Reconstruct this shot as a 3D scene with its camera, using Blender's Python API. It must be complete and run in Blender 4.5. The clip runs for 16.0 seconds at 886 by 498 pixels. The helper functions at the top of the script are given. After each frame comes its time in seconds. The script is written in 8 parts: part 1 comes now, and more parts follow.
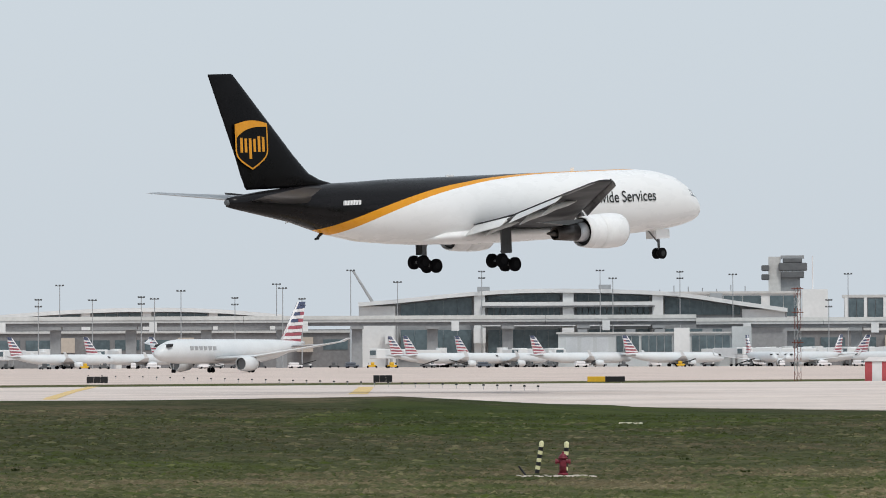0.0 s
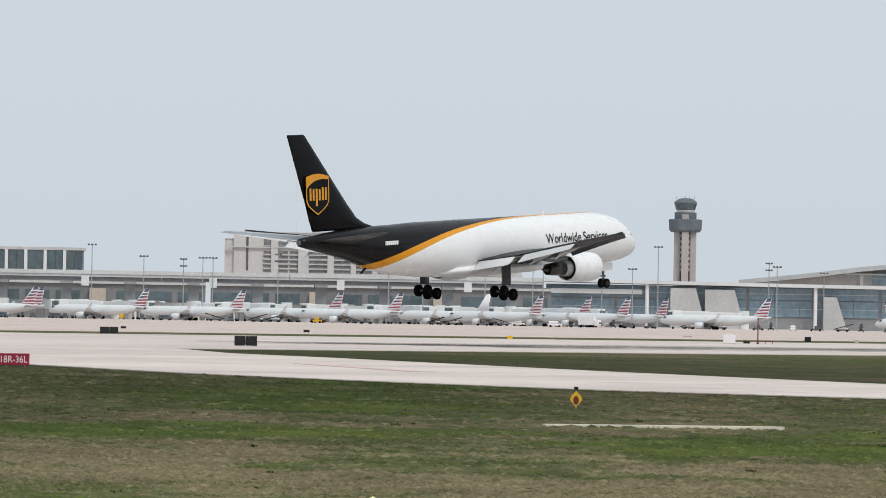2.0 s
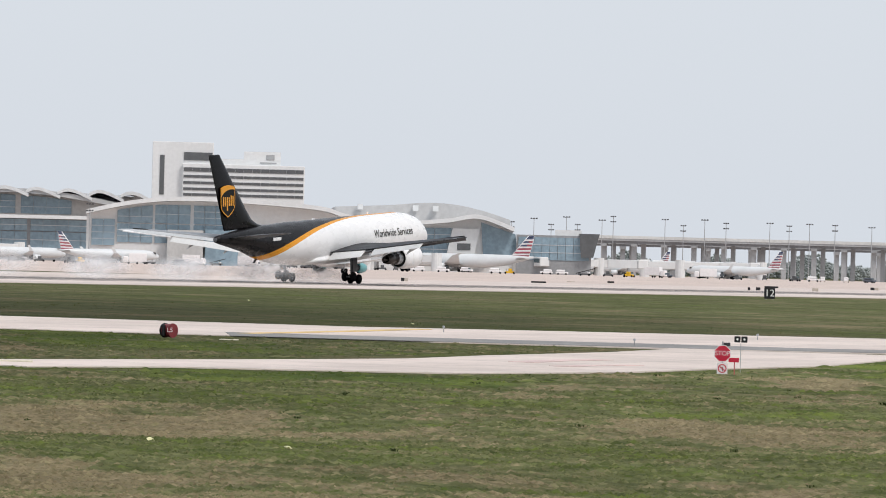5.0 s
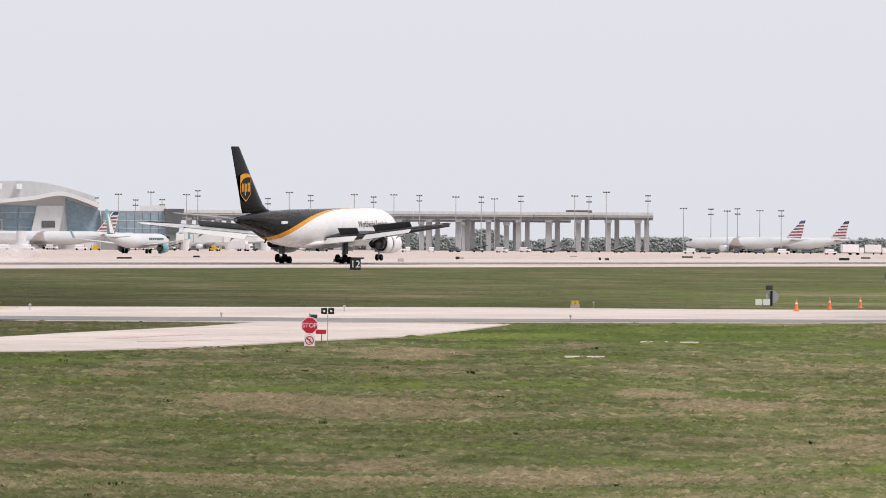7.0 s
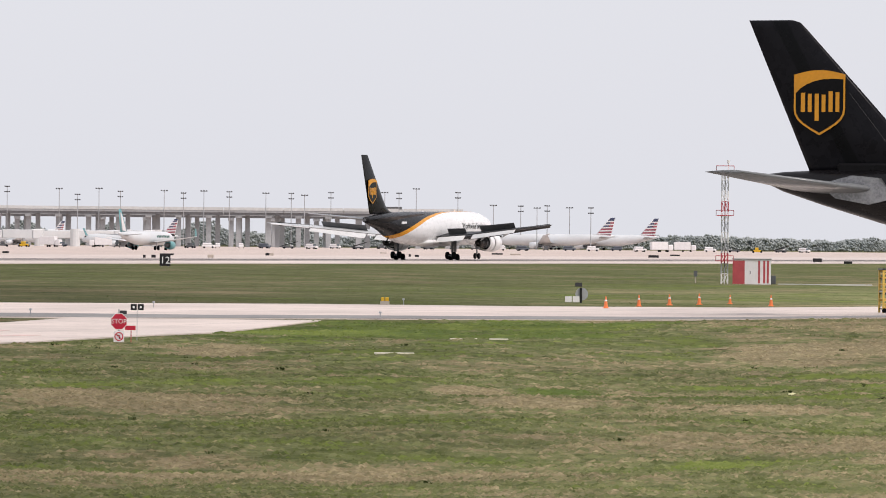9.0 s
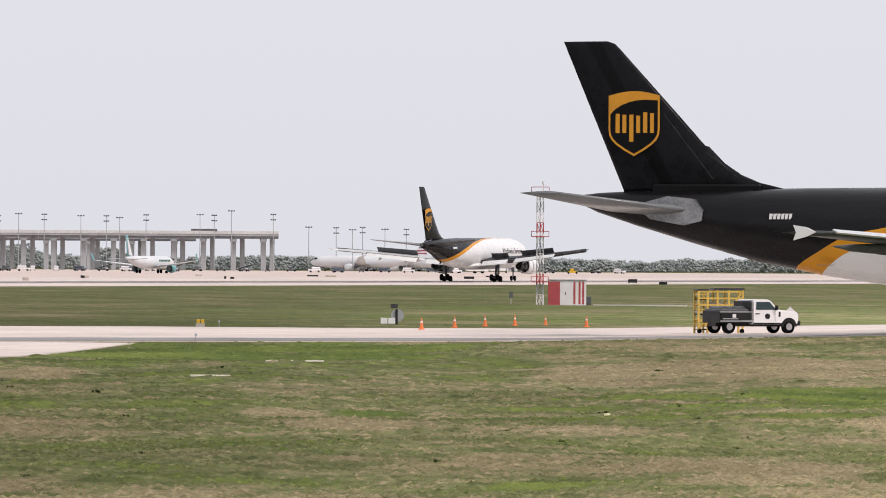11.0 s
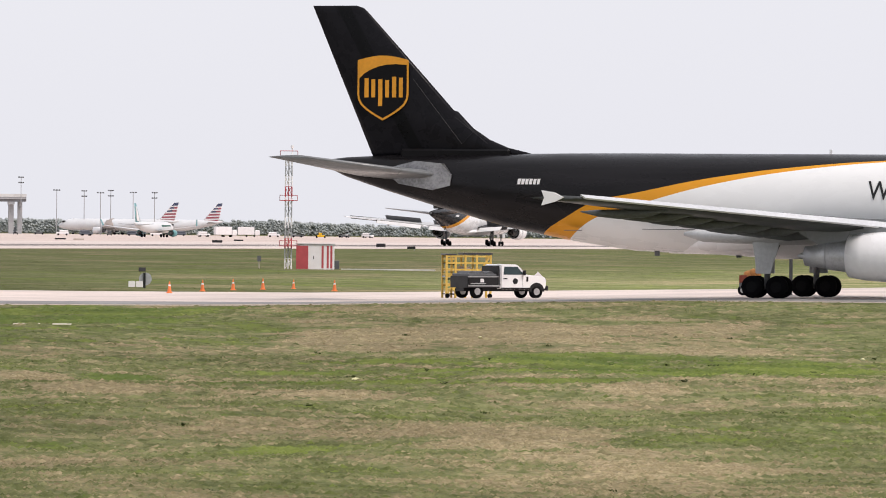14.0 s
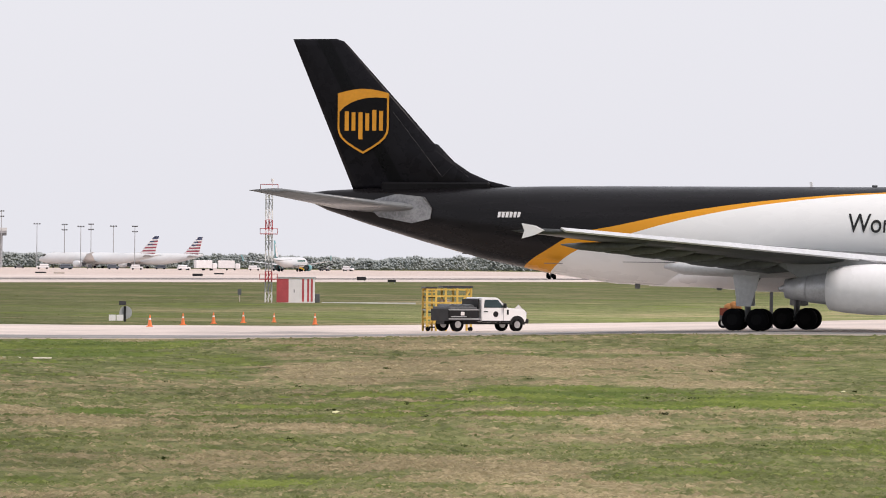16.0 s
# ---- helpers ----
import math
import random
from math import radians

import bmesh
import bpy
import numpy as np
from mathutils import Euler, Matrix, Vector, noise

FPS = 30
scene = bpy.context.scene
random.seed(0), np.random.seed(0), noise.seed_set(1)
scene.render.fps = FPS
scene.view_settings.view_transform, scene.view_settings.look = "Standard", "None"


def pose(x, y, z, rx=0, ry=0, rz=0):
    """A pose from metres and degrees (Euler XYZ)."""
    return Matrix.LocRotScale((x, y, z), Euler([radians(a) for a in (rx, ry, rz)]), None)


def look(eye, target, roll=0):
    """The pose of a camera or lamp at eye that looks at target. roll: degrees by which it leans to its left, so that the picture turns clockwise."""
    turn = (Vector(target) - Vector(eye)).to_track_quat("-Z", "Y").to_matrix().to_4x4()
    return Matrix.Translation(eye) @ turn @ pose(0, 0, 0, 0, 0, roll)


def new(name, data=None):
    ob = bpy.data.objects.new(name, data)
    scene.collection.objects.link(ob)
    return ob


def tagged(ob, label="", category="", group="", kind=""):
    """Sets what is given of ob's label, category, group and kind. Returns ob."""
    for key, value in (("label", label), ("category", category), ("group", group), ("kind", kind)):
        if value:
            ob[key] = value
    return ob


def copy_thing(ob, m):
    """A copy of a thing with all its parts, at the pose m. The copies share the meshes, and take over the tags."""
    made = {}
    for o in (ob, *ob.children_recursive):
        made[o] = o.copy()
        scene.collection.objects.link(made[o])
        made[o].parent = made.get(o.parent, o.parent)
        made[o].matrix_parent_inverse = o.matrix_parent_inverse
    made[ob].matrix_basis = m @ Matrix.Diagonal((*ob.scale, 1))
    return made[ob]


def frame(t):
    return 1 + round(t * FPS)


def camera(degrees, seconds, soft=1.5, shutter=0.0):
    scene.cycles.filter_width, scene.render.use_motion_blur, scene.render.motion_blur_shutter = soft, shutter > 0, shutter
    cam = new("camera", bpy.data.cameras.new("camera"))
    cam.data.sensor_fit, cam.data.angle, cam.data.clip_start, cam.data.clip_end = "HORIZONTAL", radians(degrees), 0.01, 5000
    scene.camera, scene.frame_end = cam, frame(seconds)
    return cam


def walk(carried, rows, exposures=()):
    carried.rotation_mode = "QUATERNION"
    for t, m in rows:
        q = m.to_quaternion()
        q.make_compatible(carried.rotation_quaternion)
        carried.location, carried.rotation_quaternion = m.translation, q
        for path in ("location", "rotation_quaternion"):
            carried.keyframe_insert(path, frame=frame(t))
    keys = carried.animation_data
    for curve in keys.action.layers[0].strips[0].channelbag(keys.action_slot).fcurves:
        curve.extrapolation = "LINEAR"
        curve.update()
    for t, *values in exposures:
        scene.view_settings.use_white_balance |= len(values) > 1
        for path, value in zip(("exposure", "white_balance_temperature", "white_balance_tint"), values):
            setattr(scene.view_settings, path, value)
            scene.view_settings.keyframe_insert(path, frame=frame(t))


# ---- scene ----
# Metres. x runs along the runway, y across it away from the viewer, z = 0 is the runway.
EYE = 2.7
cam = camera(8.706, 16.0, soft=0.95)
# seconds, bearing from +y towards +x, pitch up, lean to the left, in degrees
ROWS = [
    (0.0, 42.920, 1.097, -0.234),
    (0.5, 45.240, 0.879, -0.147),
    (1.0, 47.398, 0.765, 0.103),
    (1.5, 49.693, 0.717, 0.537),
    (2.0, 51.929, 0.678, 0.989),
    (2.5, 53.841, 0.625, 0.945),
    (3.0, 55.691, 0.520, 1.386),
    (3.5, 57.695, 0.422, 1.746),
    (4.0, 59.548, 0.300, 2.025),
    (4.5, 61.101, 0.206, 1.896),
    (5.0, 62.261, 0.160, 1.519),
    (5.2, 62.626, 0.177, 1.382),
    (7.3, 66.748, -0.094, 0.297),
    (7.5, 66.944, -0.129, 0.287),
    (8.0, 67.385, -0.176, 0.355),
    (8.5, 67.756, -0.146, 0.483),
    (9.0, 68.217, -0.054, 0.503),
    (9.2, 68.446, -0.023, 0.561),
    (11.3, 70.233, 0.155, 0.294),
    (11.5, 70.367, 0.130, 0.290),
    (12.0, 70.788, 0.033, 0.226),
    (12.5, 71.305, -0.043, 0.339),
    (13.0, 71.845, -0.112, 0.428),
    (13.5, 72.269, -0.156, 0.620),
    (14.0, 72.512, -0.162, 0.575),
    (14.5, 72.610, -0.194, 0.682),
    (15.0, 72.652, -0.211, 0.647),
    (15.5, 72.685, -0.066, 0.644),
    (16.0, 72.702, 0.166, 0.493),
]
walk(cam, [(t, pose(0, 0, EYE, 90 + up, 0, -az) @ pose(0, 0, 0, 0, 0, lean)) for t, az, up, lean in ROWS],
     exposures=[(0, 0.07, 6420, 9), (3.5, 0.13, 6480, 8.5), (5.0, 0.22, 6580, 12.5), (7.5, 0.31, 6830, 17.5), (11.5, 0.29, 6850, 18), (12.5, 0.33, 6860, 18.2), (14.0, 0.42, 6880, 18.5), (16.0, 0.39, 6900, 19)])

# ---- world and sun: a bright, hazy overcast sky ----
world = bpy.data.worlds.new("world")
scene.world = world
world.use_nodes = True
wn, wl = world.node_tree.nodes, world.node_tree.links
sky = wn.new("ShaderNodeTexSky")
sky.sky_type, sky.sun_disc = "NISHITA", False
SUN_UP, SUN_AT = 52, 200
sky.sun_elevation, sky.sun_rotation = radians(SUN_UP), radians(SUN_AT)
sky.dust_density, sky.air_density, sky.ozone_density = 3.0, 1.0, 1.0
dim = wn.new("ShaderNodeVectorMath")
dim.operation = "SCALE"
dim.inputs["Scale"].default_value = 0.085
wl.new(sky.outputs[0], dim.inputs[0])
cloud = wn.new("ShaderNodeMix")
cloud.data_type = "RGBA"
cloud.inputs[0].default_value = 0.86
wl.new(dim.outputs[0], cloud.inputs[6])
cloud.inputs[7].default_value = (0.64, 0.70, 0.76, 1)
wl.new(cloud.outputs[2], wn["Background"].inputs[0])
wn["Background"].inputs[1].default_value = 1.0

sun_data = bpy.data.lights.new("sun", "SUN")
sun_data.energy, sun_data.angle, sun_data.color = 1.6, radians(14), (1.0, 0.96, 0.9)
sun = new("sun", sun_data)
s_az, s_el = radians(SUN_AT), radians(SUN_UP)
sun.matrix_basis = look((0, 0, 0), (-math.sin(s_az) * math.cos(s_el), -math.cos(s_az) * math.cos(s_el), -math.sin(s_el)))


# ---- materials ----
class Nodes:
    """A small node-tree writer."""

    def __init__(self, name, rough=0.6, metal=0.0, gloss=0.5):
        self.m = bpy.data.materials.new(name)
        self.m.use_nodes = True
        self.n, self.l = self.m.node_tree.nodes, self.m.node_tree.links
        self.b = self.n["Principled BSDF"]
        self.b.inputs["Roughness"].default_value = rough
        self.b.inputs["Metallic"].default_value = metal
        self.b.inputs["Specular IOR Level"].default_value = gloss
        self.tc = self.n.new("ShaderNodeTexCoord")

    def put(self, socket, v):
        if isinstance(v, bpy.types.NodeSocket):
            self.l.new(v, socket)
        elif isinstance(v, tuple) and len(v) == 3 and socket.type == "RGBA":
            socket.default_value = (*v, 1)
        else:
            socket.default_value = v

    def noise(self, scale, detail=4.0, stretch=(1, 1, 1), coord="Object", rough=0.55):
        mp = self.n.new("ShaderNodeMapping")
        mp.inputs["Scale"].default_value = stretch
        self.l.new(self.tc.outputs[coord], mp.inputs[0])
        t = self.n.new("ShaderNodeTexNoise")
        t.inputs["Scale"].default_value, t.inputs["Detail"].default_value = scale, detail
        t.inputs["Roughness"].default_value = rough
        self.l.new(mp.outputs[0], t.inputs["Vector"])
        return t.outputs["Fac"]

    def ramp(self, v, lo, hi, a=0.0, b=1.0):
        r = self.n.new("ShaderNodeMapRange")
        r.interpolation_type = "SMOOTHSTEP"
        for i, q in enumerate((v, lo, hi, a, b)):
            self.put(r.inputs[i], q)
        return r.outputs[0]

    def math(self, op, a, b=0.0, c=0.0):
        r = self.n.new("ShaderNodeMath")
        r.operation = op
        for i, q in enumerate((a, b, c)):
            self.put(r.inputs[i], q)
        return r.outputs[0]

    def mix(self, f, a, b):
        r = self.n.new("ShaderNodeMix")
        r.data_type = "RGBA"
        self.put(r.inputs[0], f)
        self.put(r.inputs[6], a)
        self.put(r.inputs[7], b)
        return r.outputs[2]

    def color(self, v):
        self.put(self.b.inputs["Base Color"], v)
        return self

    def bump(self, v, strength=0.3, dist=0.02):
        r = self.n.new("ShaderNodeBump")
        r.inputs["Strength"].default_value, r.inputs["Distance"].default_value = strength, dist
        self.l.new(v, r.inputs["Height"])
        self.l.new(r.outputs[0], self.b.inputs["Normal"])
        return self

    def xyz(self, coord="Object"):
        s = self.n.new("ShaderNodeSeparateXYZ")
        self.l.new(self.tc.outputs[coord], s.inputs[0])
        return s.outputs


def plain(name, col, rough=0.6, metal=0.0, vary=0.12, scale=2.0, bump=0.0, gloss=0.35):
    """A colour with grain and broad staining."""
    k = Nodes(name, rough, metal, gloss)
    dark = tuple(c * (1 - vary) for c in col)
    light = tuple(min(1, c * (1 + vary * 0.7)) for c in col)
    fine, broad = k.noise(scale * 6), k.noise(scale * 0.5, 3)
    v = k.math("ADD", k.math("MULTIPLY", fine, 0.45), k.math("MULTIPLY", broad, 0.55))
    k.color(k.mix(k.ramp(v, 0.36, 0.64), dark, light))
    if rough < 0.95:
        k.put(k.b.inputs["Roughness"], k.ramp(broad, 0.3, 0.7, max(0.02, rough - 0.07), min(1, rough + 0.09)))
    if bump:
        k.bump(fine, bump, 0.02)
    return k.m


# places of the field: x, y, half width across the sight, half depth along it
DRY = [(151.5, 125.9, 2.3, 6.5), (153.8, 128.6, 3.1, 6.0), (134.3, 116.8, 3.8, 13.2), (152.7, 105.4, 3.6, 8.8), (137.0, 94.7, 5.3, 8.8), (147.7, 92.9, 5.1, 7.5), (149.9, 87.3, 2.5, 7.8), (189.9, 96.5, 1.2, 6.5), (204.3, 102.4, 1.3, 5.8), (163.9, 79.1, 1.1, 5.2),
       (227.9, 101.5, 1.9, 8.2), (170.9, 65.5, 1.6, 5.5), (164.8, 78.5, 2.3, 7.0), (245.4, 81.3, 3.3, 13.0), (261.6, 72.8, 6.6, 9.2), (244.8, 73.2, 5.4, 6.0), (173.3, 66.1, 0.8, 3.0), (174.4, 48.5, 1.1, 5.0), (181.0, 71.2, 1.1, 5.5), (134.2, 39.7, 1.6, 4.5)]
FADED = [(138.4, 122.0, 5.4, 16.5), (143.9, 145.3, 3.0, 5.5), (184.9, 157.7, 3.5, 7.0), (130.8, 103.0, 7.3, 12.2), (216.2, 155.8, 4.6, 18.8), (148.3, 104.7, 3.5, 7.0), (240.4, 151.2, 4.1, 14.2), (160.1, 74.3, 1.5, 6.0), (110.1, 67.1, 1.9, 6.0),
         (161.3, 72.8, 2.6, 7.8), (117.4, 54.7, 3.1, 5.8), (117.6, 49.2, 2.5, 4.0), (254.7, 80.2, 5.7, 12.2), (165.9, 55.8, 2.5, 4.8), (137.9, 44.9, 4.9, 4.0), (119.2, 49.3, 1.9, 4.8), (137.5, 45.9, 2.8, 4.0), (130.9, 38.7, 2.0, 5.2)]
LUSH = [(231.9, 241.1, 9.7, 41.0), (220.5, 179.7, 6.9, 29.0), (239.7, 192.6, 7.4, 18.8), (166.2, 140.3, 9.5, 9.5), (172.8, 119.3, 5.1, 18.2), (137.0, 114.5, 1.4, 5.2), (252.7, 152.2, 4.9, 19.5), (177.5, 124.0, 8.0, 14.5), (128.5, 84.8, 1.6, 3.8), (203.4, 116.7, 9.1, 9.8),
        (117.1, 59.8, 5.7, 3.2), (265.2, 108.5, 7.2, 14.8), (274.5, 106.6, 9.4, 15.0), (199.0, 63.8, 4.7, 8.8), (217.7, 60.6, 4.4, 13.0), (195.4, 53.3, 3.7, 7.2), (181.1, 59.0, 5.2, 4.2), (181.1, 68.1, 1.5, 5.2), (205.1, 51.7, 4.1, 12.0)]


def dryness(x, y):
    """How far the grass has dried out (+) or stands lush (-) over the field, as numpy arrays, with ragged rims."""
    wob = np.array([noise.noise(Vector((a * 0.16, b * 0.16, 7.7))) + 0.5 * noise.noise(Vector((a * 0.5, b * 0.5, 2.2))) for a, b in zip(x, y)])
    lump = np.array([noise.noise(Vector((a * 0.33, b * 0.33, 9.1))) + 0.7 * noise.noise(Vector((a * 0.85, b * 0.85, 5.1))) for a, b in zip(x, y)])
    out = (0.15 * lump + 0.10 * wob) * np.interp(y, [130, 165], [1, 0.25]) * np.interp(x, [265, 300], [1, 0.3])
    for places, amount in ((DRY, 0.36), (FADED, 0.20), (LUSH, -0.32)):
        most = np.zeros(len(x))
        for cx, cy, rw, rd in places:
            l = math.hypot(cx, cy)
            along = (x * cx + y * cy) / l - l
            across = (x * cy - y * cx) / l
            d = (along / rd / 1.25) ** 2 + (across / rw / 1.25) ** 2 + wob * 1.5
            t = np.clip(1.15 - d, 0, 1)
            most = np.maximum(most, t * t * (3 - 2 * t))
        out += most * amount
    return out


def exposure_gain(x, y):
    """Brightness gain by place, put into the grass colour for exposure; raised before the taxiway."""
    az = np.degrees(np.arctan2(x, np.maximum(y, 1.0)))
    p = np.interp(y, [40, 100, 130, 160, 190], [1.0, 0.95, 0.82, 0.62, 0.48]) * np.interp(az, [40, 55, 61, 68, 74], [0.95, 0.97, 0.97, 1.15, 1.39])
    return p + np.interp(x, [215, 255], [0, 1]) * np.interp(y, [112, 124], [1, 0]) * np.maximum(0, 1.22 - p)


def grass_colour(k):
    """Green, olive and straw in patches of several sizes, with the dry and lush places of the field."""
    big, mid = k.noise(0.03, 5, (1, 1.2, 1), "Object", 0.6), k.noise(0.14, 5, (1, 1, 1), "Object", 0.65)
    small, tiny = k.noise(0.9, 5, (1, 1, 1), "Object", 0.7), k.noise(5.0, 4)
    x, y, z = k.xyz()
    dry = k.math("ADD", k.math("MULTIPLY", big, 0.42), k.math("ADD", k.math("MULTIPLY", mid, 0.36), k.math("MULTIPLY", small, 0.22)))
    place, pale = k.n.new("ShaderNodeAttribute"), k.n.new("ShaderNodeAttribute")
    place.attribute_name, pale.attribute_name = "dryness", "exposure_gain"
    dry = k.math("ADD", k.math("MULTIPLY_ADD", dry, 1.75, -0.32), place.outputs["Fac"])
    green = k.mix(k.ramp(small, 0.35, 0.65), (0.055, 0.067, 0.023), (0.098, 0.113, 0.037))
    lush = k.mix(k.ramp(mid, 0.4, 0.6), (0.106, 0.132, 0.032), (0.064, 0.090, 0.023))
    olive = k.mix(k.ramp(small, 0.3, 0.7), (0.071, 0.079, 0.033), (0.132, 0.140, 0.060))
    straw = k.mix(k.ramp(tiny, 0.3, 0.7), (0.140, 0.112, 0.062), (0.250, 0.203, 0.122))
    c = k.mix(k.ramp(dry, 0.36, 0.46), lush, green)
    c = k.mix(k.ramp(dry, 0.44, 0.55), c, olive)
    c = k.mix(k.math("MULTIPLY", k.ramp(dry, 0.55, 0.74), k.ramp(small, 0.3, 0.6, 0.6, 1.0)), c, straw)
    # colour scaled by the exposure gain, and brightened again past x = 320
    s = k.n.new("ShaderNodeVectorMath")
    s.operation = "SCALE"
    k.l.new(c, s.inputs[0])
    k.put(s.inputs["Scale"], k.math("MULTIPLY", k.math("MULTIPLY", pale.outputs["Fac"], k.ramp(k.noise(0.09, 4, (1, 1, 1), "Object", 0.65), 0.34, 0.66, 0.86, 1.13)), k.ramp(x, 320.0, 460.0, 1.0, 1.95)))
    return s.outputs[0], small, tiny


def grass_material():
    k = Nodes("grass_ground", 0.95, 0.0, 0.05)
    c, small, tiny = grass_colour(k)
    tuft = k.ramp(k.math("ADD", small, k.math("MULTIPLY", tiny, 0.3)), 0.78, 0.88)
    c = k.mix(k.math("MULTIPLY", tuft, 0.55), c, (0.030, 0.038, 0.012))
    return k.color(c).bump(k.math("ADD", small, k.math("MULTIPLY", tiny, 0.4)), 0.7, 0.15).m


def blade_material():
    """Tufts a little lighter or darker than the turf round them."""
    k = Nodes("grass_blades", 0.9, 0.0, 0.05)
    c, small, tiny = grass_colour(k)
    g = k.n.new("ShaderNodeNewGeometry")
    r = g.outputs["Random Per Island"]
    v = k.n.new("ShaderNodeVectorMath")
    v.operation = "SCALE"
    k.l.new(c, v.inputs[0])
    k.put(v.inputs["Scale"], k.ramp_lin(r, 0.0, 1.0, 0.90, 1.20))
    return k.color(k.mix(k.ramp(r, 0.86, 1.0, 0.0, 0.22), v.outputs[0], (0.30, 0.27, 0.14))).m


def concrete_material(name, col, joint=7.6):
    k = Nodes(name, 0.85, 0.0, 0.15)
    big, mid, fine = k.noise(0.02, 4, (1, 3, 1)), k.noise(0.2, 4), k.noise(2.5, 4)
    v = k.math("ADD", k.math("MULTIPLY", big, 0.5), k.math("ADD", k.math("MULTIPLY", mid, 0.3), k.math("MULTIPLY", fine, 0.2)))
    c = k.mix(k.ramp(v, 0.38, 0.62), tuple(q * 0.84 for q in col), tuple(q * 1.1 for q in col))
    x, y, z = k.xyz()
    lines = 0
    for q in (x, y):
        d = k.math("ABSOLUTE", k.math("SUBTRACT", k.math("FRACT", k.math("MULTIPLY", q, 1 / joint)), 0.5))
        e = k.ramp(d, 0.478, 0.494)
        lines = e if lines == 0 else k.math("MAXIMUM", lines, e)
    c = k.mix(k.math("MULTIPLY", lines, 0.45), c, tuple(q * 0.5 for q in col))
    return k.color(c).bump(fine, 0.2, 0.01).m


def livery_material(name, pts, x0, x1, width, power, white, brown=(0.0045, 0.004, 0.0045)):
    """White hull, dark brown tail, and a gold stripe along a curve of height over length."""
    k = Nodes(name, 0.26, 0.0, 0.2)
    x, y, z = k.xyz()
    u = k.ramp_lin(x, x0, x1)
    cv = k.n.new("ShaderNodeFloatCurve")
    cv.inputs["Factor"].default_value = 1.0
    curve = cv.mapping.curves[0]
    lo, hi = -2.0, 12.0
    q = [((px - x0) / (x1 - x0), (pz - lo) / (hi - lo)) for px, pz in pts]
    while len(curve.points) < len(q):
        curve.points.new(0.5, 0.5)
    for p, v in zip(curve.points, q):
        p.location = v
    cv.mapping.update()
    k.put(cv.inputs["Value"], u)
    h = k.math("MULTIPLY_ADD", cv.outputs[0], hi - lo, lo)
    over = k.math("SUBTRACT", z, h)
    wide = k.math("MULTIPLY_ADD", k.math("POWER", k.math("SUBTRACT", 1.0, u), power), width[0] - width[1], width[1])
    fine, broad = k.noise(1.2, 4, (0.4, 1, 1)), k.noise(0.25, 3)
    grime = k.ramp(k.math("ADD", k.math("MULTIPLY", fine, 0.5), k.math("MULTIPLY", broad, 0.5)), 0.35, 0.7)
    wcol = k.mix(grime, tuple(c * 0.975 for c in white), white)
    # lighter streaks painted for the sky's reflection on the brown hull
    sheen_streak = k.ramp(k.noise(1.6, 4, (0.03, 1, 1), "Object", 0.6), 0.35, 0.7)
    bcol = k.mix(sheen_streak, brown, tuple(c * 2.2 for c in brown))
    stripe = k.math("GREATER_THAN", over, k.math("MULTIPLY", wide, -1.0))
    c = k.mix(stripe, wcol, (0.70, 0.30, 0.022))
    c = k.mix(k.math("GREATER_THAN", over, 0.0), c, bcol)
    k.put(k.b.inputs["Roughness"], k.ramp(fine, 0.3, 0.7, 0.22, 0.36))
    return k.color(c).m


def ramp_lin(self, v, lo, hi, a=0.0, b=1.0):
    r = self.n.new("ShaderNodeMapRange")
    for i, q in enumerate((v, lo, hi, a, b)):
        self.put(r.inputs[i], q)
    return r.outputs[0]


Nodes.ramp_lin = ramp_lin

M_GRASS = grass_material()
M_BLADE = blade_material()
M_RUNWAY = concrete_material("runway_concrete", (0.635, 0.548, 0.50))
M_APRON = concrete_material("apron_concrete", (0.605, 0.50, 0.445), 9.0)
M_TAXI = concrete_material("taxiway_concrete", (0.645, 0.557, 0.505), 7.6)
M_WHITE = plain("white_paint", (0.86, 0.86, 0.86), 0.3, 0, 0.03, 0.6)
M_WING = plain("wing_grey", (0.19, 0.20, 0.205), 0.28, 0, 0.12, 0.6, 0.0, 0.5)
# near wing's grey, darkened for the shade on its underside
M_WINGSHADE = plain("wing_shaded_grey", (0.036, 0.038, 0.042), 0.55, 0, 0.2, 0.6, 0.0, 0.2)
M_SLAB = plain("weathered_slab", (0.60, 0.56, 0.45), 0.85, 0, 0.15, 1.0)
# dark grey; on the near tailplane and ailerons it is painted shade
M_TAIL = plain("dark_grey_and_shade", (0.055, 0.055, 0.058), 0.35, 0, 0.15, 0.8)
M_DECK = plain("road_deck_concrete", (0.50, 0.51, 0.51), 0.85, 0, 0.12, 0.12)
M_ASPHALT = plain("asphalt_shoulder", (0.25, 0.243, 0.235), 0.9, 0, 0.2, 0.3)
M_LINE = plain("faded_yellow_line", (0.66, 0.47, 0.20), 0.8, 0, 0.2, 0.8)
M_PINK = plain("faded_red_marking", (0.66, 0.50, 0.47), 0.8, 0, 0.2, 0.8)
M_RUBBER = plain("rubber_streaks", (0.16, 0.15, 0.145), 0.9, 0, 0.35, 0.1)
M_BROWN = plain("brown_paint", (0.005, 0.0045, 0.005), 0.25, 0, 0.25, 0.6, 0.0, 0.12)
M_GOLD = plain("gold_paint", (0.70, 0.30, 0.022), 0.35, 0, 0.08, 1.0)
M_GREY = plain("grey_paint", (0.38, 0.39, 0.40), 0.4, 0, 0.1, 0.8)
M_DARKGREY = plain("dark_grey_paint", (0.11, 0.115, 0.12), 0.5, 0, 0.15, 1.0)
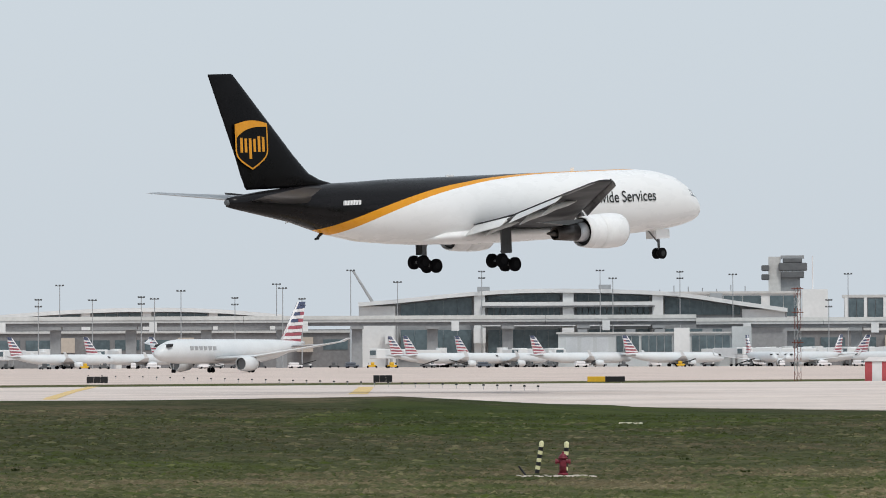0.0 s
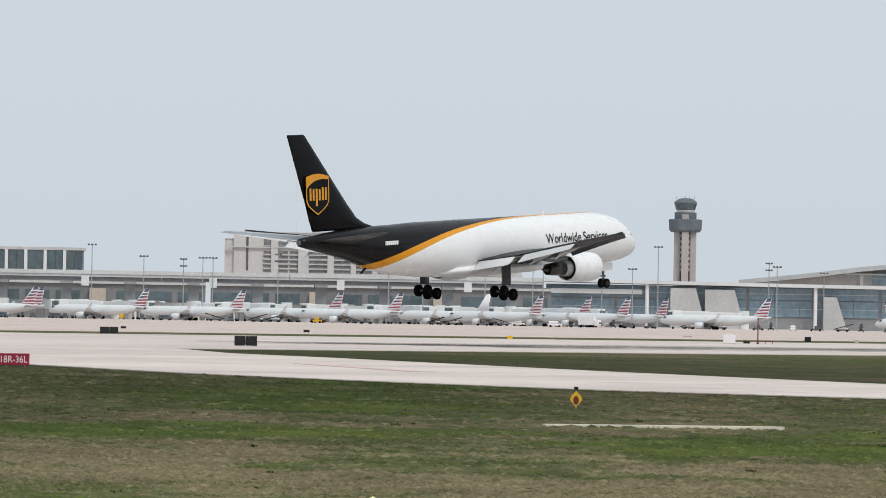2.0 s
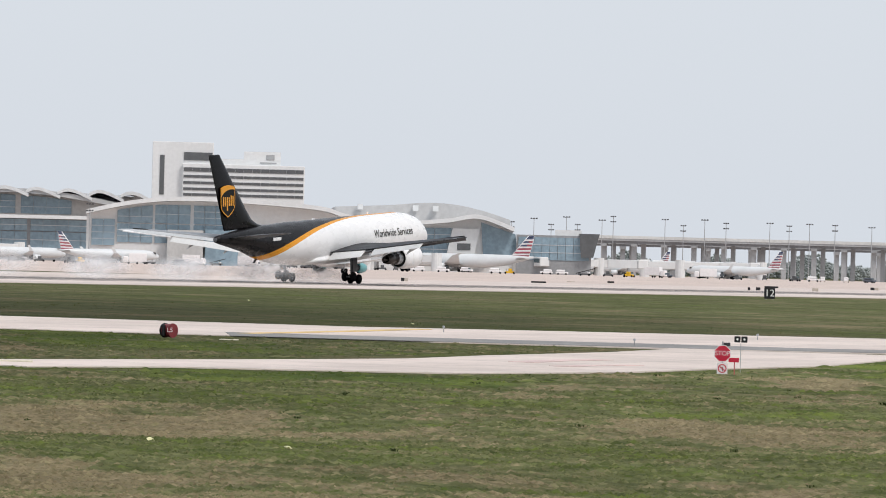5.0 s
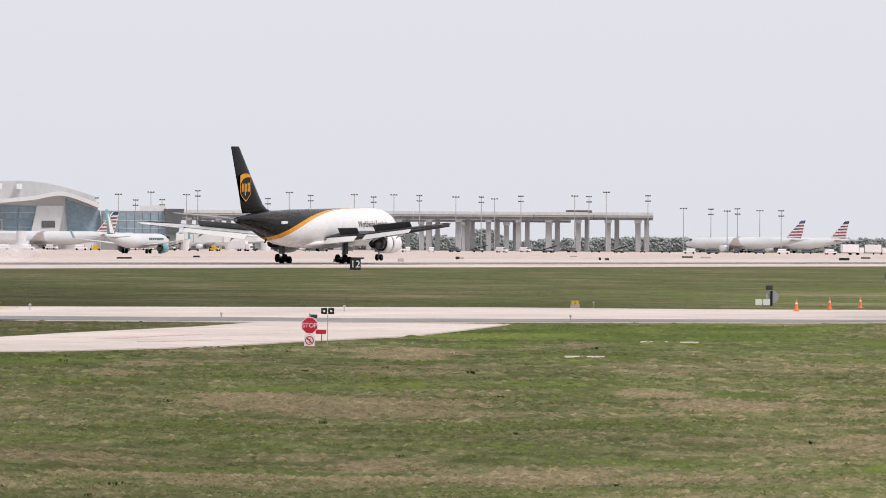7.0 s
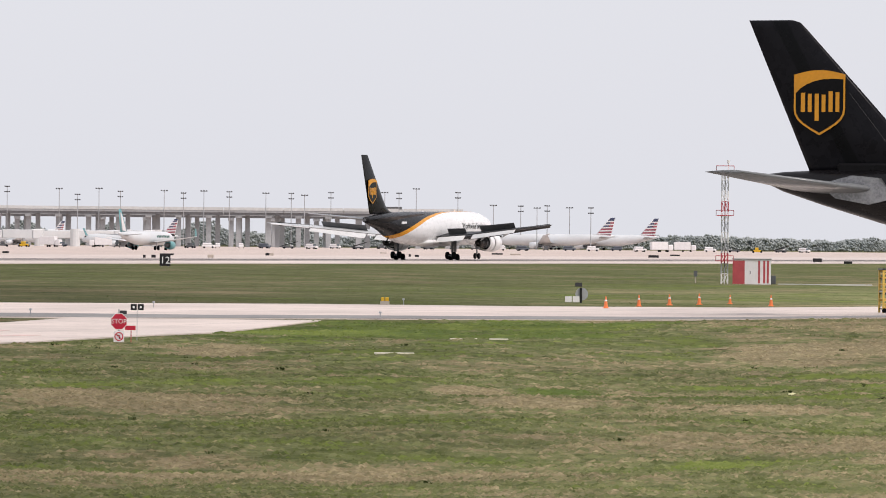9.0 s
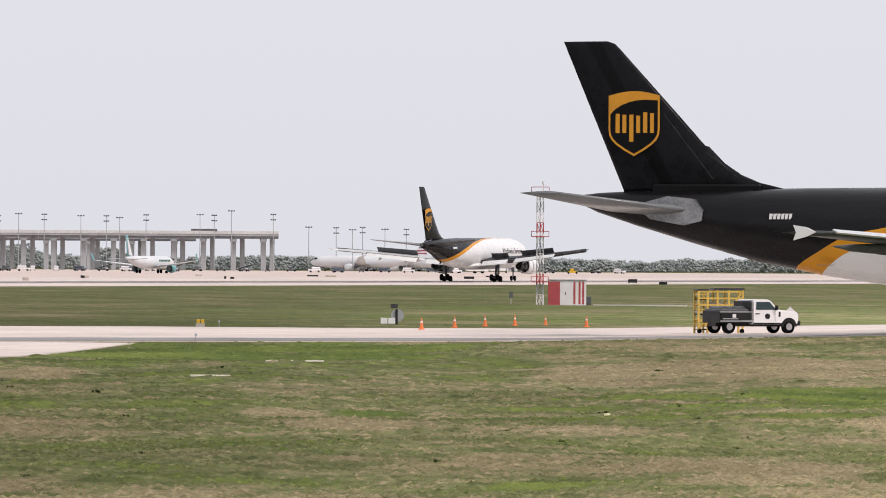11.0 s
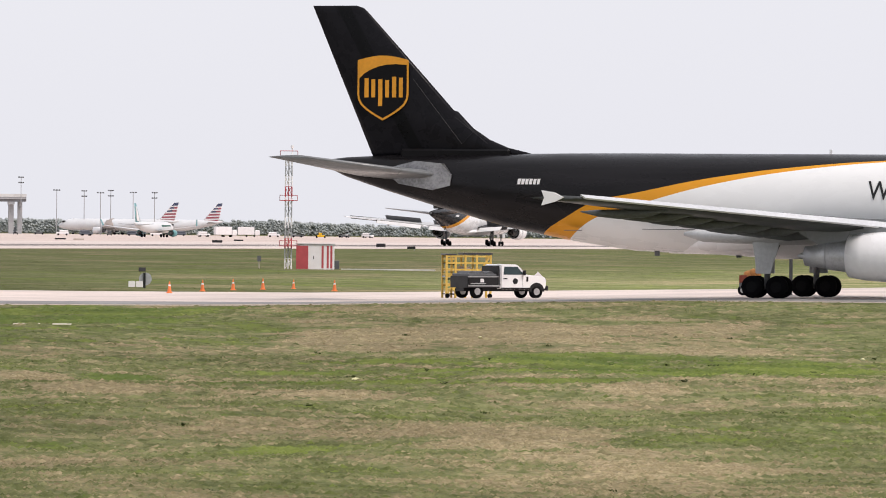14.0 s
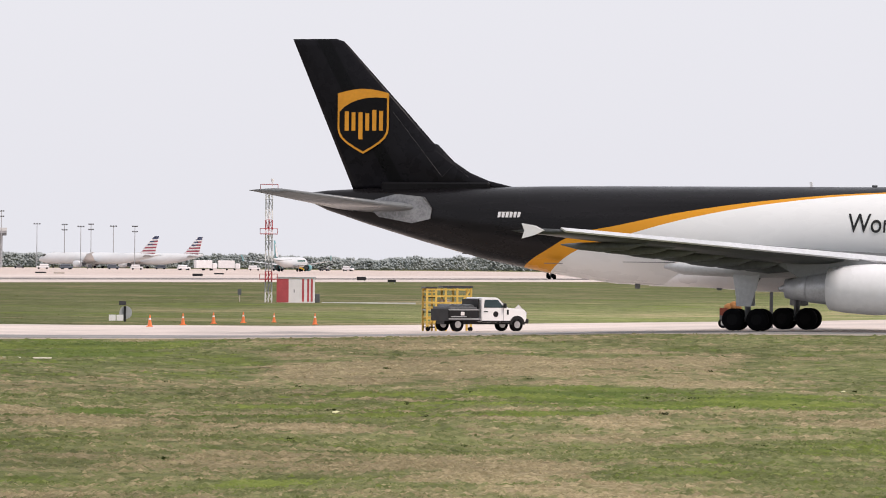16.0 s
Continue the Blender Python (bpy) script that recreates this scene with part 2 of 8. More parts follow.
M_METAL = plain("bare_metal", (0.55, 0.55, 0.56), 0.3, 1.0, 0.12, 1.5)
M_STEEL = plain("galvanised_steel", (0.42, 0.43, 0.44), 0.5, 0.6, 0.15, 1.5)
M_HOT = plain("burnt_metal", (0.09, 0.08, 0.075), 0.4, 0.8, 0.25, 2.0)
M_TYRE = plain("tyre_rubber", (0.007, 0.007, 0.008), 0.95, 0, 0.3, 4.0, 0.0, 0.03)
M_HUB = plain("dark_hub", (0.008, 0.008, 0.009), 0.8, 0, 0.3, 3.0, 0.0, 0.08)
M_CONC = plain("pale_concrete", (0.52, 0.52, 0.51), 0.85, 0, 0.12, 0.12)
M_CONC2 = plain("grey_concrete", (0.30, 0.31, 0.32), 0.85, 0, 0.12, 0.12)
M_TAN = plain("tan_concrete", (0.48, 0.42, 0.36), 0.85, 0, 0.1, 0.15)
M_WALLW = plain("white_cladding", (0.70, 0.71, 0.71), 0.6, 0, 0.06, 0.1)
M_ROOF = plain("roof_metal", (0.52, 0.52, 0.52), 0.55, 0.1, 0.1, 0.08)
M_GLASS = plain("dark_glass", (0.055, 0.085, 0.095), 0.12, 0, 0.3, 0.08)
M_BLACK = plain("black_plastic", (0.012, 0.012, 0.013), 0.5, 0, 0.25, 3.0)
M_RED = plain("red_paint", (0.48, 0.085, 0.095), 0.5, 0, 0.15, 2.0)
M_YELLOW = plain("yellow_paint", (0.72, 0.43, 0.03), 0.5, 0, 0.15, 2.0)
M_ORANGE = plain("orange_plastic", (0.84, 0.22, 0.07), 0.5, 0, 0.12, 4.0)
M_TEAL = plain("teal_paint", (0.14, 0.34, 0.36), 0.35, 0, 0.12, 0.6)


# ---- helpers of the build ----
def mesh_of(name, bm, material, smooth=False):
    me = bpy.data.meshes.new(name)
    bm.to_mesh(me)
    bm.free()
    for m in material if isinstance(material, (list, tuple)) else [material]:
        me.materials.append(m)
    if smooth:
        me.polygons.foreach_set("use_smooth", [True] * len(me.polygons))
    return me


def part(name, bm, material, parent=None, label="", at=None, smooth=False):
    ob = new(name, mesh_of(name, bm, material, smooth))
    if parent is not None:
        ob.parent = parent
    if at is not None:
        ob.matrix_basis = at
    return tagged(ob, label)


def thing(name, label, category, at=None, group="", kind=""):
    ob = new(name)
    ob.empty_display_size = 0.2
    if at is not None:
        ob.matrix_basis = at
    return tagged(ob, label, category, group, kind)


def box(bm, x0, x1, y0, y1, z0, z1, bevel=0.0):
    g = bmesh.ops.create_cube(bm, size=1, matrix=Matrix.Translation(((x0 + x1) / 2, (y0 + y1) / 2, (z0 + z1) / 2)) @ Matrix.Diagonal((abs(x1 - x0), abs(y1 - y0), abs(z1 - z0), 1)))
    if bevel:
        es = list({e for v in g["verts"] for e in v.link_edges})
        bmesh.ops.bevel(bm, geom=es, offset=bevel, segments=1, affect="EDGES")
    return bm


def boxes(*specs, bevel=0.0):
    bm = bmesh.new()
    for s in specs:
        box(bm, *s, bevel=bevel)
    return bm


def tube(bm, a, b, r0, r1=None, n=10):
    a, b = Vector(a), Vector(b)
    m = Matrix.Translation((a + b) / 2) @ (b - a).to_track_quat("Z", "Y").to_matrix().to_4x4()
    bmesh.ops.create_cone(bm, cap_ends=True, segments=n, radius1=r0, radius2=r0 if r1 is None else r1, depth=(b - a).length, matrix=m)
    return bm


def tubes(*specs):
    bm = bmesh.new()
    for s in specs:
        tube(bm, *s)
    return bm


def loft(bm, rings, cap=True, closed=True):
    """Skin through rings of equal count."""
    rows = [[bm.verts.new(p) for p in r] for r in rings]
    n = len(rows[0])
    for a, b in zip(rows, rows[1:]):
        for i in range(n if closed else n - 1):
            j = (i + 1) % n
            bm.faces.new((a[i], a[j], b[j], b[i]))
    if cap:
        bm.faces.new(rows[0][::-1])
        bm.faces.new(rows[-1])
    bmesh.ops.recalc_face_normals(bm, faces=bm.faces[:])
    return bm


def prism(bm, outline, y0, y1):
    """An outline in x, z pushed from y0 to y1."""
    return loft(bm, [[(x, y, z) for x, z in outline] for y in (y0, y1)])


def ring_x(x, ry, rz, zc, n=36, yc=0.0):
    return [(x, yc + ry * math.cos(a), zc + rz * math.sin(a)) for a in (2 * math.pi * i / n for i in range(n))]


def lathe_x(bm, profile, yc, zc, n=24, cap=True):
    return loft(bm, [ring_x(x, r, r, zc, n, yc) for x, r in profile], cap)


def site(az, d, z=0.0, turn=0.0):
    """A pose at a bearing and distance from the eye whose x runs to the right and y away."""
    a = radians(az)
    return pose(d * math.sin(a), d * math.cos(a), z, 0, 0, -az + turn)


# ---- ground ----
def lerp(v, xs, ys):
    return float(np.interp(v, xs, ys))


def ground_z(x, y):
    a = lerp(y, [-9000, 0, 25, 60, 120, 190, 270, 335], [1.1, 1.1, -2.3, -2.3, -1.9, -1.2, -0.3, 0])
    b = lerp(y, [-9000, 0, 25, 60, 82, 105, 130, 190, 270, 335], [1.1, 1.1, -0.7, -0.75, -0.8, -1.3, -1.35, -0.95, -0.3, 0])
    k = lerp(x, [225, 310], [0, 1])
    return a + (b - a) * k * k * (3 - 2 * k)


def swell(x, y):
    """Small rises and dips of the grass, fading out towards the paved parts."""
    n = noise.noise(Vector((x * 0.045, y * 0.09, 1.3))) * 0.22 + noise.noise(Vector((x * 0.2, y * 0.3, 4.1))) * 0.05
    n *= lerp(y, [20, 40, 88, 108], [0, 1, 1, 0]) * lerp(x, [255, 285], [1, 0])
    # a low crest before the runway
    d, az = math.hypot(x, y), math.degrees(math.atan2(x, y))
    n += (noise.noise(Vector((x * 0.33, y * 0.33, 9.1))) * 0.06 + noise.noise(Vector((x * 0.85, y * 0.85, 5.1))) * 0.03) * lerp(y, [20, 40, 105, 170], [0, 1, 1, 0]) * lerp(x, [250, 280], [1, 0]) * (1 - lerp(x, [180, 195], [0, 1]) * lerp(y, [102, 109], [0, 1]))
    return n * 1.5 + lerp(az, [34, 39.9, 41.3, 42.5, 43.0, 43.7, 45], [0.5, 0.55, 0.68, 0.80, 0.64, 0.4, 0]) * math.exp(-((d - 362) / 12.5) ** 2 / 2)


def grid(x_lines, y_lines, height):
    nx, ny = len(x_lines), len(y_lines)
    verts = [(x, y, height(x, y)) for y in y_lines for x in x_lines]
    faces = [(j * nx + i, j * nx + i + 1, (j + 1) * nx + i + 1, (j + 1) * nx + i) for j in range(ny - 1) for i in range(nx - 1)]
    return verts, faces


def build_ground():
    xs = sorted({-4900.0, -3000, -1500, -700, -300, 900, 1300, 1900, 2700, 3600, 4900, *np.arange(-100, 60, 8.0).tolist(), *np.arange(60, 282, 1.2).tolist(), *np.arange(284, 700, 4.0).tolist()})
    ys = sorted({-4900.0, -2500, -900, -300, -80, 700, 1200, 2000, 3000, 4000, 4900, *np.arange(-20, 30, 5.0).tolist(), *np.arange(30, 160, 0.9).tolist(), *np.arange(162, 320, 4.0).tolist(), *np.arange(320, 420, 10.0).tolist()})
    v, f = grid(xs, ys, lambda x, y: ground_z(x, y) + swell(x, y))
    me = bpy.data.meshes.new("ground")
    me.from_pydata(v, [], f)
    me.materials.append(M_GRASS)
    me.polygons.foreach_set("use_smooth", [True] * len(me.polygons))
    p = np.array(v)
    dry = dryness(p[:, 0], p[:, 1])
    for name, data in (("dryness", dry), ("exposure_gain", exposure_gain(p[:, 0], p[:, 1]))):
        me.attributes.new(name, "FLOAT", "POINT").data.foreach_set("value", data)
    tagged(new("ground", me), "mown airfield grass, green with dry brown patches", "ground", kind="structure")
    shape = (len(ys), len(xs))
    return np.array(xs), np.array(ys), p[:, 2].reshape(shape), dry.reshape(shape)


def band(name, left, right, material, label, lift, kind="structure", step=6.0, thick=0.25):
    """A paved strip between two edge lines of equal count, draped over the ground, with a real edge."""
    bm = bmesh.new()
    rows = []
    for k in range(len(left) - 1):
        (ax, ay), (bx, by) = left[k], left[k + 1]
        (cx, cy), (dx, dy) = right[k], right[k + 1]
        n = max(1, min(60, int(math.hypot(bx - ax, by - ay) / step)))
        for i in range(n + (k == len(left) - 2)):
            t = i / n
            rows.append(((ax + (bx - ax) * t, ay + (by - ay) * t), (cx + (dx - cx) * t, cy + (dy - cy) * t)))
    rings = []
    for (ax, ay), (cx, cy) in rows:
        w = [(ax + (cx - ax) * i / 6, ay + (cy - ay) * i / 6) for i in range(7)]
        top = [(x, y, ground_z(x, y) + lift) for x, y in w]
        rings.append([(w[0][0], w[0][1], top[0][2] - thick), *top, (w[6][0], w[6][1], top[6][2] - thick)])
    loft(bm, rings)
    return tagged(part(name, bm, material), label, name.replace("_", " ").split(" ")[0], kind=kind)


GROUND = build_ground()
band("runway", [(-1500, 303), (250, 303), (2600, 303)], [(-1500, 475), (250, 475), (2600, 440)], M_RUNWAY, "pale concrete runway with darker rubber marks", 0.06, step=60)
band("apron", [(-1500, 530), (800, 530), (820, 448), (2800, 448)], [(-1500, 2500), (800, 2500), (820, 2500), (2800, 2500)], M_APRON, "wide pinkish concrete apron before the terminals", 0.05, step=80)
# connector from the runway that bends along the near taxiway
band("taxiway", [(253, 305), (267, 246), (258, 222), (256, 205), (256, 190), (262, 168), (270, 150), (280, 132), (288, 121), (297, 101), (301, 85), (302, 70), (304, 45), (306, 5), (310, -40)],
     [(366, 318), (332, 280), (306, 226), (298, 205), (292, 184), (303, 165), (320, 156), (340, 145), (358, 122), (372, 118), (392, 114), (420, 108), (440, 100), (460, 60), (470, -40)],
     M_TAXI, "pale concrete taxiway curving off the runway", 0.05)
band("road", [(200, 124), (209, 123), (220, 115), (234, 114), (247, 115), (258, 114.5), (270, 117), (283, 120)],
     [(200, 128), (206, 130.5), (225, 129.5), (241, 128.5), (251, 130), (260, 130.5), (268, 131), (280, 133)], M_TAXI, "pale concrete service road joining the taxiway", 0.055)


# shoulders, worn tyre streaks and painted lines on the paving
def strip(name, pts, width, material, label, lift):
    left, right = [], []
    for i, (x, y) in enumerate(pts):
        (ax, ay), (bx, by) = pts[max(0, i - 1)], pts[min(len(pts) - 1, i + 1)]
        l = math.hypot(bx - ax, by - ay)
        nx, ny = -(by - ay) / l * width / 2, (bx - ax) / l * width / 2
        left.append((x - nx, y - ny))
        right.append((x + nx, y + ny))
    return band(name, left, right, material, label, lift, thick=0.02)


strip("shoulder", [(271, 155.4), (275, 149), (285, 135), (292, 123), (301, 103), (305.5, 85), (307, 68), (309, 30), (312, -40)], 8.5, M_ASPHALT, "grey asphalt shoulder along the taxiway", 0.07)
strip("runway_marking", [(273, 155.5), (281, 156.5), (289, 157.6), (303, 160.5)], 1.1, M_LINE, "faded yellow taxi line", 0.075)
strip("runway_marking", [(263.3, 324.6), (327, 400), (391.6, 475.5)], 1.0, M_LINE, "faded yellow line across the runway exit", 0.085)
strip("runway_marking", [(308.4, 341.6), (350, 387), (393, 434)], 1.5, M_LINE, "broad faded yellow line across the runway exit", 0.085)
for a, b, w in (((296, 243), (283, 223), 2.0), ((243, 123.5), (253, 124.2), 1.3), ((239, 119.5), (246, 119), 1.0)):
    strip("runway_marking", [a, ((a[0] + b[0]) / 2, (a[1] + b[1]) / 2 + 0.4), b], w, M_PINK, "faded red marking on the concrete", 0.08)
for y, w in ((349, 6.0), (357, 3.0), (339, 4.0), (330, 2.0), (366, 2.0)):
    strip("tyre_marks", [(430, y), (700, y + 0.5), (1400, y)], w, M_RUBBER, "dark tyre streaks along the runway", 0.075)


# ---- airliners ----
def hull_rings(st, n=40):
    return [ring_x(x, ry, rz, zc, n) for x, ry, rz, zc in st]


def airfoil(chord, thick, n=9):
    """Points round a section, nose at 0, tail at -chord."""
    up, lo = [], []
    for i in range(n):
        u = (1 - math.cos(math.pi * i / (n - 1))) / 2
        t = thick * chord * 5 * (0.2969 * math.sqrt(u) - 0.126 * u - 0.3516 * u * u + 0.2843 * u ** 3 - 0.1015 * u ** 4)
        up.append((-u * chord, t * 1.1))
        lo.append((-u * chord, -t * 0.9))
    return up + lo[-1:0:-1]


def wing(bm, secs, side):
    """secs: leading edge x, span y, z, chord, thickness ratio."""
    return loft(bm, [[(le + px, side * y, z + pz) for px, pz in airfoil(c, th)] for le, y, z, c, th in secs])


def fin(bm, secs):
    """secs: leading edge x, z, chord, thickness ratio."""
    return loft(bm, [[(le + px, pz, z) for px, pz in airfoil(c, th)] for le, z, c, th in secs])


def slab(bm, a, b, c, d, t):
    """A thin panel through four corners."""
    p = [Vector(q) for q in (a, b, c, d)]
    nrm = (p[1] - p[0]).cross(p[3] - p[0]).normalized() * t / 2
    return loft(bm, [[q - nrm for q in p], [q + nrm for q in p]])


def wheel(parent, x, y, z, r, w, hub):
    bm = bmesh.new()
    prof = [(-w / 2, r * 0.62), (-w / 2, r * 0.86), (-w * 0.36, r * 0.98), (0, r), (w * 0.36, r * 0.98), (w / 2, r * 0.86), (w / 2, r * 0.62)]
    n = 24
    loft(bm, [[(r2 * math.cos(a), q, r2 * math.sin(a)) for a in (2 * math.pi * i / n for i in range(n))] for q, r2 in prof])
    t = part("wheel", bm, M_TYRE, parent, "", pose(x, y, z), True)
    part("hub", tubes(((0, -w * 0.52, 0), (0, w * 0.52, 0), r * 0.5, r * 0.5, 16)), hub, t)
    return t


def shield(parent, m, w, h):
    """The tail emblem: a gold-edged shield with a swept band on top and three plain bars."""
    def outline(k):
        top = [(-1 + i / 6, 1.13 + 0.19 * math.cos((-1 + i / 6) * math.pi / 2)) for i in range(13)]
        side = [(1.0, 0.4), (1.0, -0.3), (0.97, -0.52), (0.86, -0.74), (0.66, -0.94), (0.36, -1.16)]
        pts = top + side + [(0, -1.38)] + [(-x, z) for x, z in side[::-1]]
        return [(x * (1 - (1 - k) / 1.0) * w, (z * k - (1 - k) * 0.12 * (z > 0)) * h) for x, z in pts]
    bm = bmesh.new()
    prism(bm, outline(1.0), 0.0, -0.02)
    e = part("emblem", bm, M_GOLD, parent, "gold shield emblem with plain bars", m)
    bm = bmesh.new()
    prism(bm, outline(0.925), -0.02, -0.03)
    part("field", bm, M_BROWN, e)
    bm = bmesh.new()
    prism(bm, [(x * w, z * h) for x, z in [(-0.93, 1.08), (-0.6, 1.17), (-0.25, 1.22), (0.1, 1.23), (0.5, 1.19), (0.93, 1.06), (0.93, 0.93), (0.5, 0.96), (0.15, 0.94), (-0.2, 0.86), (-0.5, 0.73), (-0.75, 0.56), (-0.93, 0.36)]], -0.03, -0.04)
    part("swoosh", bm, M_GOLD, e)
    for x0, z0, z1 in ((-0.72, -0.42, 0.38), (-0.18, -0.78, 0.34), (0.36, -0.42, 0.44)):
        low = z0 + (0.36 if z0 < -0.5 else 0)
        for a, b, c, d in ((x0, x0 + 0.16, z0, z1), (x0 + 0.27, x0 + 0.42, low, z1 - 0.04)):
            bm = bmesh.new()
            prism(bm, [(a * w, c * h), (b * w, c * h), (b * w, d * h), (a * w, d * h)], -0.03, -0.04)
            part("bar", bm, M_GOLD, e)


def lettering(parent, words, size, x, z, wall, material, name="lettering", squeeze=0.82):
    """Words along the starboard hull, laid on its curve; wall(z) gives the hull's half width."""
    cu = bpy.data.curves.new(name, "FONT")
    cu.body, cu.size, cu.offset = words, size, 0.008
    ob = bpy.data.objects.new(name, cu)
    scene.collection.objects.link(ob)
    bpy.context.view_layer.update()
    me = bpy.data.meshes.new_from_object(ob.evaluated_get(bpy.context.evaluated_depsgraph_get()))
    bpy.data.objects.remove(ob)
    for v in me.vertices:
        lx, lz = v.co.x, v.co.y
        v.co = (x + lx * squeeze, -wall(z + lz) - 0.06, z + lz)
    me.materials.clear()
    me.materials.append(material)
    t = new(name, me)
    t.parent = parent
    return tagged(t, "dark painted words on the hull")


def bogie(parent, x, y, top, ground, r, w, axle, tilt, half, door):
    """A main leg with four wheels on a beam."""
    leg = part("main_gear", tubes(((x, y, top), (x, y, ground + r + 0.1), 0.2, 0.17, 12), ((x + 0.9, y, top - 0.2), (x + 0.05, y, ground + r + 1.2), 0.08, 0.08, 8),
                                  ((x, y + half * 0.5, ground + r + 0.9), (x, y, ground + r + 0.9), 0.06, 0.06, 8)), M_DARKGREY, parent)
    a = radians(tilt)
    fr = (x + axle / 2 * math.cos(a), ground + r + axle / 2 * math.sin(a))
    bk = (x - axle / 2 * math.cos(a), ground + r - axle / 2 * math.sin(a))
    bm = tubes(((fr[0], y, fr[1]), (bk[0], y, bk[1]), 0.14, 0.14, 8))
    for q in (fr, bk):
        tube(bm, (q[0], y - half, q[1]), (q[0], y + half, q[1]), 0.09, 0.09, 8)
    part("bogie_beam", bm, M_DARKGREY, leg)
    for q in (fr, bk):
        for s in (-1, 1):
            wheel(leg, q[0], y + s * half, q[1], r, w, M_HUB)
    s = 1 if y > 0 else -1
    part("gear_door", boxes((x - 0.55, x + 0.55, y + s * 0.42, y + s * 0.48, ground + r + 0.75, top - 0.1), bevel=0.02), door, leg)


def engine(parent, x, y, z, rf, ln, core_ln, skin, pylon_to, core, plug, slides=False):
    """A nacelle with lip, fan, core cowl and plug. x is the lip. With slides, the rear of the cowl is a sleeve that can open; returns the sleeve."""
    bm = bmesh.new()
    lathe_x(bm, [(x, rf * 0.86), (x + 0.0, rf * 0.90), (x - 0.12, rf * 0.96), (x - 0.5, rf * 1.02), (x - ln * 0.45, rf * 1.05), (x - ln * 0.8, rf * (1.035 if slides else 0.97)), (x - ln, rf * (1.012 if slides else 0.86)),
                 (x - ln, rf * 0.82), (x - ln * 0.6, rf * 0.82), (x - 0.9, rf * 0.84), (x - 0.25, rf * 0.82), (x, rf * 0.86)], y, z, 32, False)
    e = part("engine", bm, skin, parent, "", None, True)
    bm = bmesh.new()
    lathe_x(bm, [(x + 0.012, rf * 0.85), (x + 0.012, rf * 0.9), (x - 0.12, rf * 0.968), (x - 0.14, rf * 0.968), (x - 0.1, rf * 0.86)], y, z, 32, False)
    part("intake_lip", bm, M_METAL, e, "", None, True)
    bm = bmesh.new()
    lathe_x(bm, [(x - 0.95, rf * 0.835), (x - 1.05, rf * 0.835), (x - 1.05, 0.01)], y, z, 28)
    lathe_x(bm, [(x - 0.55, 0.03), (x - 0.75, rf * 0.16), (x - 0.96, rf * 0.26)], y, z, 16)
    part("fan", bm, M_DARKGREY, e)
    c0 = x - ln * 0.75
    bm = bmesh.new()
    lathe_x(bm, [(c0, rf * 0.66), (x - ln, rf * 0.66), (x - ln - core_ln * 0.45, rf * 0.56), (x - ln - core_ln * 0.5, rf * 0.54)], y, z, 28)
    part("core_cowl", bm, core, e, "metal core cowl", None, True)
    bm = bmesh.new()
    lathe_x(bm, [(x - ln - core_ln * 0.46, rf * 0.53), (x - ln - core_ln * 0.75, rf * 0.46), (x - ln - core_ln, rf * 0.40), (x - ln - core_ln, rf * 0.33), (x - ln - core_ln * 0.7, rf * 0.3)], y, z, 24)
    lathe_x(bm, [(x - ln - core_ln * 0.7, rf * 0.22), (x - ln - core_ln, rf * 0.2), (x - ln - core_ln * 1.18, rf * 0.05)], y, z, 16)
    part("exhaust", bm, plug, e, "burnt exhaust nozzle", None, True)
    bm = bmesh.new()
    px, pz = pylon_to
    loft(bm, [[(x - ln * 0.25, y - 0.16, z + rf), (x - ln * 0.25, y + 0.16, z + rf), (x - ln - core_ln * 0.7, y + 0.16, z + rf * 0.45), (x - ln - core_ln * 0.7, y - 0.16, z + rf * 0.45)],
              [(px + 0.3, y - 0.14, pz), (px + 0.3, y + 0.14, pz), (px - 4.6, y + 0.14, pz - 0.1), (px - 4.6, y - 0.14, pz - 0.1)]])
    part("pylon", bm, M_WING, e)
    if not slides:
        return e
    bm = bmesh.new()
    lathe_x(bm, [(x - ln + 0.05, rf * 0.78), (x - ln - 1.45, rf * 0.74)], y, z, 28)
    part("blocker_drum", bm, M_BLACK, e, "dark drum inside the reverser", None, True)
    bm = bmesh.new()
    lathe_x(bm, [(x - ln + 0.0, rf * 1.012), (x - ln - 0.5, rf * 1.0), (x - ln - 1.3, rf * 0.93), (x - ln - 1.62, rf * 0.88), (x - ln - 1.62, rf * 0.845), (x - ln - 0.2, rf * 0.90), (x - ln + 0.0, rf * 1.012)], y, z, 32, False)
    return part("reverser_sleeve", bm, skin, e, "", None, True)


# the twin-jet freighter that lands
L767 = [(-49.0, 2.4), (-46.15, 3.45), (-42.1, 4.6), (-38.8, 5.52), (-35.5, 6.28), (-32.6, 6.78), (-29.3, 7.16), (-25.6, 7.46), (-18, 7.66)]
M_FLAP = plain("flap_grey", (0.50, 0.51, 0.51), 0.4, 0, 0.12, 0.8)
M_FLAPWHITE = plain("flap_white", (0.66, 0.66, 0.65), 0.4, 0, 0.08, 0.8)
M_CORE = plain("core_metal", (0.50, 0.51, 0.53), 0.4, 0.5, 0.15, 1.5)
M_HULLWHITE = plain("hull_white", (0.80, 0.80, 0.80), 0.3, 0, 0.04, 0.6)
M_767 = livery_material("freighter_hull", L767, -50.0, -17.0, (1.3, 0.08), 1.8, (0.81, 0.81, 0.81))


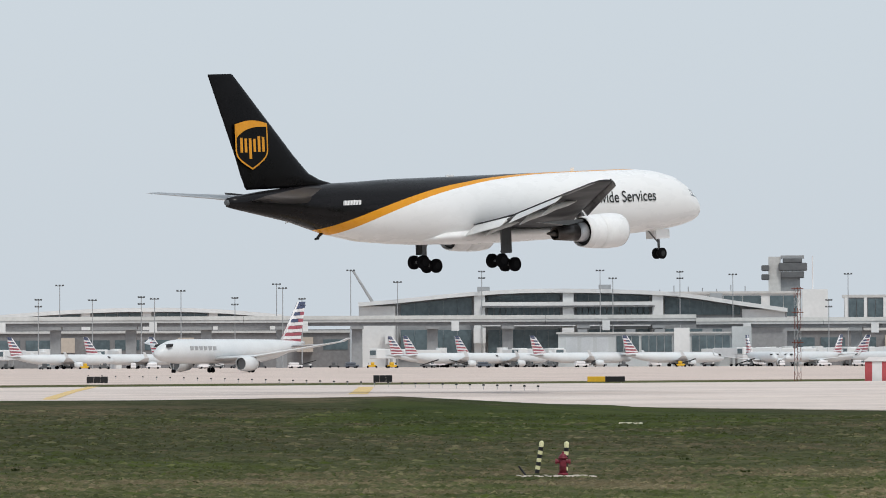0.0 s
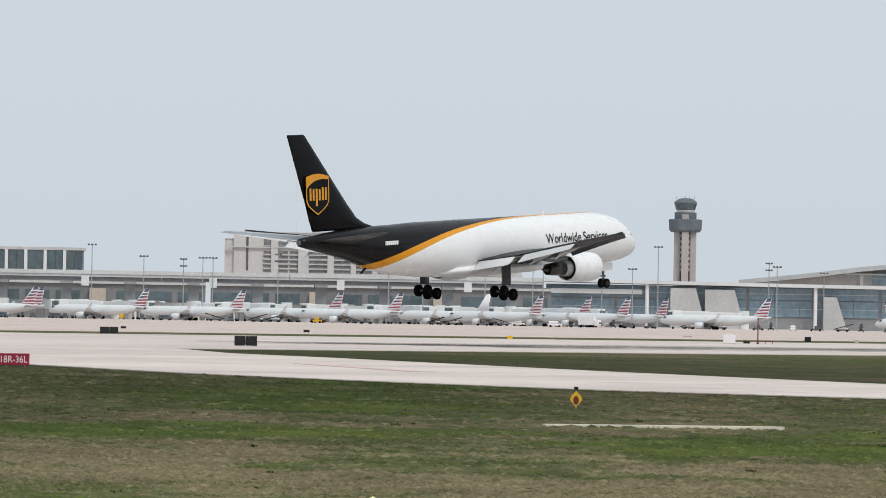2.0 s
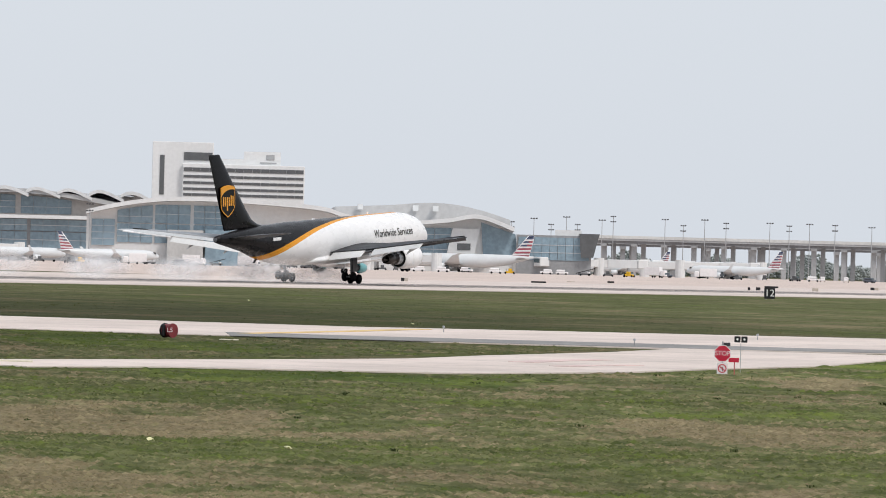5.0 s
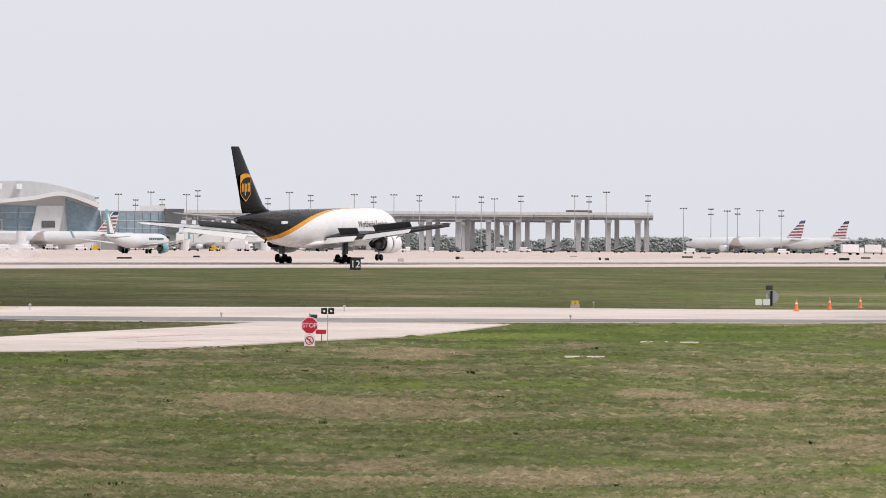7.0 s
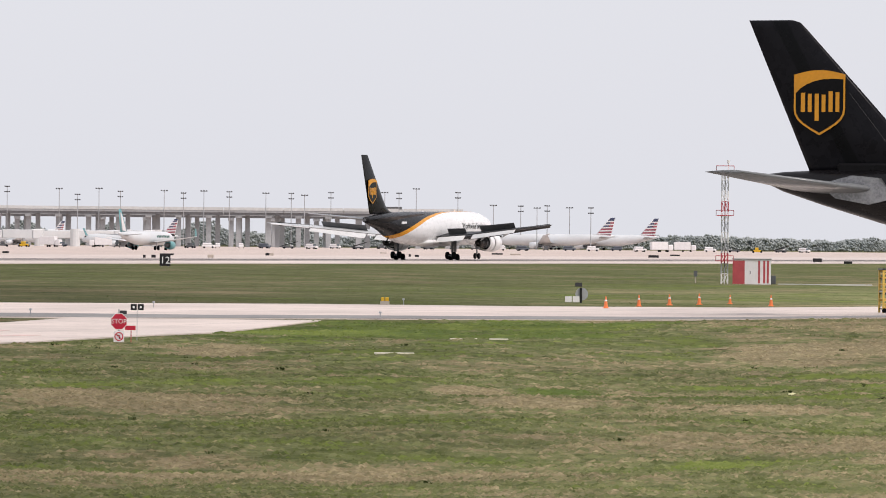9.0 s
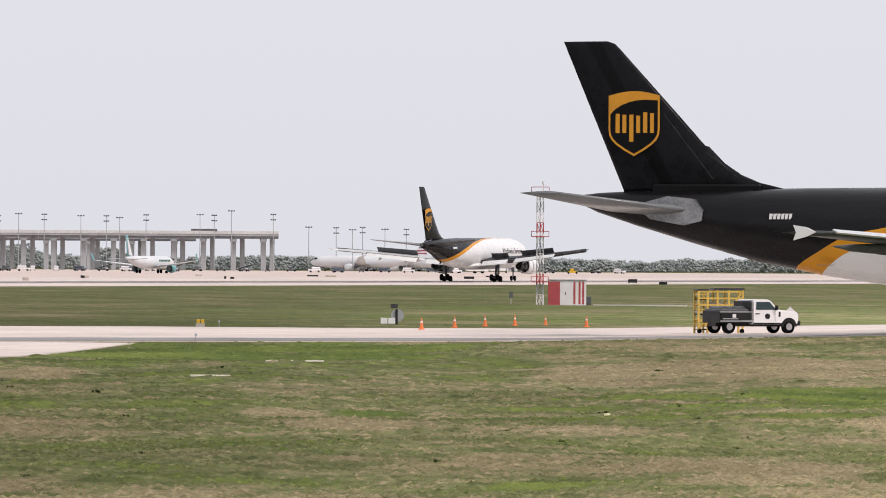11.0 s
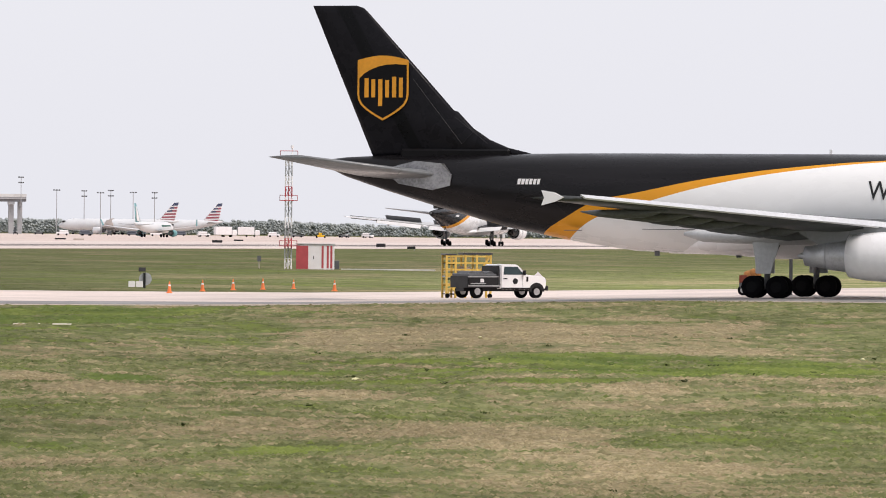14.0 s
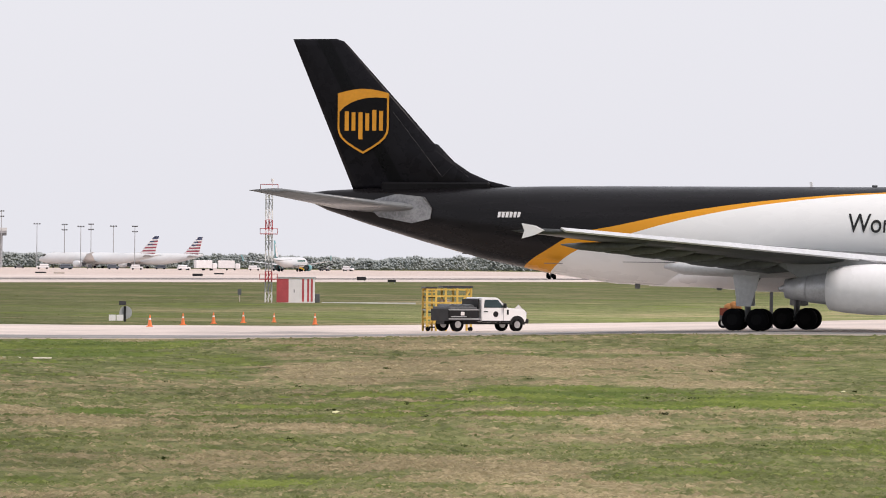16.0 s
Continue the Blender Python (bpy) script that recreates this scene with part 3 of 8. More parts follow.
def freighter_767():
    t = thing("cargo_airliner", "white cargo jet with dark brown tail and gold stripe, wheels down", "airliner")
    st = [(-1.4, 0.03, 0.03, 4.0), (-1.46, 0.34, 0.34, 4.02), (-1.8, 0.88, 0.84, 4.1), (-2.5, 1.36, 1.32, 4.3), (-3.5, 1.79, 1.78, 4.54), (-4.8, 2.15, 2.2, 4.78), (-6.6, 2.4, 2.5, 4.9), (-9.0, 2.515, 2.68, 4.95),
          (-13, 2.515, 2.705, 4.95), (-33, 2.515, 2.705, 4.95), (-36.5, 2.45, 2.6, 5.06), (-40, 2.22, 2.38, 5.18), (-43.5, 1.85, 2.0, 5.52), (-47, 1.35, 1.38, 5.98), (-50, 0.88, 0.95, 6.2), (-52.5, 0.48, 0.55, 6.33), (-53.4, 0.32, 0.36, 6.36)]
    dense = []
    for a, b in zip(st, st[1:]):
        n = max(1, int(abs(b[0] - a[0]) / 2.2))
        dense += [tuple(a[i] + (b[i] - a[i]) * k / n for i in range(4)) for k in range(n)]
    bm = bmesh.new()
    loft(bm, hull_rings(dense + [st[-1]]))
    hull = part("fuselage", bm, M_767, t, "white hull with dark brown aft and gold stripe", None, True)
    part("apu_exhaust", tubes(((-53.3, 0, 6.36), (-53.6, 0, 6.38), 0.26, 0.2, 16)), M_DARKGREY, hull)
    part("tail_skid", tubes(((-43.6, 0, 3.7), (-44.2, 0, 3.25), 0.16, 0.1, 8), ((-44.05, 0, 3.22), (-44.45, 0, 3.16), 0.1, 0.08, 8)), M_BLACK, hull)
    bm = bmesh.new()
    loft(bm, hull_rings([(-16.5, 0.3, 0.2, 2.6), (-18.5, 2.0, 0.6, 2.75), (-22, 2.6, 0.75, 2.85), (-28, 2.65, 0.75, 2.85), (-32, 2.2, 0.6, 2.85), (-35.5, 0.5, 0.25, 2.65)], 24))
    part("belly_fairing", bm, M_HULLWHITE, hull, "", None, True)
    # windscreen
    for s in (-1, 1):
        for k, (x0, x1) in enumerate(((-2.4, -3.0), (-3.08, -3.7))):
            def side(x, z):
                ry, rz, zc = lerp(-x, [1.8, 2.5, 3.5, 4.8], [0.88, 1.36, 1.79, 2.15]), lerp(-x, [1.8, 2.5, 3.5, 4.8], [0.84, 1.32, 1.78, 2.2]), lerp(-x, [1.8, 2.5, 3.5, 4.8], [4.1, 4.3, 4.54, 4.78])
                return ry * math.sqrt(max(0.02, 1 - ((z - zc) / rz) ** 2))
            bm = bmesh.new()
            q = [(x0, 5.0 + 0.1 * k), (x1, 5.1 + 0.1 * k), (x1, 5.62 + 0.14 * k), (x0 - 0.2, 5.45 + 0.14 * k)]
            loft(bm, [[(x, s * (side(x, z) + o), z) for x, z in q] for o in (-0.1, 0.03)])
            part("cockpit_window", bm, M_GLASS, hull)
    bm = bmesh.new()
    fin(bm, [(-40.9, 7.3, 10.5, 0.03), (-42.4, 7.52, 9.2, 0.05), (-43.7, 7.85, 8.0, 0.075), (-44.85, 8.4, 7.1, 0.09), (-46.3, 9.8, 6.1, 0.09), (-52.3, 16.3, 2.6, 0.09), (-52.5, 16.42, 2.4, 0.05)])
    f = part("tail_fin", bm, M_BROWN, t, "dark brown tail fin with gold emblem", None, True)
    shield(f, pose(-50.9, -0.27, 10.84), 1.68, 1.43)
    for s in (-1, 1):
        bm = bmesh.new()
        wing(bm, [(-45.3, 0.6, 6.3, 6.2, 0.1), (-47.8, 3.6, 6.62, 4.7, 0.09), (-51.9, 9.4, 7.1, 1.9, 0.09)], s)
        trim = Matrix.Translation((-49, 0, 6.6))
        # lit and shaded sides by colour: far tailplane grey, near one dark
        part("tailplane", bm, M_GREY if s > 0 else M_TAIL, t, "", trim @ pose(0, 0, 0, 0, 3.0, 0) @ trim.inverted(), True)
    wings, spoilers, sleeves = [], [], []
    secs = [(-17.6, 1.8, 3.65, 11.6, 0.12), (-22.6, 7.8, 4.4, 7.7, 0.12), (-30.6, 18.6, 6.15, 3.8, 0.11), (-34.1, 23.3, 6.85, 2.1, 0.1), (-34.9, 23.75, 6.95, 1.2, 0.07)]
    ys = [q[1] for q in secs]
    edge = lambda y: (lerp(y, ys, [q[0] for q in secs]), lerp(y, ys, [q[2] for q in secs]))
    rear = lambda y: lerp(y, ys, [q[0] - q[3] for q in secs])
    for s in (-1, 1):
        bm = bmesh.new()
        wing(bm, secs, s)
        # shade painted by side: near wing dark, far wing in pale flap grey
        w = part("wing", bm, M_WINGSHADE if s < 0 else M_FLAP, t, "grey swept wing with lowered flaps", None, True)
        wings.append((w, s))
        # flaps hang behind and below the trailing edge with a dark slot before them
        for name, y0, y1, c0, c1 in (("inner_flap", 2.6, 7.5, 1.8, 1.6), ("outer_flap", 9.0, 17.3, 1.6, 1.1)):
            bm = bmesh.new()
            rings = []
            for u in (0.0, 0.02, 0.5, 0.98, 1.0):
                y, c = y0 + (y1 - y0) * u, c0 + (c1 - c0) * u
                le, z = rear(y) + 0.15, edge(y)[1] - 0.12
                rings.append([(le + px * 0.82 - pz * 0.5, s * y, z + px * 0.46 + pz) for px, pz in airfoil(c, 0.13 if 0 < u < 1 else 0.09, 7)])
            loft(bm, rings)
            part(name, bm, M_FLAPWHITE, w, "pale lowered flap", None, True)
        bm = bmesh.new()
        slab(bm, (rear(7.7) + 0.5, s * 7.7, edge(7.7)[1] - 0.05), (rear(8.8) + 0.5, s * 8.8, edge(8.8)[1] - 0.05), (rear(8.8) - 0.45, s * 8.8, edge(8.8)[1] - 0.35), (rear(7.7) - 0.45, s * 7.7, edge(7.7)[1] - 0.35), 0.14)
        # ailerons too are coloured by side, dark near and white far
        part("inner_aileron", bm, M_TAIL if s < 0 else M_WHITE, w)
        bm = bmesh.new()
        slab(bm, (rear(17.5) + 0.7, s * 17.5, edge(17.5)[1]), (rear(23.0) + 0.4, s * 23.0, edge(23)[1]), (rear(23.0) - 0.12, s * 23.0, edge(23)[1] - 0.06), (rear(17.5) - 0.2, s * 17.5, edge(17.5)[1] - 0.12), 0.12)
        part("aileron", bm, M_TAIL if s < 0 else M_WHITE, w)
        for y0, y1 in ((3.4, 7.2), (8.7, 13.3), (13.35, 18.0), (18.05, 22.9)):
            (xa, za), (xb, zb) = edge(y0), edge(y1)
            ca, cb = 0.95 - 0.018 * y0, 0.95 - 0.018 * y1
            bm = bmesh.new()
            loft(bm, [[(x - 0.12, s * y, z + 0.26), (x + c * 0.45, s * y, z - 0.02), (x + c * 0.8, s * y, z - c * 0.62), (x + c * 0.66, s * y, z - c * 0.66), (x + c * 0.2, s * y, z - 0.12)] for x, y, z, c in ((xa, y0, za, ca), (xb, y1, zb, cb))])
            part("slat", bm, M_TAIL, w, "dark lowered leading-edge slat")
        for q in (5.2, 11.0, 15.2):
            xx, zz = rear(q) + 1.0, edge(q)[1] - 0.25
            bm = bmesh.new()
            loft(bm, [ring_x(xx + 1.9, 0.03, 0.05, zz, 10, s * q), ring_x(xx + 0.9, 0.15, 0.22, zz - 0.15, 10, s * q), ring_x(xx - 0.7, 0.16, 0.26, zz - 0.42, 10, s * q), ring_x(xx - 2.0, 0.03, 0.05, zz - 1.0, 10, s * q)])
            part("flap_fairing", bm, M_FLAP, w, "", None, True)
        for y0, y1 in ((3.6, 7.0), (9.6, 16.2)):
            x0, x1 = -26.3 - y0 * 0.24, -26.3 - y1 * 0.29
            z0, z1 = edge(y0)[1] - 0.1, edge(y1)[1] - 0.1
            bm = bmesh.new()
            slab(bm, (0, 0, 0), (x1 - x0, s * (y1 - y0), z1 - z0), (x1 - x0 - 1.25, s * (y1 - y0), z1 - z0 - 0.08), (-1.45, 0, -0.1), 0.06)
            home = pose(x0, s * y0, z0 + 0.28)
            sp = part("spoiler", bm, M_DARKGREY, w, "dark grey spoiler panel", home)
            spoilers.append((sp, home, Vector((x1 - x0, s * (y1 - y0), z1 - z0)).normalized(), s))
        e = engine(t, -18.4, s * 7.9, 2.75, 1.36, 2.7, 4.6, M_HULLWHITE, (-23.0, 3.8), M_CORE, M_HOT, True)
        sleeves.append(e)
        bogie(t, -28.4, s * 4.65, 3.5, 0.0, 0.58, 0.42, 1.45, -14, 0.57, M_TAIL)
    leg = part("nose_gear", tubes(((-6.1, 0, 2.6), (-6.0, 0, 0.5), 0.13, 0.1, 10), ((-7.2, 0, 2.4), (-6.0, 0, 1.3), 0.06, 0.06, 8), ((-6.0, -0.4, 0.47), (-6.0, 0.4, 0.47), 0.07, 0.07, 8)), M_DARKGREY, t)
    for s in (-1, 1):
        wheel(leg, -6.0, s * 0.32, 0.47, 0.47, 0.3, M_BLACK)
        part("gear_door", boxes((-6.9, -5.3, s * 0.55, s * 0.6, 1.7, 2.5)), M_WHITE, leg)
    part("antenna", boxes((-16, -15.6, -0.02, 0.02, 7.6, 7.95)), M_WHITE, hull)
    part("antenna", boxes((-30, -29.2, -0.05, 0.05, 7.62, 7.8)), M_WHITE, hull)
    wallw = lambda z: 2.515 * math.sqrt(max(0.05, 1 - ((z - 4.95) / 2.705) ** 2))
    lettering(hull, "Worldwide Services", 1.32, -18.6, 4.95, wallw, M_BLACK, "lettering", 0.92)
    for k in range(6):
        bm = bmesh.new()
        prism(bm, [(-43.0 + k * 0.31, 5.75), (-42.8 + k * 0.31, 5.75), (-42.75 + k * 0.31, 6.12), (-42.95 + k * 0.31, 6.12)], -2.08, -1.9)
        part("marking_bar", bm, M_WHITE, hull)
    return t, wings, spoilers, sleeves


landing, wings, spoilers, sleeves = freighter_767()

# the parked wide-body freighter beside the near taxiway
L300 = [(-43.0, 1.0), (-41.4, 2.3), (-39.9, 3.35), (-38.0, 4.35), (-36.0, 5.3), (-33.8, 5.75), (-29.2, 6.66), (-23.4, 7.38), (-18.6, 7.7), (-14, 7.83)]
M_300 = livery_material("wide_freighter_hull", L300, -44.0, -13.0, (1.9, 0.05), 2.6, (0.80, 0.81, 0.80))


# shade of the wing's underside, put into the colour of the whole wing
M_UNDERWING = plain("underwing_shaded", (0.075, 0.082, 0.084), 0.4, 0, 0.2, 0.6, 0.0, 0.3)
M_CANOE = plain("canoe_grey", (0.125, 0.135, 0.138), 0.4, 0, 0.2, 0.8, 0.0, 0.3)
M_SILVERY = plain("leading_edge_silver", (0.66, 0.67, 0.68), 0.35, 0.3, 0.1, 1.0)


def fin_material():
    """Dark brown gloss paint; the rudder hinge's differing sheen painted as a darker band."""
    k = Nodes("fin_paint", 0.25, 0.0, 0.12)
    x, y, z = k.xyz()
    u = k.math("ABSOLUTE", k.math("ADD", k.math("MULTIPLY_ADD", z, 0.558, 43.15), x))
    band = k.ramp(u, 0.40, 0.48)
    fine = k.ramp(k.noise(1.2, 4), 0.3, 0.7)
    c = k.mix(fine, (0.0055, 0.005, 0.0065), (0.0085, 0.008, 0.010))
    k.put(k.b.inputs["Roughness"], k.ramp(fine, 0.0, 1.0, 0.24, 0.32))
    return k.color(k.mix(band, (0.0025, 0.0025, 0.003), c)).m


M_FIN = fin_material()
M_SEAM = plain("seam_paint", (0.022, 0.022, 0.024), 0.5, 0, 0.2, 2.0)
M_PLATE = plain("scuffed_plate", (0.30, 0.30, 0.31), 0.35, 0.7, 0.35, 1.2)


def freighter_300():
    t = thing("cargo_airliner", "parked wide-body cargo jet, dark brown tail, white hull, gold stripe", "airliner")
    st = [(0, 0.03, 0.03, 4.6), (-0.2, 0.5, 0.5, 4.62), (-1.0, 1.2, 1.15, 4.75), (-2.4, 1.85, 1.85, 4.9), (-4.2, 2.4, 2.45, 5.05), (-6.5, 2.72, 2.75, 5.15), (-9, 2.82, 2.82, 5.2), (-31, 2.82, 2.82, 5.2), (-34.5, 2.74, 2.75, 5.27), (-38, 2.5, 2.5, 5.5),
          (-42, 2.08, 2.1, 5.85), (-46, 1.5, 1.55, 6.35), (-49.5, 0.95, 1.02, 6.82), (-52, 0.5, 0.56, 7.15), (-53.2, 0.2, 0.22, 7.35)]
    dense = []
    for a, b in zip(st, st[1:]):
        n = max(1, int(abs(b[0] - a[0]) / 1.8))
        dense += [tuple(a[i] + (b[i] - a[i]) * k / n for i in range(4)) for k in range(n)]
    bm = bmesh.new()
    loft(bm, hull_rings(dense + [st[-1]], 48))
    hull = part("fuselage", bm, M_300, t, "white hull with dark brown aft and gold stripe", None, True)
    bm = bmesh.new()
    loft(bm, hull_rings([(-13.5, 0.3, 0.2, 2.7), (-16, 2.2, 0.7, 3.05), (-19, 3.0, 0.95, 3.1), (-26, 3.05, 0.95, 3.1), (-29.5, 2.4, 0.75, 3.1), (-32.5, 0.4, 0.3, 2.7)], 24))
    part("belly_fairing", bm, M_WHITE, hull, "", None, True)
    for s in (-1, 1):
        bm = bmesh.new()
        loft(bm, [[(x, s * (y + o), z) for x, y, z in ((-1.6, 1.35, 5.35), (-3.2, 1.98, 5.5), (-3.2, 1.72, 6.1), (-2.2, 1.3, 6.0))] for o in (-0.12, 0.06)])
        part("cockpit_window", bm, M_GLASS, hull)
    bm = bmesh.new()
    te = lambda z: -49.9 - 0.436 * (z - 6.6)
    fin(bm, [(le, z, le - te(z), th / (le - te(z))) for le, z, th in ((-39.9, 7.75, 0.12), (-41.0, 8.02, 0.3), (-42.2, 8.3, 0.45), (-43.3, 8.75, 0.55), (-44.3, 9.4, 0.6), (-45.25, 10.35, 0.62), (-45.5, 10.42, 0.6), (-47.2, 12.25, 0.55), (-50.75, 16.0, 0.36), (-51.05, 16.28, 0.25), (-51.5, 16.42, 0.08))])
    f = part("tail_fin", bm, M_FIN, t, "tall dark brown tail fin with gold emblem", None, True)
    # seams of the fillet and the fin's root
    for a, b, d in (((-45.3, 10.0), (-43.3, 8.5), 0.29), ((-47.9, 12.2), (-44.9, 8.5), 0.3), ((-44.9, 8.5), (-44.2, 9.2), 0.3)):
        part("panel_line", tubes(((a[0], -d, a[1]), (b[0], -d, b[1]), 0.012, 0.012, 5)), M_SEAM, f)
    part("root_fairing", boxes((-48.6, -42.0, -0.42, 0.42, 7.6, 8.22), bevel=0.12), M_BROWN, f)
    shield(f, pose(-49.72, -0.31, 11.72), 1.56, 1.38)
    for s in (-1, 1):
        bm = bmesh.new()
        wing(bm, [(-45.4, 0.9, 6.65, 5.6, 0.11), (-47.4, 3.4, 6.95, 4.3, 0.1), (-51.3, 8.13, 7.6, 2.35, 0.09)], s)
        h = part("tailplane", bm, M_WING, t, "grey tailplane", None, True)
        bm = bmesh.new()
        loft(bm, [[(x, s * y, z) for x, z in ((-45.0, 6.7), (-45.6, 7.35), (-47.2, 7.5), (-49.2, 7.0), (-48.2, 6.2), (-46.2, 5.85), (-45.1, 6.1))] for y in (1.0, 1.72)])
        part("root_plate", bm, M_PLATE, h, "scuffed bare metal root plate")
    for s in (-1, 1):
        bm = bmesh.new()
        wing(bm, [(-14.2, 2.2, 3.55, 9.6, 0.14), (-18.6, 7.9, 4.05, 7.0, 0.12), (-29.8, 21.6, 5.25, 3.0, 0.1), (-30.4, 22.3, 5.32, 2.7, 0.09)], s)
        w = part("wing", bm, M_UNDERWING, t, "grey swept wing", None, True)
        bm = bmesh.new()
        loft(bm, [[(x, s * y, z) for x, z in ((-31.2, 5.35), (-31.7, 5.6), (-32.45, 5.72), (-32.3, 5.33), (-32.45, 4.92), (-31.7, 5.12))] for y in (22.3, 22.42)])
        part("wingtip_fence", bm, M_WHITE, w)
        bm = bmesh.new()
        slab(bm, (-14.5, s * 3.2, 3.86), (-30.35, s * 22.2, 5.48), (-30.05, s * 22.25, 5.3), (-13.95, s * 3.2, 3.5), 0.1)
        part("slat", bm, M_SILVERY, w, "bright metal leading edge")
        for q, k in ((6.0, 1.15), (8.0, 1.2), (10.0, 1.25), (11.9, 1.0), (14.0, 1.0), (15.8, 0.9), (17.7, 0.95)):
            xx, zz = -22.9 - (q - 6) * 0.50, 3.7 + (q - 6) * 0.088
            bm = bmesh.new()
            loft(bm, [ring_x(xx + 1.8, 0.03, 0.05, zz, 12, s * q), ring_x(xx + 0.6, 0.16 * k, 0.22 * k, zz - 0.16, 12, s * q), ring_x(xx - 0.9, 0.2 * k, 0.28 * k, zz - 0.22, 12, s * q), ring_x(xx - 2.1, 0.15 * k, 0.2 * k, zz - 0.18, 12, s * q), ring_x(xx - 3.1, 0.02, 0.03, zz - 0.1, 12, s * q)])
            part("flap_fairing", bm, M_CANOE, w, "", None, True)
        engine(t, -15.2, s * 7.9, 2.36, 1.33, 4.5, 2.5, M_HULLWHITE, (-18.4, 4.0), M_CORE, M_CORE)
        bogie(t, -25.3, s * 4.8, 3.6, 0.0, 0.62, 0.45, 1.4, 0, 0.47, M_GREY)
        bm = bmesh.new()
        prism(bm, [(-26.15, 3.9), (-24.3, 3.9), (-24.55, 2.6), (-24.95, 1.35), (-25.75, 1.35), (-25.9, 2.6)], s * 5.36, s * 5.42)
        part("leg_door", bm, M_FLAP, t, "pale grey leg door")
        bm = bmesh.new()
        loft(bm, [ring_x(-20.2, 0.05, 0.1, 3.6, 14, s * 4.6), ring_x(-21.5, 1.0, 0.45, 3.45, 14, s * 4.6), ring_x(-25.0, 1.2, 0.5, 3.4, 14, s * 4.6), ring_x(-29.0, 0.7, 0.4, 3.45, 14, s * 4.6), ring_x(-30.2, 0.08, 0.1, 3.5, 14, s * 4.6)])
        part("gear_fairing", bm, M_FLAP, t, "", None, True)
    leg = part("nose_gear", tubes(((-6.8, 0, 2.6), (-6.7, 0, 0.5), 0.13, 0.1, 10), ((-6.7, -0.4, 0.5), (-6.7, 0.4, 0.5), 0.07, 0.07, 8)), M_STEEL, t)
    for s in (-1, 1):
        wheel(leg, -6.7, s * 0.3, 0.5, 0.5, 0.3, M_BLACK)
    part("antenna", boxes((-23.2, -23.05, -0.02, 0.02, 8.0, 8.28)), M_WHITE, hull)
    part("antenna", boxes((-19.6, -19.3, -0.04, 0.04, 8.0, 8.12)), M_DARKGREY, hull)
    part("drain_mast", boxes((-28.3, -28.0, -0.9, -0.86, 2.2, 2.5)), M_DARKGREY, hull)
    part("drain_mast", boxes((-33.2, -32.9, -0.6, -0.56, 2.25, 2.6)), M_DARKGREY, hull)
    wallw = lambda z: 2.82 * math.sqrt(max(0.05, 1 - ((z - 5.2) / 2.82) ** 2))
    lettering(hull, "Worldwide Services", 1.5, -20.2, 5.48, wallw, M_BLACK)
    for k in range(6):
        bm = bmesh.new()
        x = -40.85 + k * 0.235
        prism(bm, [(x, 6.2), (x + 0.15, 6.2), (x + 0.2, 6.52), (x + 0.05, 6.52)], -2.26, -2.0)
        part("marking_bar", bm, M_WHITE, hull)
    # cargo door outline and a small notice
    part("hatch", boxes((-33.2, -30.2, -2.86, -2.6, 3.72, 3.76)), M_DARKGREY, hull)
    part("hatch", boxes((-38.0, -37.0, -2.36, -2.1, 3.62, 3.66)), M_DARKGREY, hull)
    hd = radians(182.5)
    # local x forward; world heading 182.5 degrees from +y towards +x
    t.matrix_basis = pose(316.05 + 25.3 * math.sin(hd), 79.1 + 25.3 * math.cos(hd), ground_z(316, 79) + 0.055, 0, 0, 90 - 182.5)
    return t


freighter_300()


# ---- near things ----
def ground_at(x, y, extra=0.0):
    return ground_z(x, y) + swell(x, y) + extra


def facing(x, y, extra=0.0, turn=0.0):
    """A pose on the ground at x, y that faces the viewer: local x right, local -y towards the eye."""
    return pose(x, y, ground_at(x, y, extra), 0, 0, -math.degrees(math.atan2(x, y)) + turn)


def words(parent, text, size, x, z, y, material, name="lettering", squeeze=1.0):
    cu = bpy.data.curves.new(name, "FONT")
    cu.body, cu.size, cu.align_x, cu.align_y, cu.extrude = text, size, "CENTER", "CENTER", 0.006
    ob = bpy.data.objects.new(name, cu)
    scene.collection.objects.link(ob)
    bpy.context.view_layer.update()
    me = bpy.data.meshes.new_from_object(ob.evaluated_get(bpy.context.evaluated_depsgraph_get()))
    bpy.data.objects.remove(ob)
    for v in me.vertices:
        v.co = (x + v.co.x * squeeze, y - v.co.z, z + v.co.y)
    me.materials.clear()
    me.materials.append(material)
    o = new(name, me)
    o.parent = parent
    return o


def octagon(r):
    return [(r * math.cos(radians(22.5 + 45 * i)), r * math.sin(radians(22.5 + 45 * i))) for i in range(8)]


M_HYDRANT = plain("hydrant_red", (0.17, 0.018, 0.032), 0.5, 0, 0.2, 3.0)


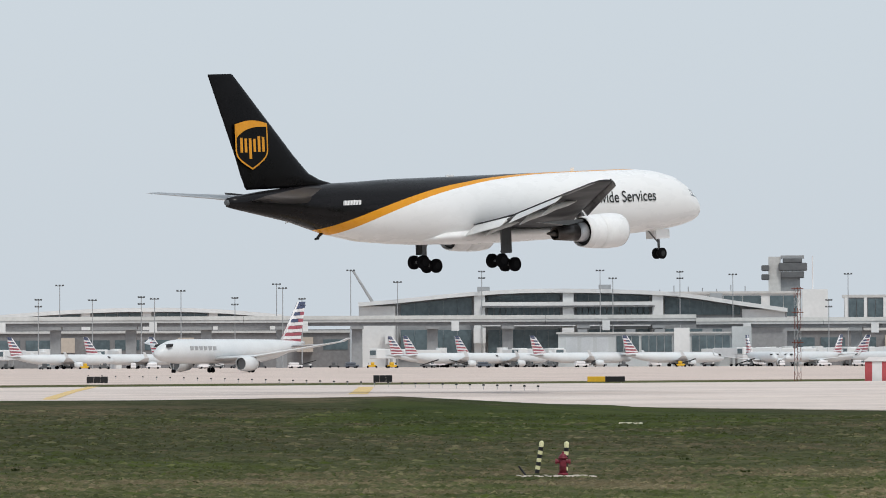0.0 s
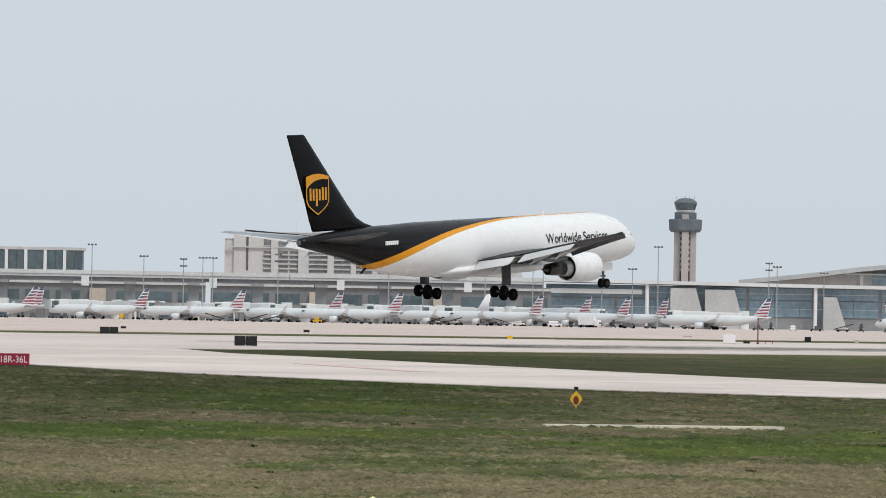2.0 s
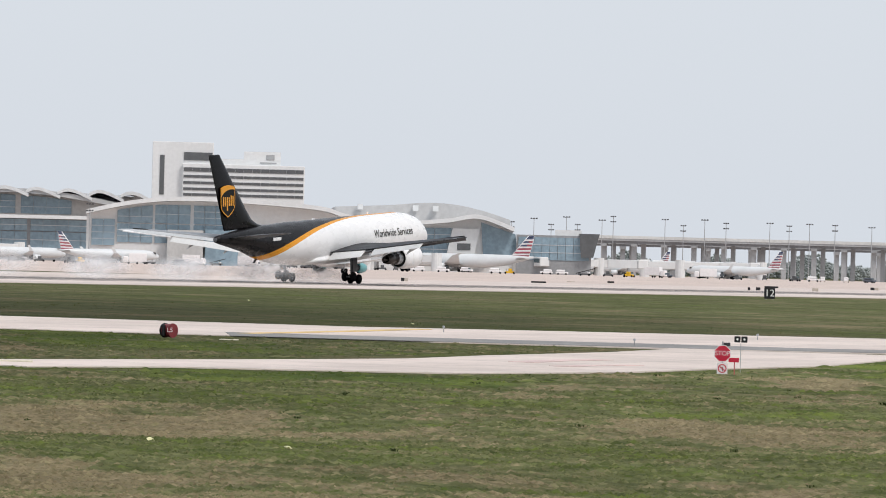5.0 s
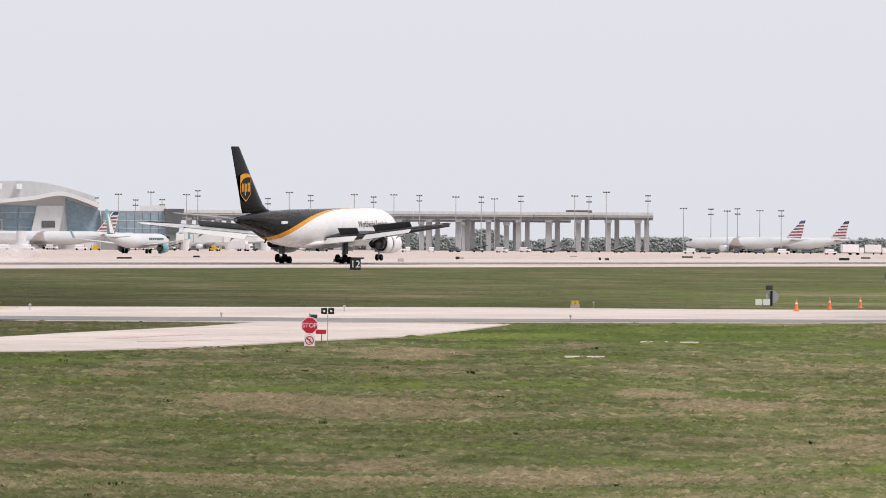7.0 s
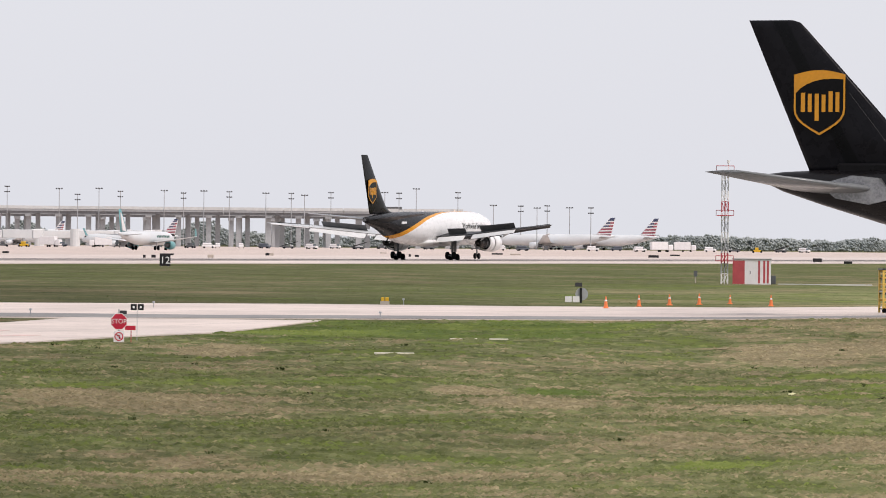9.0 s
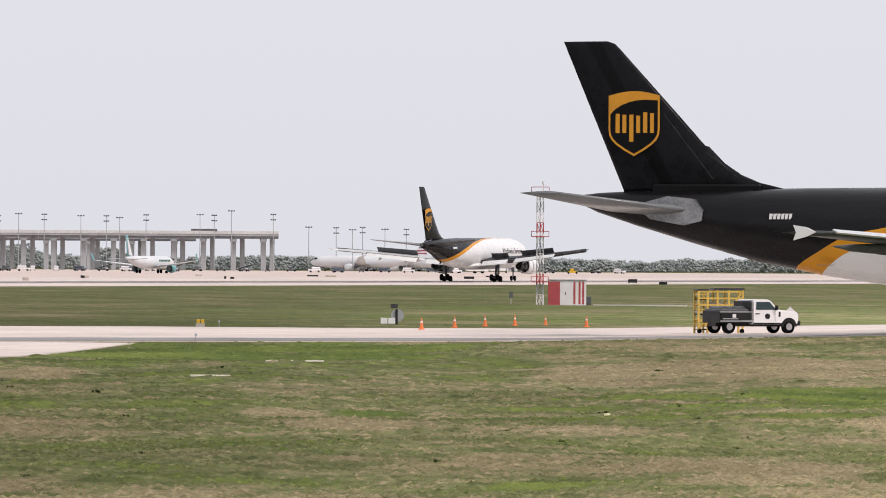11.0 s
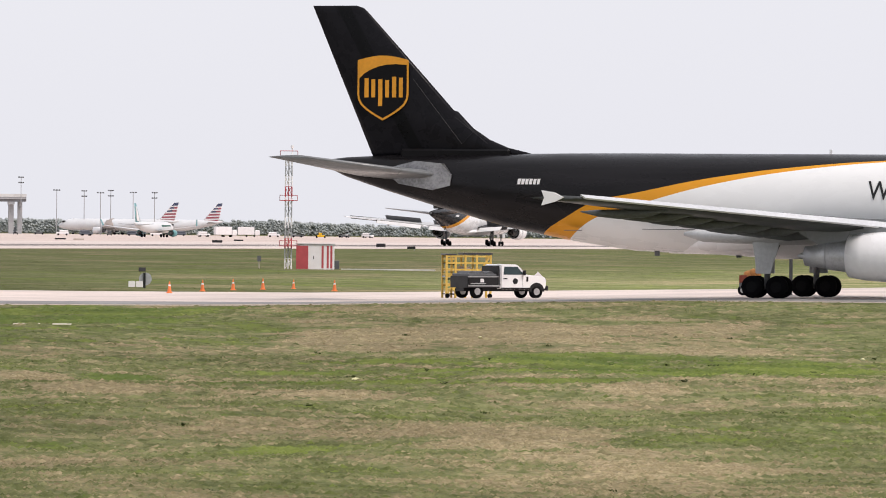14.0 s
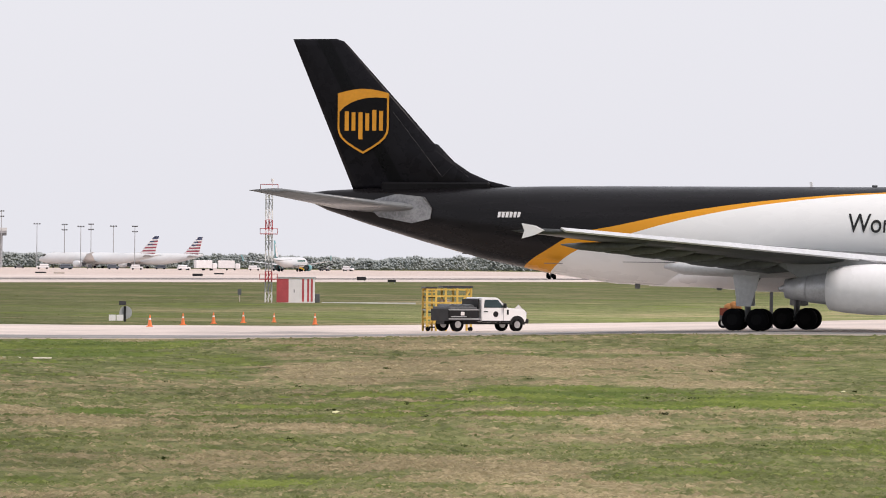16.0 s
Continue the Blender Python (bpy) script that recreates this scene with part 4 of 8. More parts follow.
def hydrant():
    t = thing("fire_hydrant", "red fire hydrant on a concrete slab in the grass", "hydrant", facing(148.9, 153.7, 0.04))
    bm = tubes(((0, 0, 0), (0, 0, 0.08), 0.2, 0.2, 14), ((0, 0, 0.08), (0, 0, 0.62), 0.14, 0.13, 14), ((0, 0, 0.6), (0, 0, 0.66), 0.18, 0.18, 14))
    bmesh.ops.create_uvsphere(bm, u_segments=14, v_segments=8, radius=0.145, matrix=pose(0, 0, 0.66))
    part("barrel", bm, M_HYDRANT, t, "", None, True)
    part("bonnet_nut", tubes(((0, 0, 0.78), (0, 0, 0.87), 0.045, 0.04, 6)), M_HYDRANT, t)
    for s in (-1, 1):
        part("side_outlet", tubes(((0, 0, 0.5), (s * 0.27, 0, 0.5), 0.075, 0.075, 10), ((s * 0.22, 0, 0.5), (s * 0.28, 0, 0.5), 0.1, 0.1, 8)), M_HYDRANT, t)
    part("front_outlet", tubes(((0, 0, 0.42), (0, -0.27, 0.42), 0.1, 0.1, 10)), M_HYDRANT, t)
    s = thing("concrete_slab", "pale flat concrete slab round the hydrant", "slab", facing(148.3, 153.6, -0.12, 7))
    part("slab", boxes((-1.25, 1.45, -1.3, 1.2, 0, 0.16), bevel=0.03), M_TAN, s)


def bollard(x, y, lean):
    t = thing("marker_post", "leaning post banded in pale yellow and black", "bollard", facing(x, y, 0.05) @ pose(0, 0, 0, 0, lean, 0), "posts at the hydrant")
    n = 8
    for i in range(n):
        z0, z1 = 1.13 * i / n, 1.13 * (i + 1) / n
        part("band", tubes(((0, 0, z0), (0, 0, z1), 0.09, 0.09, 14)), M_PALE if i % 2 else M_BLACK, t)
    bm = bmesh.new()
    bmesh.ops.create_uvsphere(bm, u_segments=12, v_segments=6, radius=0.09, matrix=pose(0, 0, 1.13))
    part("cap", bm, M_PALE, t)


M_PALE = plain("pale_yellow_paint", (0.75, 0.72, 0.42), 0.5, 0, 0.15, 3.0)
hydrant()
bollard(149.4, 155.6, 9)
bollard(149.3, 154.0, 3)
lever = thing("iron_bar", "short dark iron bar leaning by the slab", "bar", facing(147.9, 154.6))
part("bar", tubes(((0, 0, 0), (-0.28, 0, 0.36), 0.04, 0.04, 8)), M_BLACK, lever)


def hold_sign():
    t = thing("runway_sign", "low black and red illuminated runway sign at the pavement edge", "sign", facing(258.4, 236.0, 0.0, 4))
    for x0, x1, m in ((-1.77, -0.16, M_BLACK), (-0.15, 1.77, M_HOLDRED)):
        part("panel", boxes((x0, x1, -0.14, 0.14, 0.06, 0.78), bevel=0.03), m, t, "black location panel" if x0 < -1 else "red panel with white characters")
    for x in (-1.5, -0.5, 0.4, 1.5):
        part("leg", tubes(((x, 0, -0.1), (x, 0, 0.1), 0.05, 0.05, 8)), M_STEEL, t)
    words(t, "18R-36L", 0.58, 0.8, 0.41, -0.15, M_LETTER, "lettering", 0.85)
    for a, b, c, d in ((-1.38, -0.5, 0.16, 0.2), (-1.38, -0.5, 0.64, 0.68), (-1.38, -1.34, 0.2, 0.64), (-0.54, -0.5, 0.2, 0.64)):
        part("yellow_border", boxes((a, b, -0.15, -0.14, c, d)), M_YELLOW, t)
    words(t, "WF", 0.46, -0.94, 0.42, -0.15, M_YELLOW, "lettering", 0.9)


M_HOLDRED = plain("hold_sign_red", (0.30, 0.016, 0.04), 0.4, 0, 0.15, 2.0)
M_SIGNRED = plain("sign_red", (0.55, 0.02, 0.05), 0.4, 0, 0.12, 2.0)
M_LETTER = plain("sign_white", (0.80, 0.78, 0.78), 0.5, 0, 0.06, 2.0)
hold_sign()


def dark_board(x, y, w, h, label, yellow=False):
    t = thing("airfield_sign", label, "sign", facing(x, y), "low boards seen from behind")
    if yellow:
        part("panel", boxes((-w / 2, -0.12, -0.15, 0.15, 0.12, h), bevel=0.03), M_YELLOW, t, "yellow face")
        part("panel", boxes((-0.11, w / 2, -0.15, 0.15, 0.12, h), bevel=0.03), M_BLACK, t)
    else:
        n = max(2, round(w / 0.9))
        for i in range(n):
            part("panel", boxes((-w / 2 + w * i / n, -w / 2 + w * (i + 1) / n - 0.02, -0.15, 0.15, 0.12, h), bevel=0.03), M_BLACK, t)
    for q in (-0.4, 0.4):
        part("leg", tubes(((w * q, 0, -0.1), (w * q, 0, 0.16), 0.05, 0.05, 8)), M_STEEL, t)


for x, y, w, h, yel in ((523.7, 460.7, 2.2, 0.95, False), (380, 318.8, 1.95, 0.95, False), (479.6, 487.7, 4.4, 0.75, True), (473, 519.4, 2.3, 0.95, False), (452, 548, 2.6, 0.9, False)):
    dark_board(x, y, w, h, "low black sign board with a yellow end panel beside the runway" if yel else "low black sign board beside the runway", yel)


def yellow_sign():
    t = thing("warning_sign", "yellow diamond warning sign with a red disc on a post", "sign", facing(219.2, 163.6))
    part("post", tubes(((0, 0.04, -0.1), (0, 0.04, 1.0), 0.03, 0.03, 8)), M_STEEL, t)
    bm = bmesh.new()
    prism(bm, [(0.0, 0.08), (0.3, 0.42), (0.22, 0.62), (0, 0.85), (-0.22, 0.62), (-0.3, 0.42)], 0.0, -0.02)
    part("plate", bm, M_YELLOW, t)
    bm = bmesh.new()
    prism(bm, [(0.13 * math.cos(i * math.pi / 8), 0.4 + 0.21 * math.sin(i * math.pi / 8)) for i in range(16)], -0.02, -0.03)
    part("disc", bm, M_DARKRED, t, "dark red disc")
    part("lamp_hood", boxes((-0.1, 0.1, -0.06, 0.1, 0.9, 1.04), bevel=0.02), M_BLACK, t)


M_DARKRED = plain("dark_red", (0.16, 0.035, 0.02), 0.5, 0, 0.15, 3.0)
yellow_sign()


def drum_sign():
    t = thing("drum_marker", "dark red drum-shaped marker with a white L and 5, black side", "marker", facing(258.7, 151.9))
    part("shell", tubes(((-0.16, 0.3, 0.42), (0.22, -0.1, 0.42), 0.34, 0.34, 22)), M_DRUM, t, "dark red rounded face")
    part("rim", tubes(((-0.19, 0.33, 0.42), (-0.14, 0.28, 0.42), 0.38, 0.38, 22)), M_BLACK, t)
    part("rim", tubes(((0.2, -0.08, 0.42), (0.25, -0.13, 0.42), 0.37, 0.37, 22)), M_DRUM, t)
    part("side", boxes((-0.34, -0.14, -0.3, 0.1, 0.08, 0.76), bevel=0.08), M_BLACK, t)
    words(t, "L5", 0.32, 0.09, 0.44, -0.42, M_LETTER)


M_DRUM = plain("drum_red", (0.20, 0.03, 0.035), 0.5, 0, 0.3, 2.0)
drum_sign()


def stop_sign():
    t = thing("stop_sign", "red stop sign with a no-left-turn plate and a small red plate", "sign", facing(239.3, 111.4))
    part("post", tubes(((0, 0.03, -0.2), (0, 0.03, 1.5), 0.035, 0.035, 8)), M_STEEL, t)
    bm = bmesh.new()
    prism(bm, [(x, z + 0.95) for x, z in octagon(0.40)], 0.0, -0.012)
    part("rim", bm, M_LETTER, t)
    bm = bmesh.new()
    prism(bm, [(x, z + 0.95) for x, z in octagon(0.37)], -0.012, -0.02)
    part("plate", bm, M_SIGNRED, t, "red octagon")
    words(t, "STOP", 0.30, 0, 0.95, -0.03, M_LETTER, "lettering", 0.95)
    part("lower_plate", boxes((-0.24, 0.24, -0.02, 0.0, 0.02, 0.52)), M_LETTER, t, "white square plate")
    bm = bmesh.new()
    n = 20
    loft(bm, [[(r * math.cos(2 * math.pi * i / n), y, 0.27 + r * math.sin(2 * math.pi * i / n)) for i in range(n)] for r, y in ((0.20, -0.021), (0.20, -0.03), (0.155, -0.03), (0.155, -0.021))], False)
    part("ring", bm, M_SIGNRED, t)
    part("slash", boxes((-0.17, 0.17, -0.034, -0.03, -0.02, 0.02)), M_SIGNRED, t, "", pose(0, 0, 0.27, 0, 42, 0))
    part("arrow", boxes((-0.1, 0.02, -0.026, -0.022, 0.29, 0.33)), M_BLACK, t)
    part("arrow", boxes((-0.0, 0.04, -0.026, -0.022, 0.16, 0.33)), M_BLACK, t)
    part("side_plate", boxes((0.28, 0.75, 0.1, 0.12, 0.56, 0.76)), M_SIGNRED, t, "small red plate")
    part("side_post", tubes(((0.55, 0.14, -0.2), (0.55, 0.14, 0.7), 0.025, 0.025, 6)), M_RED, t)
    part("solar_panel", boxes((-0.02, 0.3, -0.02, 0.02, 1.42, 1.58)), M_BLACK, t, "", pose(0.05, 0, 0, -25, 0, 0))
    g = thing("guard_light", "black twin guard light on a short stand", "light", facing(241.9, 111.7))
    part("stand", tubes(((0, 0, -0.3), (0, 0, 1.42), 0.014, 0.014, 8)), M_GREY, g)
    for s, m in ((-1, M_BLACK), (1, M_BLACK)):
        part("lamp_box", boxes((s * 0.16 - 0.14, s * 0.16 + 0.14, -0.12, 0.12, 1.42, 1.70), bevel=0.02), m, g)
        part("lens", tubes(((s * 0.16, -0.12, 1.56), (s * 0.16, -0.14, 1.56), 0.055, 0.055, 12)), M_LETTER, g)


stop_sign()


def distance_board():
    t = thing("distance_sign", "square black runway board with white number 12", "sign", facing(607.8, 277.2))
    part("panel", boxes((-0.62, 0.62, -0.12, 0.12, 0.12, 1.36), bevel=0.03), M_BLACK, t)
    for q in (-0.4, 0.4):
        part("leg", tubes(((q, 0, -0.1), (q, 0, 0.16), 0.05, 0.05, 8)), M_STEEL, t)
    words(t, "12", 1.15, 0, 0.74, -0.13, M_LETTER)


distance_board()


def cone(x, y, k=1.0, group="cones along the taxiway"):
    t = thing("traffic_cone", "orange traffic cone with a pale collar on a black base", "cone", facing(x, y, 0.06 if y > 127 else 0.055), group)
    part("base", boxes((-0.2 * k, 0.2 * k, -0.2 * k, 0.2 * k, 0, 0.05 * k), bevel=0.01), M_ORANGE, t)
    part("body", tubes(((0, 0, 0.04 * k), (0, 0, 0.72 * k), 0.14 * k, 0.03 * k, 14)), M_ORANGE, t)
    part("collar", tubes(((0, 0, 0.36 * k), (0, 0, 0.52 * k), 0.087 * k, 0.064 * k, 14)), M_LETTER, t)


for x, y in ((344, 126.4), (356.5, 128.7), (366.1, 130), (372.4, 130.1), (367.4, 123.3)):
    cone(x, y, 1.05)
cone(378.8, 130.1, 0.9)


def round_sign_back():
    t = thing("traffic_sign", "grey round sign seen from behind on a dark post", "sign", facing(373, 138.9))
    part("post", boxes((-0.06, 0.1, -0.08, 0.0, -0.2, 1.05)), M_BLACK, t)
    part("plate", tubes(((0.08, 0.02, 0.62), (0.08, 0.05, 0.62), 0.44, 0.44, 20)), M_GREY, t, "grey disc")
    part("solar_panel", boxes((-0.38, 0.1, -0.05, 0.0, 0.0, 0.3)), M_BLACK, t, "", pose(0, 0, 1.12, -30, 0, 0))
    b = thing("white_board", "small pale twin board in the grass", "board", facing(369.5, 138.2))
    for q in (-0.26, 0.26):
        part("plate", boxes((q - 0.23, q + 0.23, -0.03, 0.03, 0.1, 0.5)), M_LETTER, b)


round_sign_back()


def antenna_mast():
    t = thing("antenna_mast", "red and white lattice mast with platforms beside its equipment hut", "mast", facing(533.7, 183.9))
    H = 11.0
    for i in range(11):
        m = M_RED if i in (2, 7) else (M_GREY if i % 2 else M_LETTER)
        bm = bmesh.new()
        z0, z1 = i, i + 1
        for a in range(3):
            p = [(0.36 * math.cos(radians(90 + 120 * (a + q))), 0.36 * math.sin(radians(90 + 120 * (a + q)))) for q in (0, 1)]
            tube(bm, (*p[0], z0), (*p[0], z1), 0.07, 0.07, 6)
            tube(bm, (*p[0], z0), (*p[1], z1), 0.028, 0.028, 5)
            tube(bm, (*p[0], z1), (*p[1], z1), 0.028, 0.028, 5)
        part("lattice", bm, m, t)
    for z in (2.2, 6.6, 10.9):
        part("platform", boxes((-0.8, 0.8, -0.6, 0.6, z, z + 0.08)), M_RED, t)
        bm = bmesh.new()
        for a, b in (((-0.85, -0.6), (0.85, -0.6)), ((0.85, -0.6), (0.85, 0.6)), ((-0.85, 0.6), (0.85, 0.6)), ((-0.85, -0.6), (-0.85, 0.6))):
            tube(bm, (*a, z + 0.55), (*b, z + 0.55), 0.03, 0.03, 5)
            tube(bm, (*a, z), (*a, z + 0.55), 0.03, 0.03, 5)
        part("railing", bm, M_RED, t)
    part("beacon", tubes(((0.3, 0, 11.0), (0.3, 0, 11.7), 0.05, 0.05, 6), ((0.3, 0, 11.7), (0.3, 0, 12.0), 0.14, 0.14, 10)), M_LETTER, t)
    h = thing("equipment_hut", "small white hut with red panels under the mast", "hut", facing(535.8, 182.6))
    part("body", boxes((-1.1, 2.6, 0.0, 2.4, -0.1, 2.42), bevel=0.04), M_LETTER, h)
    part("red_panel", boxes((-1.12, 0.05, -0.012, 0.0, 0.02, 2.3)), M_RED, h)
    for q in (1.45, 1.95, 2.3):
        part("red_stripe", boxes((q - 0.1, q + 0.1, -0.012, 0.0, 0.1, 2.3)), M_RED, h)
    part("roof", boxes((-1.2, 2.7, -0.1, 2.5, 2.42, 2.5)), M_GREY, h)
    part("door_handle", boxes((0.55, 0.62, -0.03, 0.0, 1.0, 1.3)), M_BLACK, h)
    g = thing("generator_box", "small dark generator box on the grass", "box", facing(540.5, 181.4))
    part("body", boxes((-0.45, 0.45, 0, 0.8, 0.0, 0.85), bevel=0.04), M_DARKGREY, g)
    s = thing("concrete_slab", "narrow pale concrete strip beside the hut", "slab", facing(541.5, 176.2, -0.1))
    part("slab", boxes((-4.6, 4.6, -0.5, 0.5, 0.0, 0.2), bevel=0.02), M_CONC, s)
    p = thing("post_box", "low weathered post with a box in the grass", "post", facing(531.8, 186.2))
    part("post", tubes(((0, 0, -0.1), (0, 0, 1.2), 0.06, 0.06, 6)), M_TAN, p)
    part("box", boxes((-0.18, 0.18, -0.12, 0.12, 0.7, 1.25)), M_DARKGREY, p)


antenna_mast()


M_STANDYELLOW = plain("worn_yellow_paint", (0.66, 0.44, 0.10), 0.55, 0, 0.2, 2.0)


def truck():
    t = thing("pickup_truck", "white pickup truck with a dark flatbed parked on the taxiway", "truck", facing(326.1, 99.3, 0.055, 30))
    # local x forward
    prof = [(-0.42, 0.55), (2.55, 0.55), (2.66, 0.7), (2.66, 1.1), (2.52, 1.3), (1.35, 1.4), (0.78, 1.92), (0.62, 2.0), (-0.32, 2.0), (-0.42, 1.92)]
    bm = bmesh.new()
    prism(bm, prof, -0.98, 0.98)
    bmesh.ops.bevel(bm, geom=bm.edges[:], offset=0.05, segments=2, affect="EDGES")
    part("cab", bm, M_WHITE, t, "white cab and bonnet")
    for y0, y1 in ((-0.995, -0.975), (0.975, 0.995)):
        bm = bmesh.new()
        prism(bm, [(-0.25, 1.4), (1.12, 1.4), (0.68, 1.86), (-0.2, 1.86)], y0, y1)
        part("side_window", bm, M_GLASS, t)
    bm = bmesh.new()
    slab(bm, (1.37, -0.88, 1.42), (0.82, -0.8, 1.92), (0.82, 0.8, 1.92), (1.37, 0.88, 1.42), 0.04)
    part("windscreen", bm, M_GLASS, t)
    part("rear_window", boxes((-0.44, -0.41, -0.7, 0.7, 1.42, 1.85)), M_GLASS, t)
    for s in (-1, 1):
        bm = bmesh.new()
        prism(bm, [(2.0 + 0.52 * math.cos(math.pi * i / 10), 0.42 + 0.52 * math.sin(math.pi * i / 10)) for i in range(11)], s * 0.97, s * 1.0)
        part("wheel_arch", bm, M_BLACK, t)
        part("headlight", boxes((2.45, 2.68, s * 0.93, s * 0.6, 0.98, 1.16), bevel=0.02), M_METAL, t)
        part("mirror", boxes((1.02, 1.14, s * 1.24, s * 1.02, 1.38, 1.66), bevel=0.02), M_BLACK, t)
        part("door_seam", boxes((1.05, 1.07, s * 0.985, s * 0.99, 0.62, 1.38)), M_DARKGREY, t)
        part("bed_side", boxes((-2.62, -0.62, s * 1.0, s * 1.06, 0.62, 1.2), bevel=0.01), M_BLACK, t, "dark tool boxes")
        part("fender", boxes((-2.5, -1.45, s * 0.66, s * 1.08, 0.84, 0.9), bevel=0.02), M_GREY, t, "grey metal fender")
    part("bumper", boxes((2.6, 2.8, -0.97, 0.97, 0.48, 0.76), bevel=0.03), M_BLACK, t)
    part("door_handle", boxes((-0.25, 0.0, -1.01, -0.98, 1.14, 1.2)), M_BLACK, t)
    part("vent", boxes((1.3, 1.42, -1.0, -0.98, 1.0, 1.28)), M_BLACK, t)
    part("door_disc", tubes(((0.55, -0.975, 1.02), (0.55, -0.996, 1.02), 0.17, 0.17, 16)), M_BLACK, t, "dark round door badge")
    part("frame_rail", boxes((-2.62, 2.4, -0.45, 0.45, 0.42, 0.62)), M_BLACK, t)
    part("flatbed", boxes((-2.66, -0.52, -1.0, 1.0, 0.62, 0.74), bevel=0.02), M_BLACK, t)
    part("tank", boxes((-2.6, -0.7, -0.98, 0.98, 1.16, 1.45), bevel=0.05), M_DARKGREY, t, "dark lid over the bed")
    part("tailboard", boxes((-2.68, -2.62, -1.02, 1.02, 0.62, 1.3), bevel=0.01), M_BLACK, t)
    part("box", boxes((-1.85, -1.62, -1.09, -1.06, 0.94, 1.15)), M_LETTER, t)
    for x in (-2.0, 2.0):
        for s in (-1, 1):
            wheel(t, x, s * 0.86, 0.41, 0.41, 0.28, M_METAL)
    # load on the bed: hose drums, a lid rail and a tool box
    for x in (-2.2, -1.55, -0.95):
        part("drum", tubes(((x, -0.7, 1.38), (x, 0.7, 1.38), 0.22, 0.22, 12)), M_DARKGREY, t)
    part("bed_rail", boxes((-2.66, -0.55, -1.06, -1.0, 1.24, 1.31)), M_STEEL, t, "pale steel rail")
    part("rub_strip", boxes((-2.66, -0.5, -1.09, -1.05, 0.7, 0.78)), M_STEEL, t)
    part("headboard", boxes((-0.62, -0.55, -0.95, 0.95, 0.74, 1.9)), M_BLACK, t)
    part("sill_strip", boxes((-0.4, 1.5, -1.0, -0.97, 0.56, 0.64)), M_BLACK, t)
    # maintenance stand behind it
    p = thing("access_stand", "yellow wheeled steel access stand behind the truck", "stand", facing(334.2, 103.8, 0.055, 12))
    for x in (-1.35, -0.8, -0.2, 0.5, 1.35):
        for y in (-0.6, 0.6):
            part("post", boxes((x - 0.06, x + 0.06, y - 0.06, y + 0.06, 0.0, 2.6), bevel=0.01), M_STANDYELLOW, p)
    for z in (0.75, 1.3, 1.7, 2.1, 2.5):
        for y in (-0.6, 0.6):
            part("rail", boxes((-1.41, 1.41, y - 0.05, y + 0.05, z - 0.05, z + 0.05)), M_STANDYELLOW, p)
    part("roof_panel", boxes((-0.4, 1.45, -0.68, 0.68, 2.6, 2.72)), M_TAIL, p, "dark roof panel")
    part("roof_panel", boxes((-1.45, -0.75, -0.68, 0.68, 2.56, 2.66)), M_TAIL, p, "dark roof panel")
    for i in range(8):
        part("rung", boxes((-1.36, -0.85, -0.6, 0.55, 0.2 + i * 0.3, 0.27 + i * 0.3)), M_STANDYELLOW if i % 3 else M_BROWN, p)
    for a, b in (((-1.35, 0.1), (-0.8, 1.2)), ((-0.8, 0.1), (-0.2, 1.25)), ((0.5, 1.35), (1.3, 2.5))):
        part("brace", tubes(((a[0], -0.64, a[1]), (b[0], -0.64, b[1]), 0.05, 0.05, 6)), M_STANDYELLOW, p)
    part("gusset", boxes((-1.0, -0.45, -0.68, -0.62, 0.45, 1.2)), M_STANDYELLOW, p)
    part("deck", boxes((-1.39, 1.39, -0.6, 0.6, 1.24, 1.32)), M_STEEL, p)
    part("tarp", boxes((-0.55, 0.2, -0.5, 0.5, 1.32, 1.9), bevel=0.12), M_TAN, p)
    for x in (-1.3, 1.3):
        part("castor", tubes(((x, -0.72, 0.14), (x, -0.6, 0.14), 0.14, 0.14, 12)), M_TYRE, p)
    s = thing("marker_board", "pale diamond marker board beyond the truck", "board", facing(335.5, 99.7))
    bm = bmesh.new()
    prism(bm, [(0, 0.98), (0.3, 1.29), (0, 1.6), (-0.3, 1.29)], 0, -0.03)
    part("plate", bm, M_LETTER, s)
    part("post", tubes(((0, 0.02, -0.1), (0, 0.02, 1.1), 0.03, 0.03, 6)), M_STEEL, s)


truck()


M_TARP = plain("faded_orange_tarp", (0.50, 0.22, 0.07), 0.8, 0, 0.25, 2.0)


def tow_tug():
    t = thing("ground_power_cart", "low dark cart with an orange cover behind the landing gear", "cart", facing(334.05, 86.2, 0.055))
    part("body", boxes((-0.62, 0.62, -0.6, 0.6, 0.3, 1.05), bevel=0.05), M_DARKGREY, t)
    part("front_panel", boxes((-0.62, -0.15, -0.66, -0.6, 0.75, 1.2), bevel=0.02), M_DARKRED, t, "dark red panel")
    bm = bmesh.new()
    for cx, cz, rr in ((-0.1, 1.2, 0.28), (0.22, 1.3, 0.3), (0.5, 1.15, 0.2)):
        bmesh.ops.create_icosphere(bm, subdivisions=2, radius=rr, matrix=pose(cx, 0, cz))
    part("cover", bm, M_TARP, t, "crumpled orange cover", None, True)
    for x in (-0.4, 0.4):
        for s in (-1, 1):
            wheel(t, x, s * 0.5, 0.3, 0.3, 0.2, M_GREY)
    b = thing("chock_post", "dark upright post on the taxiway", "post", facing(330.9, 82.9, 0.055))
    part("post", boxes((-0.1, 0.1, -0.1, 0.1, 0, 2.3)), M_DARKGREY, b)


tow_tug()


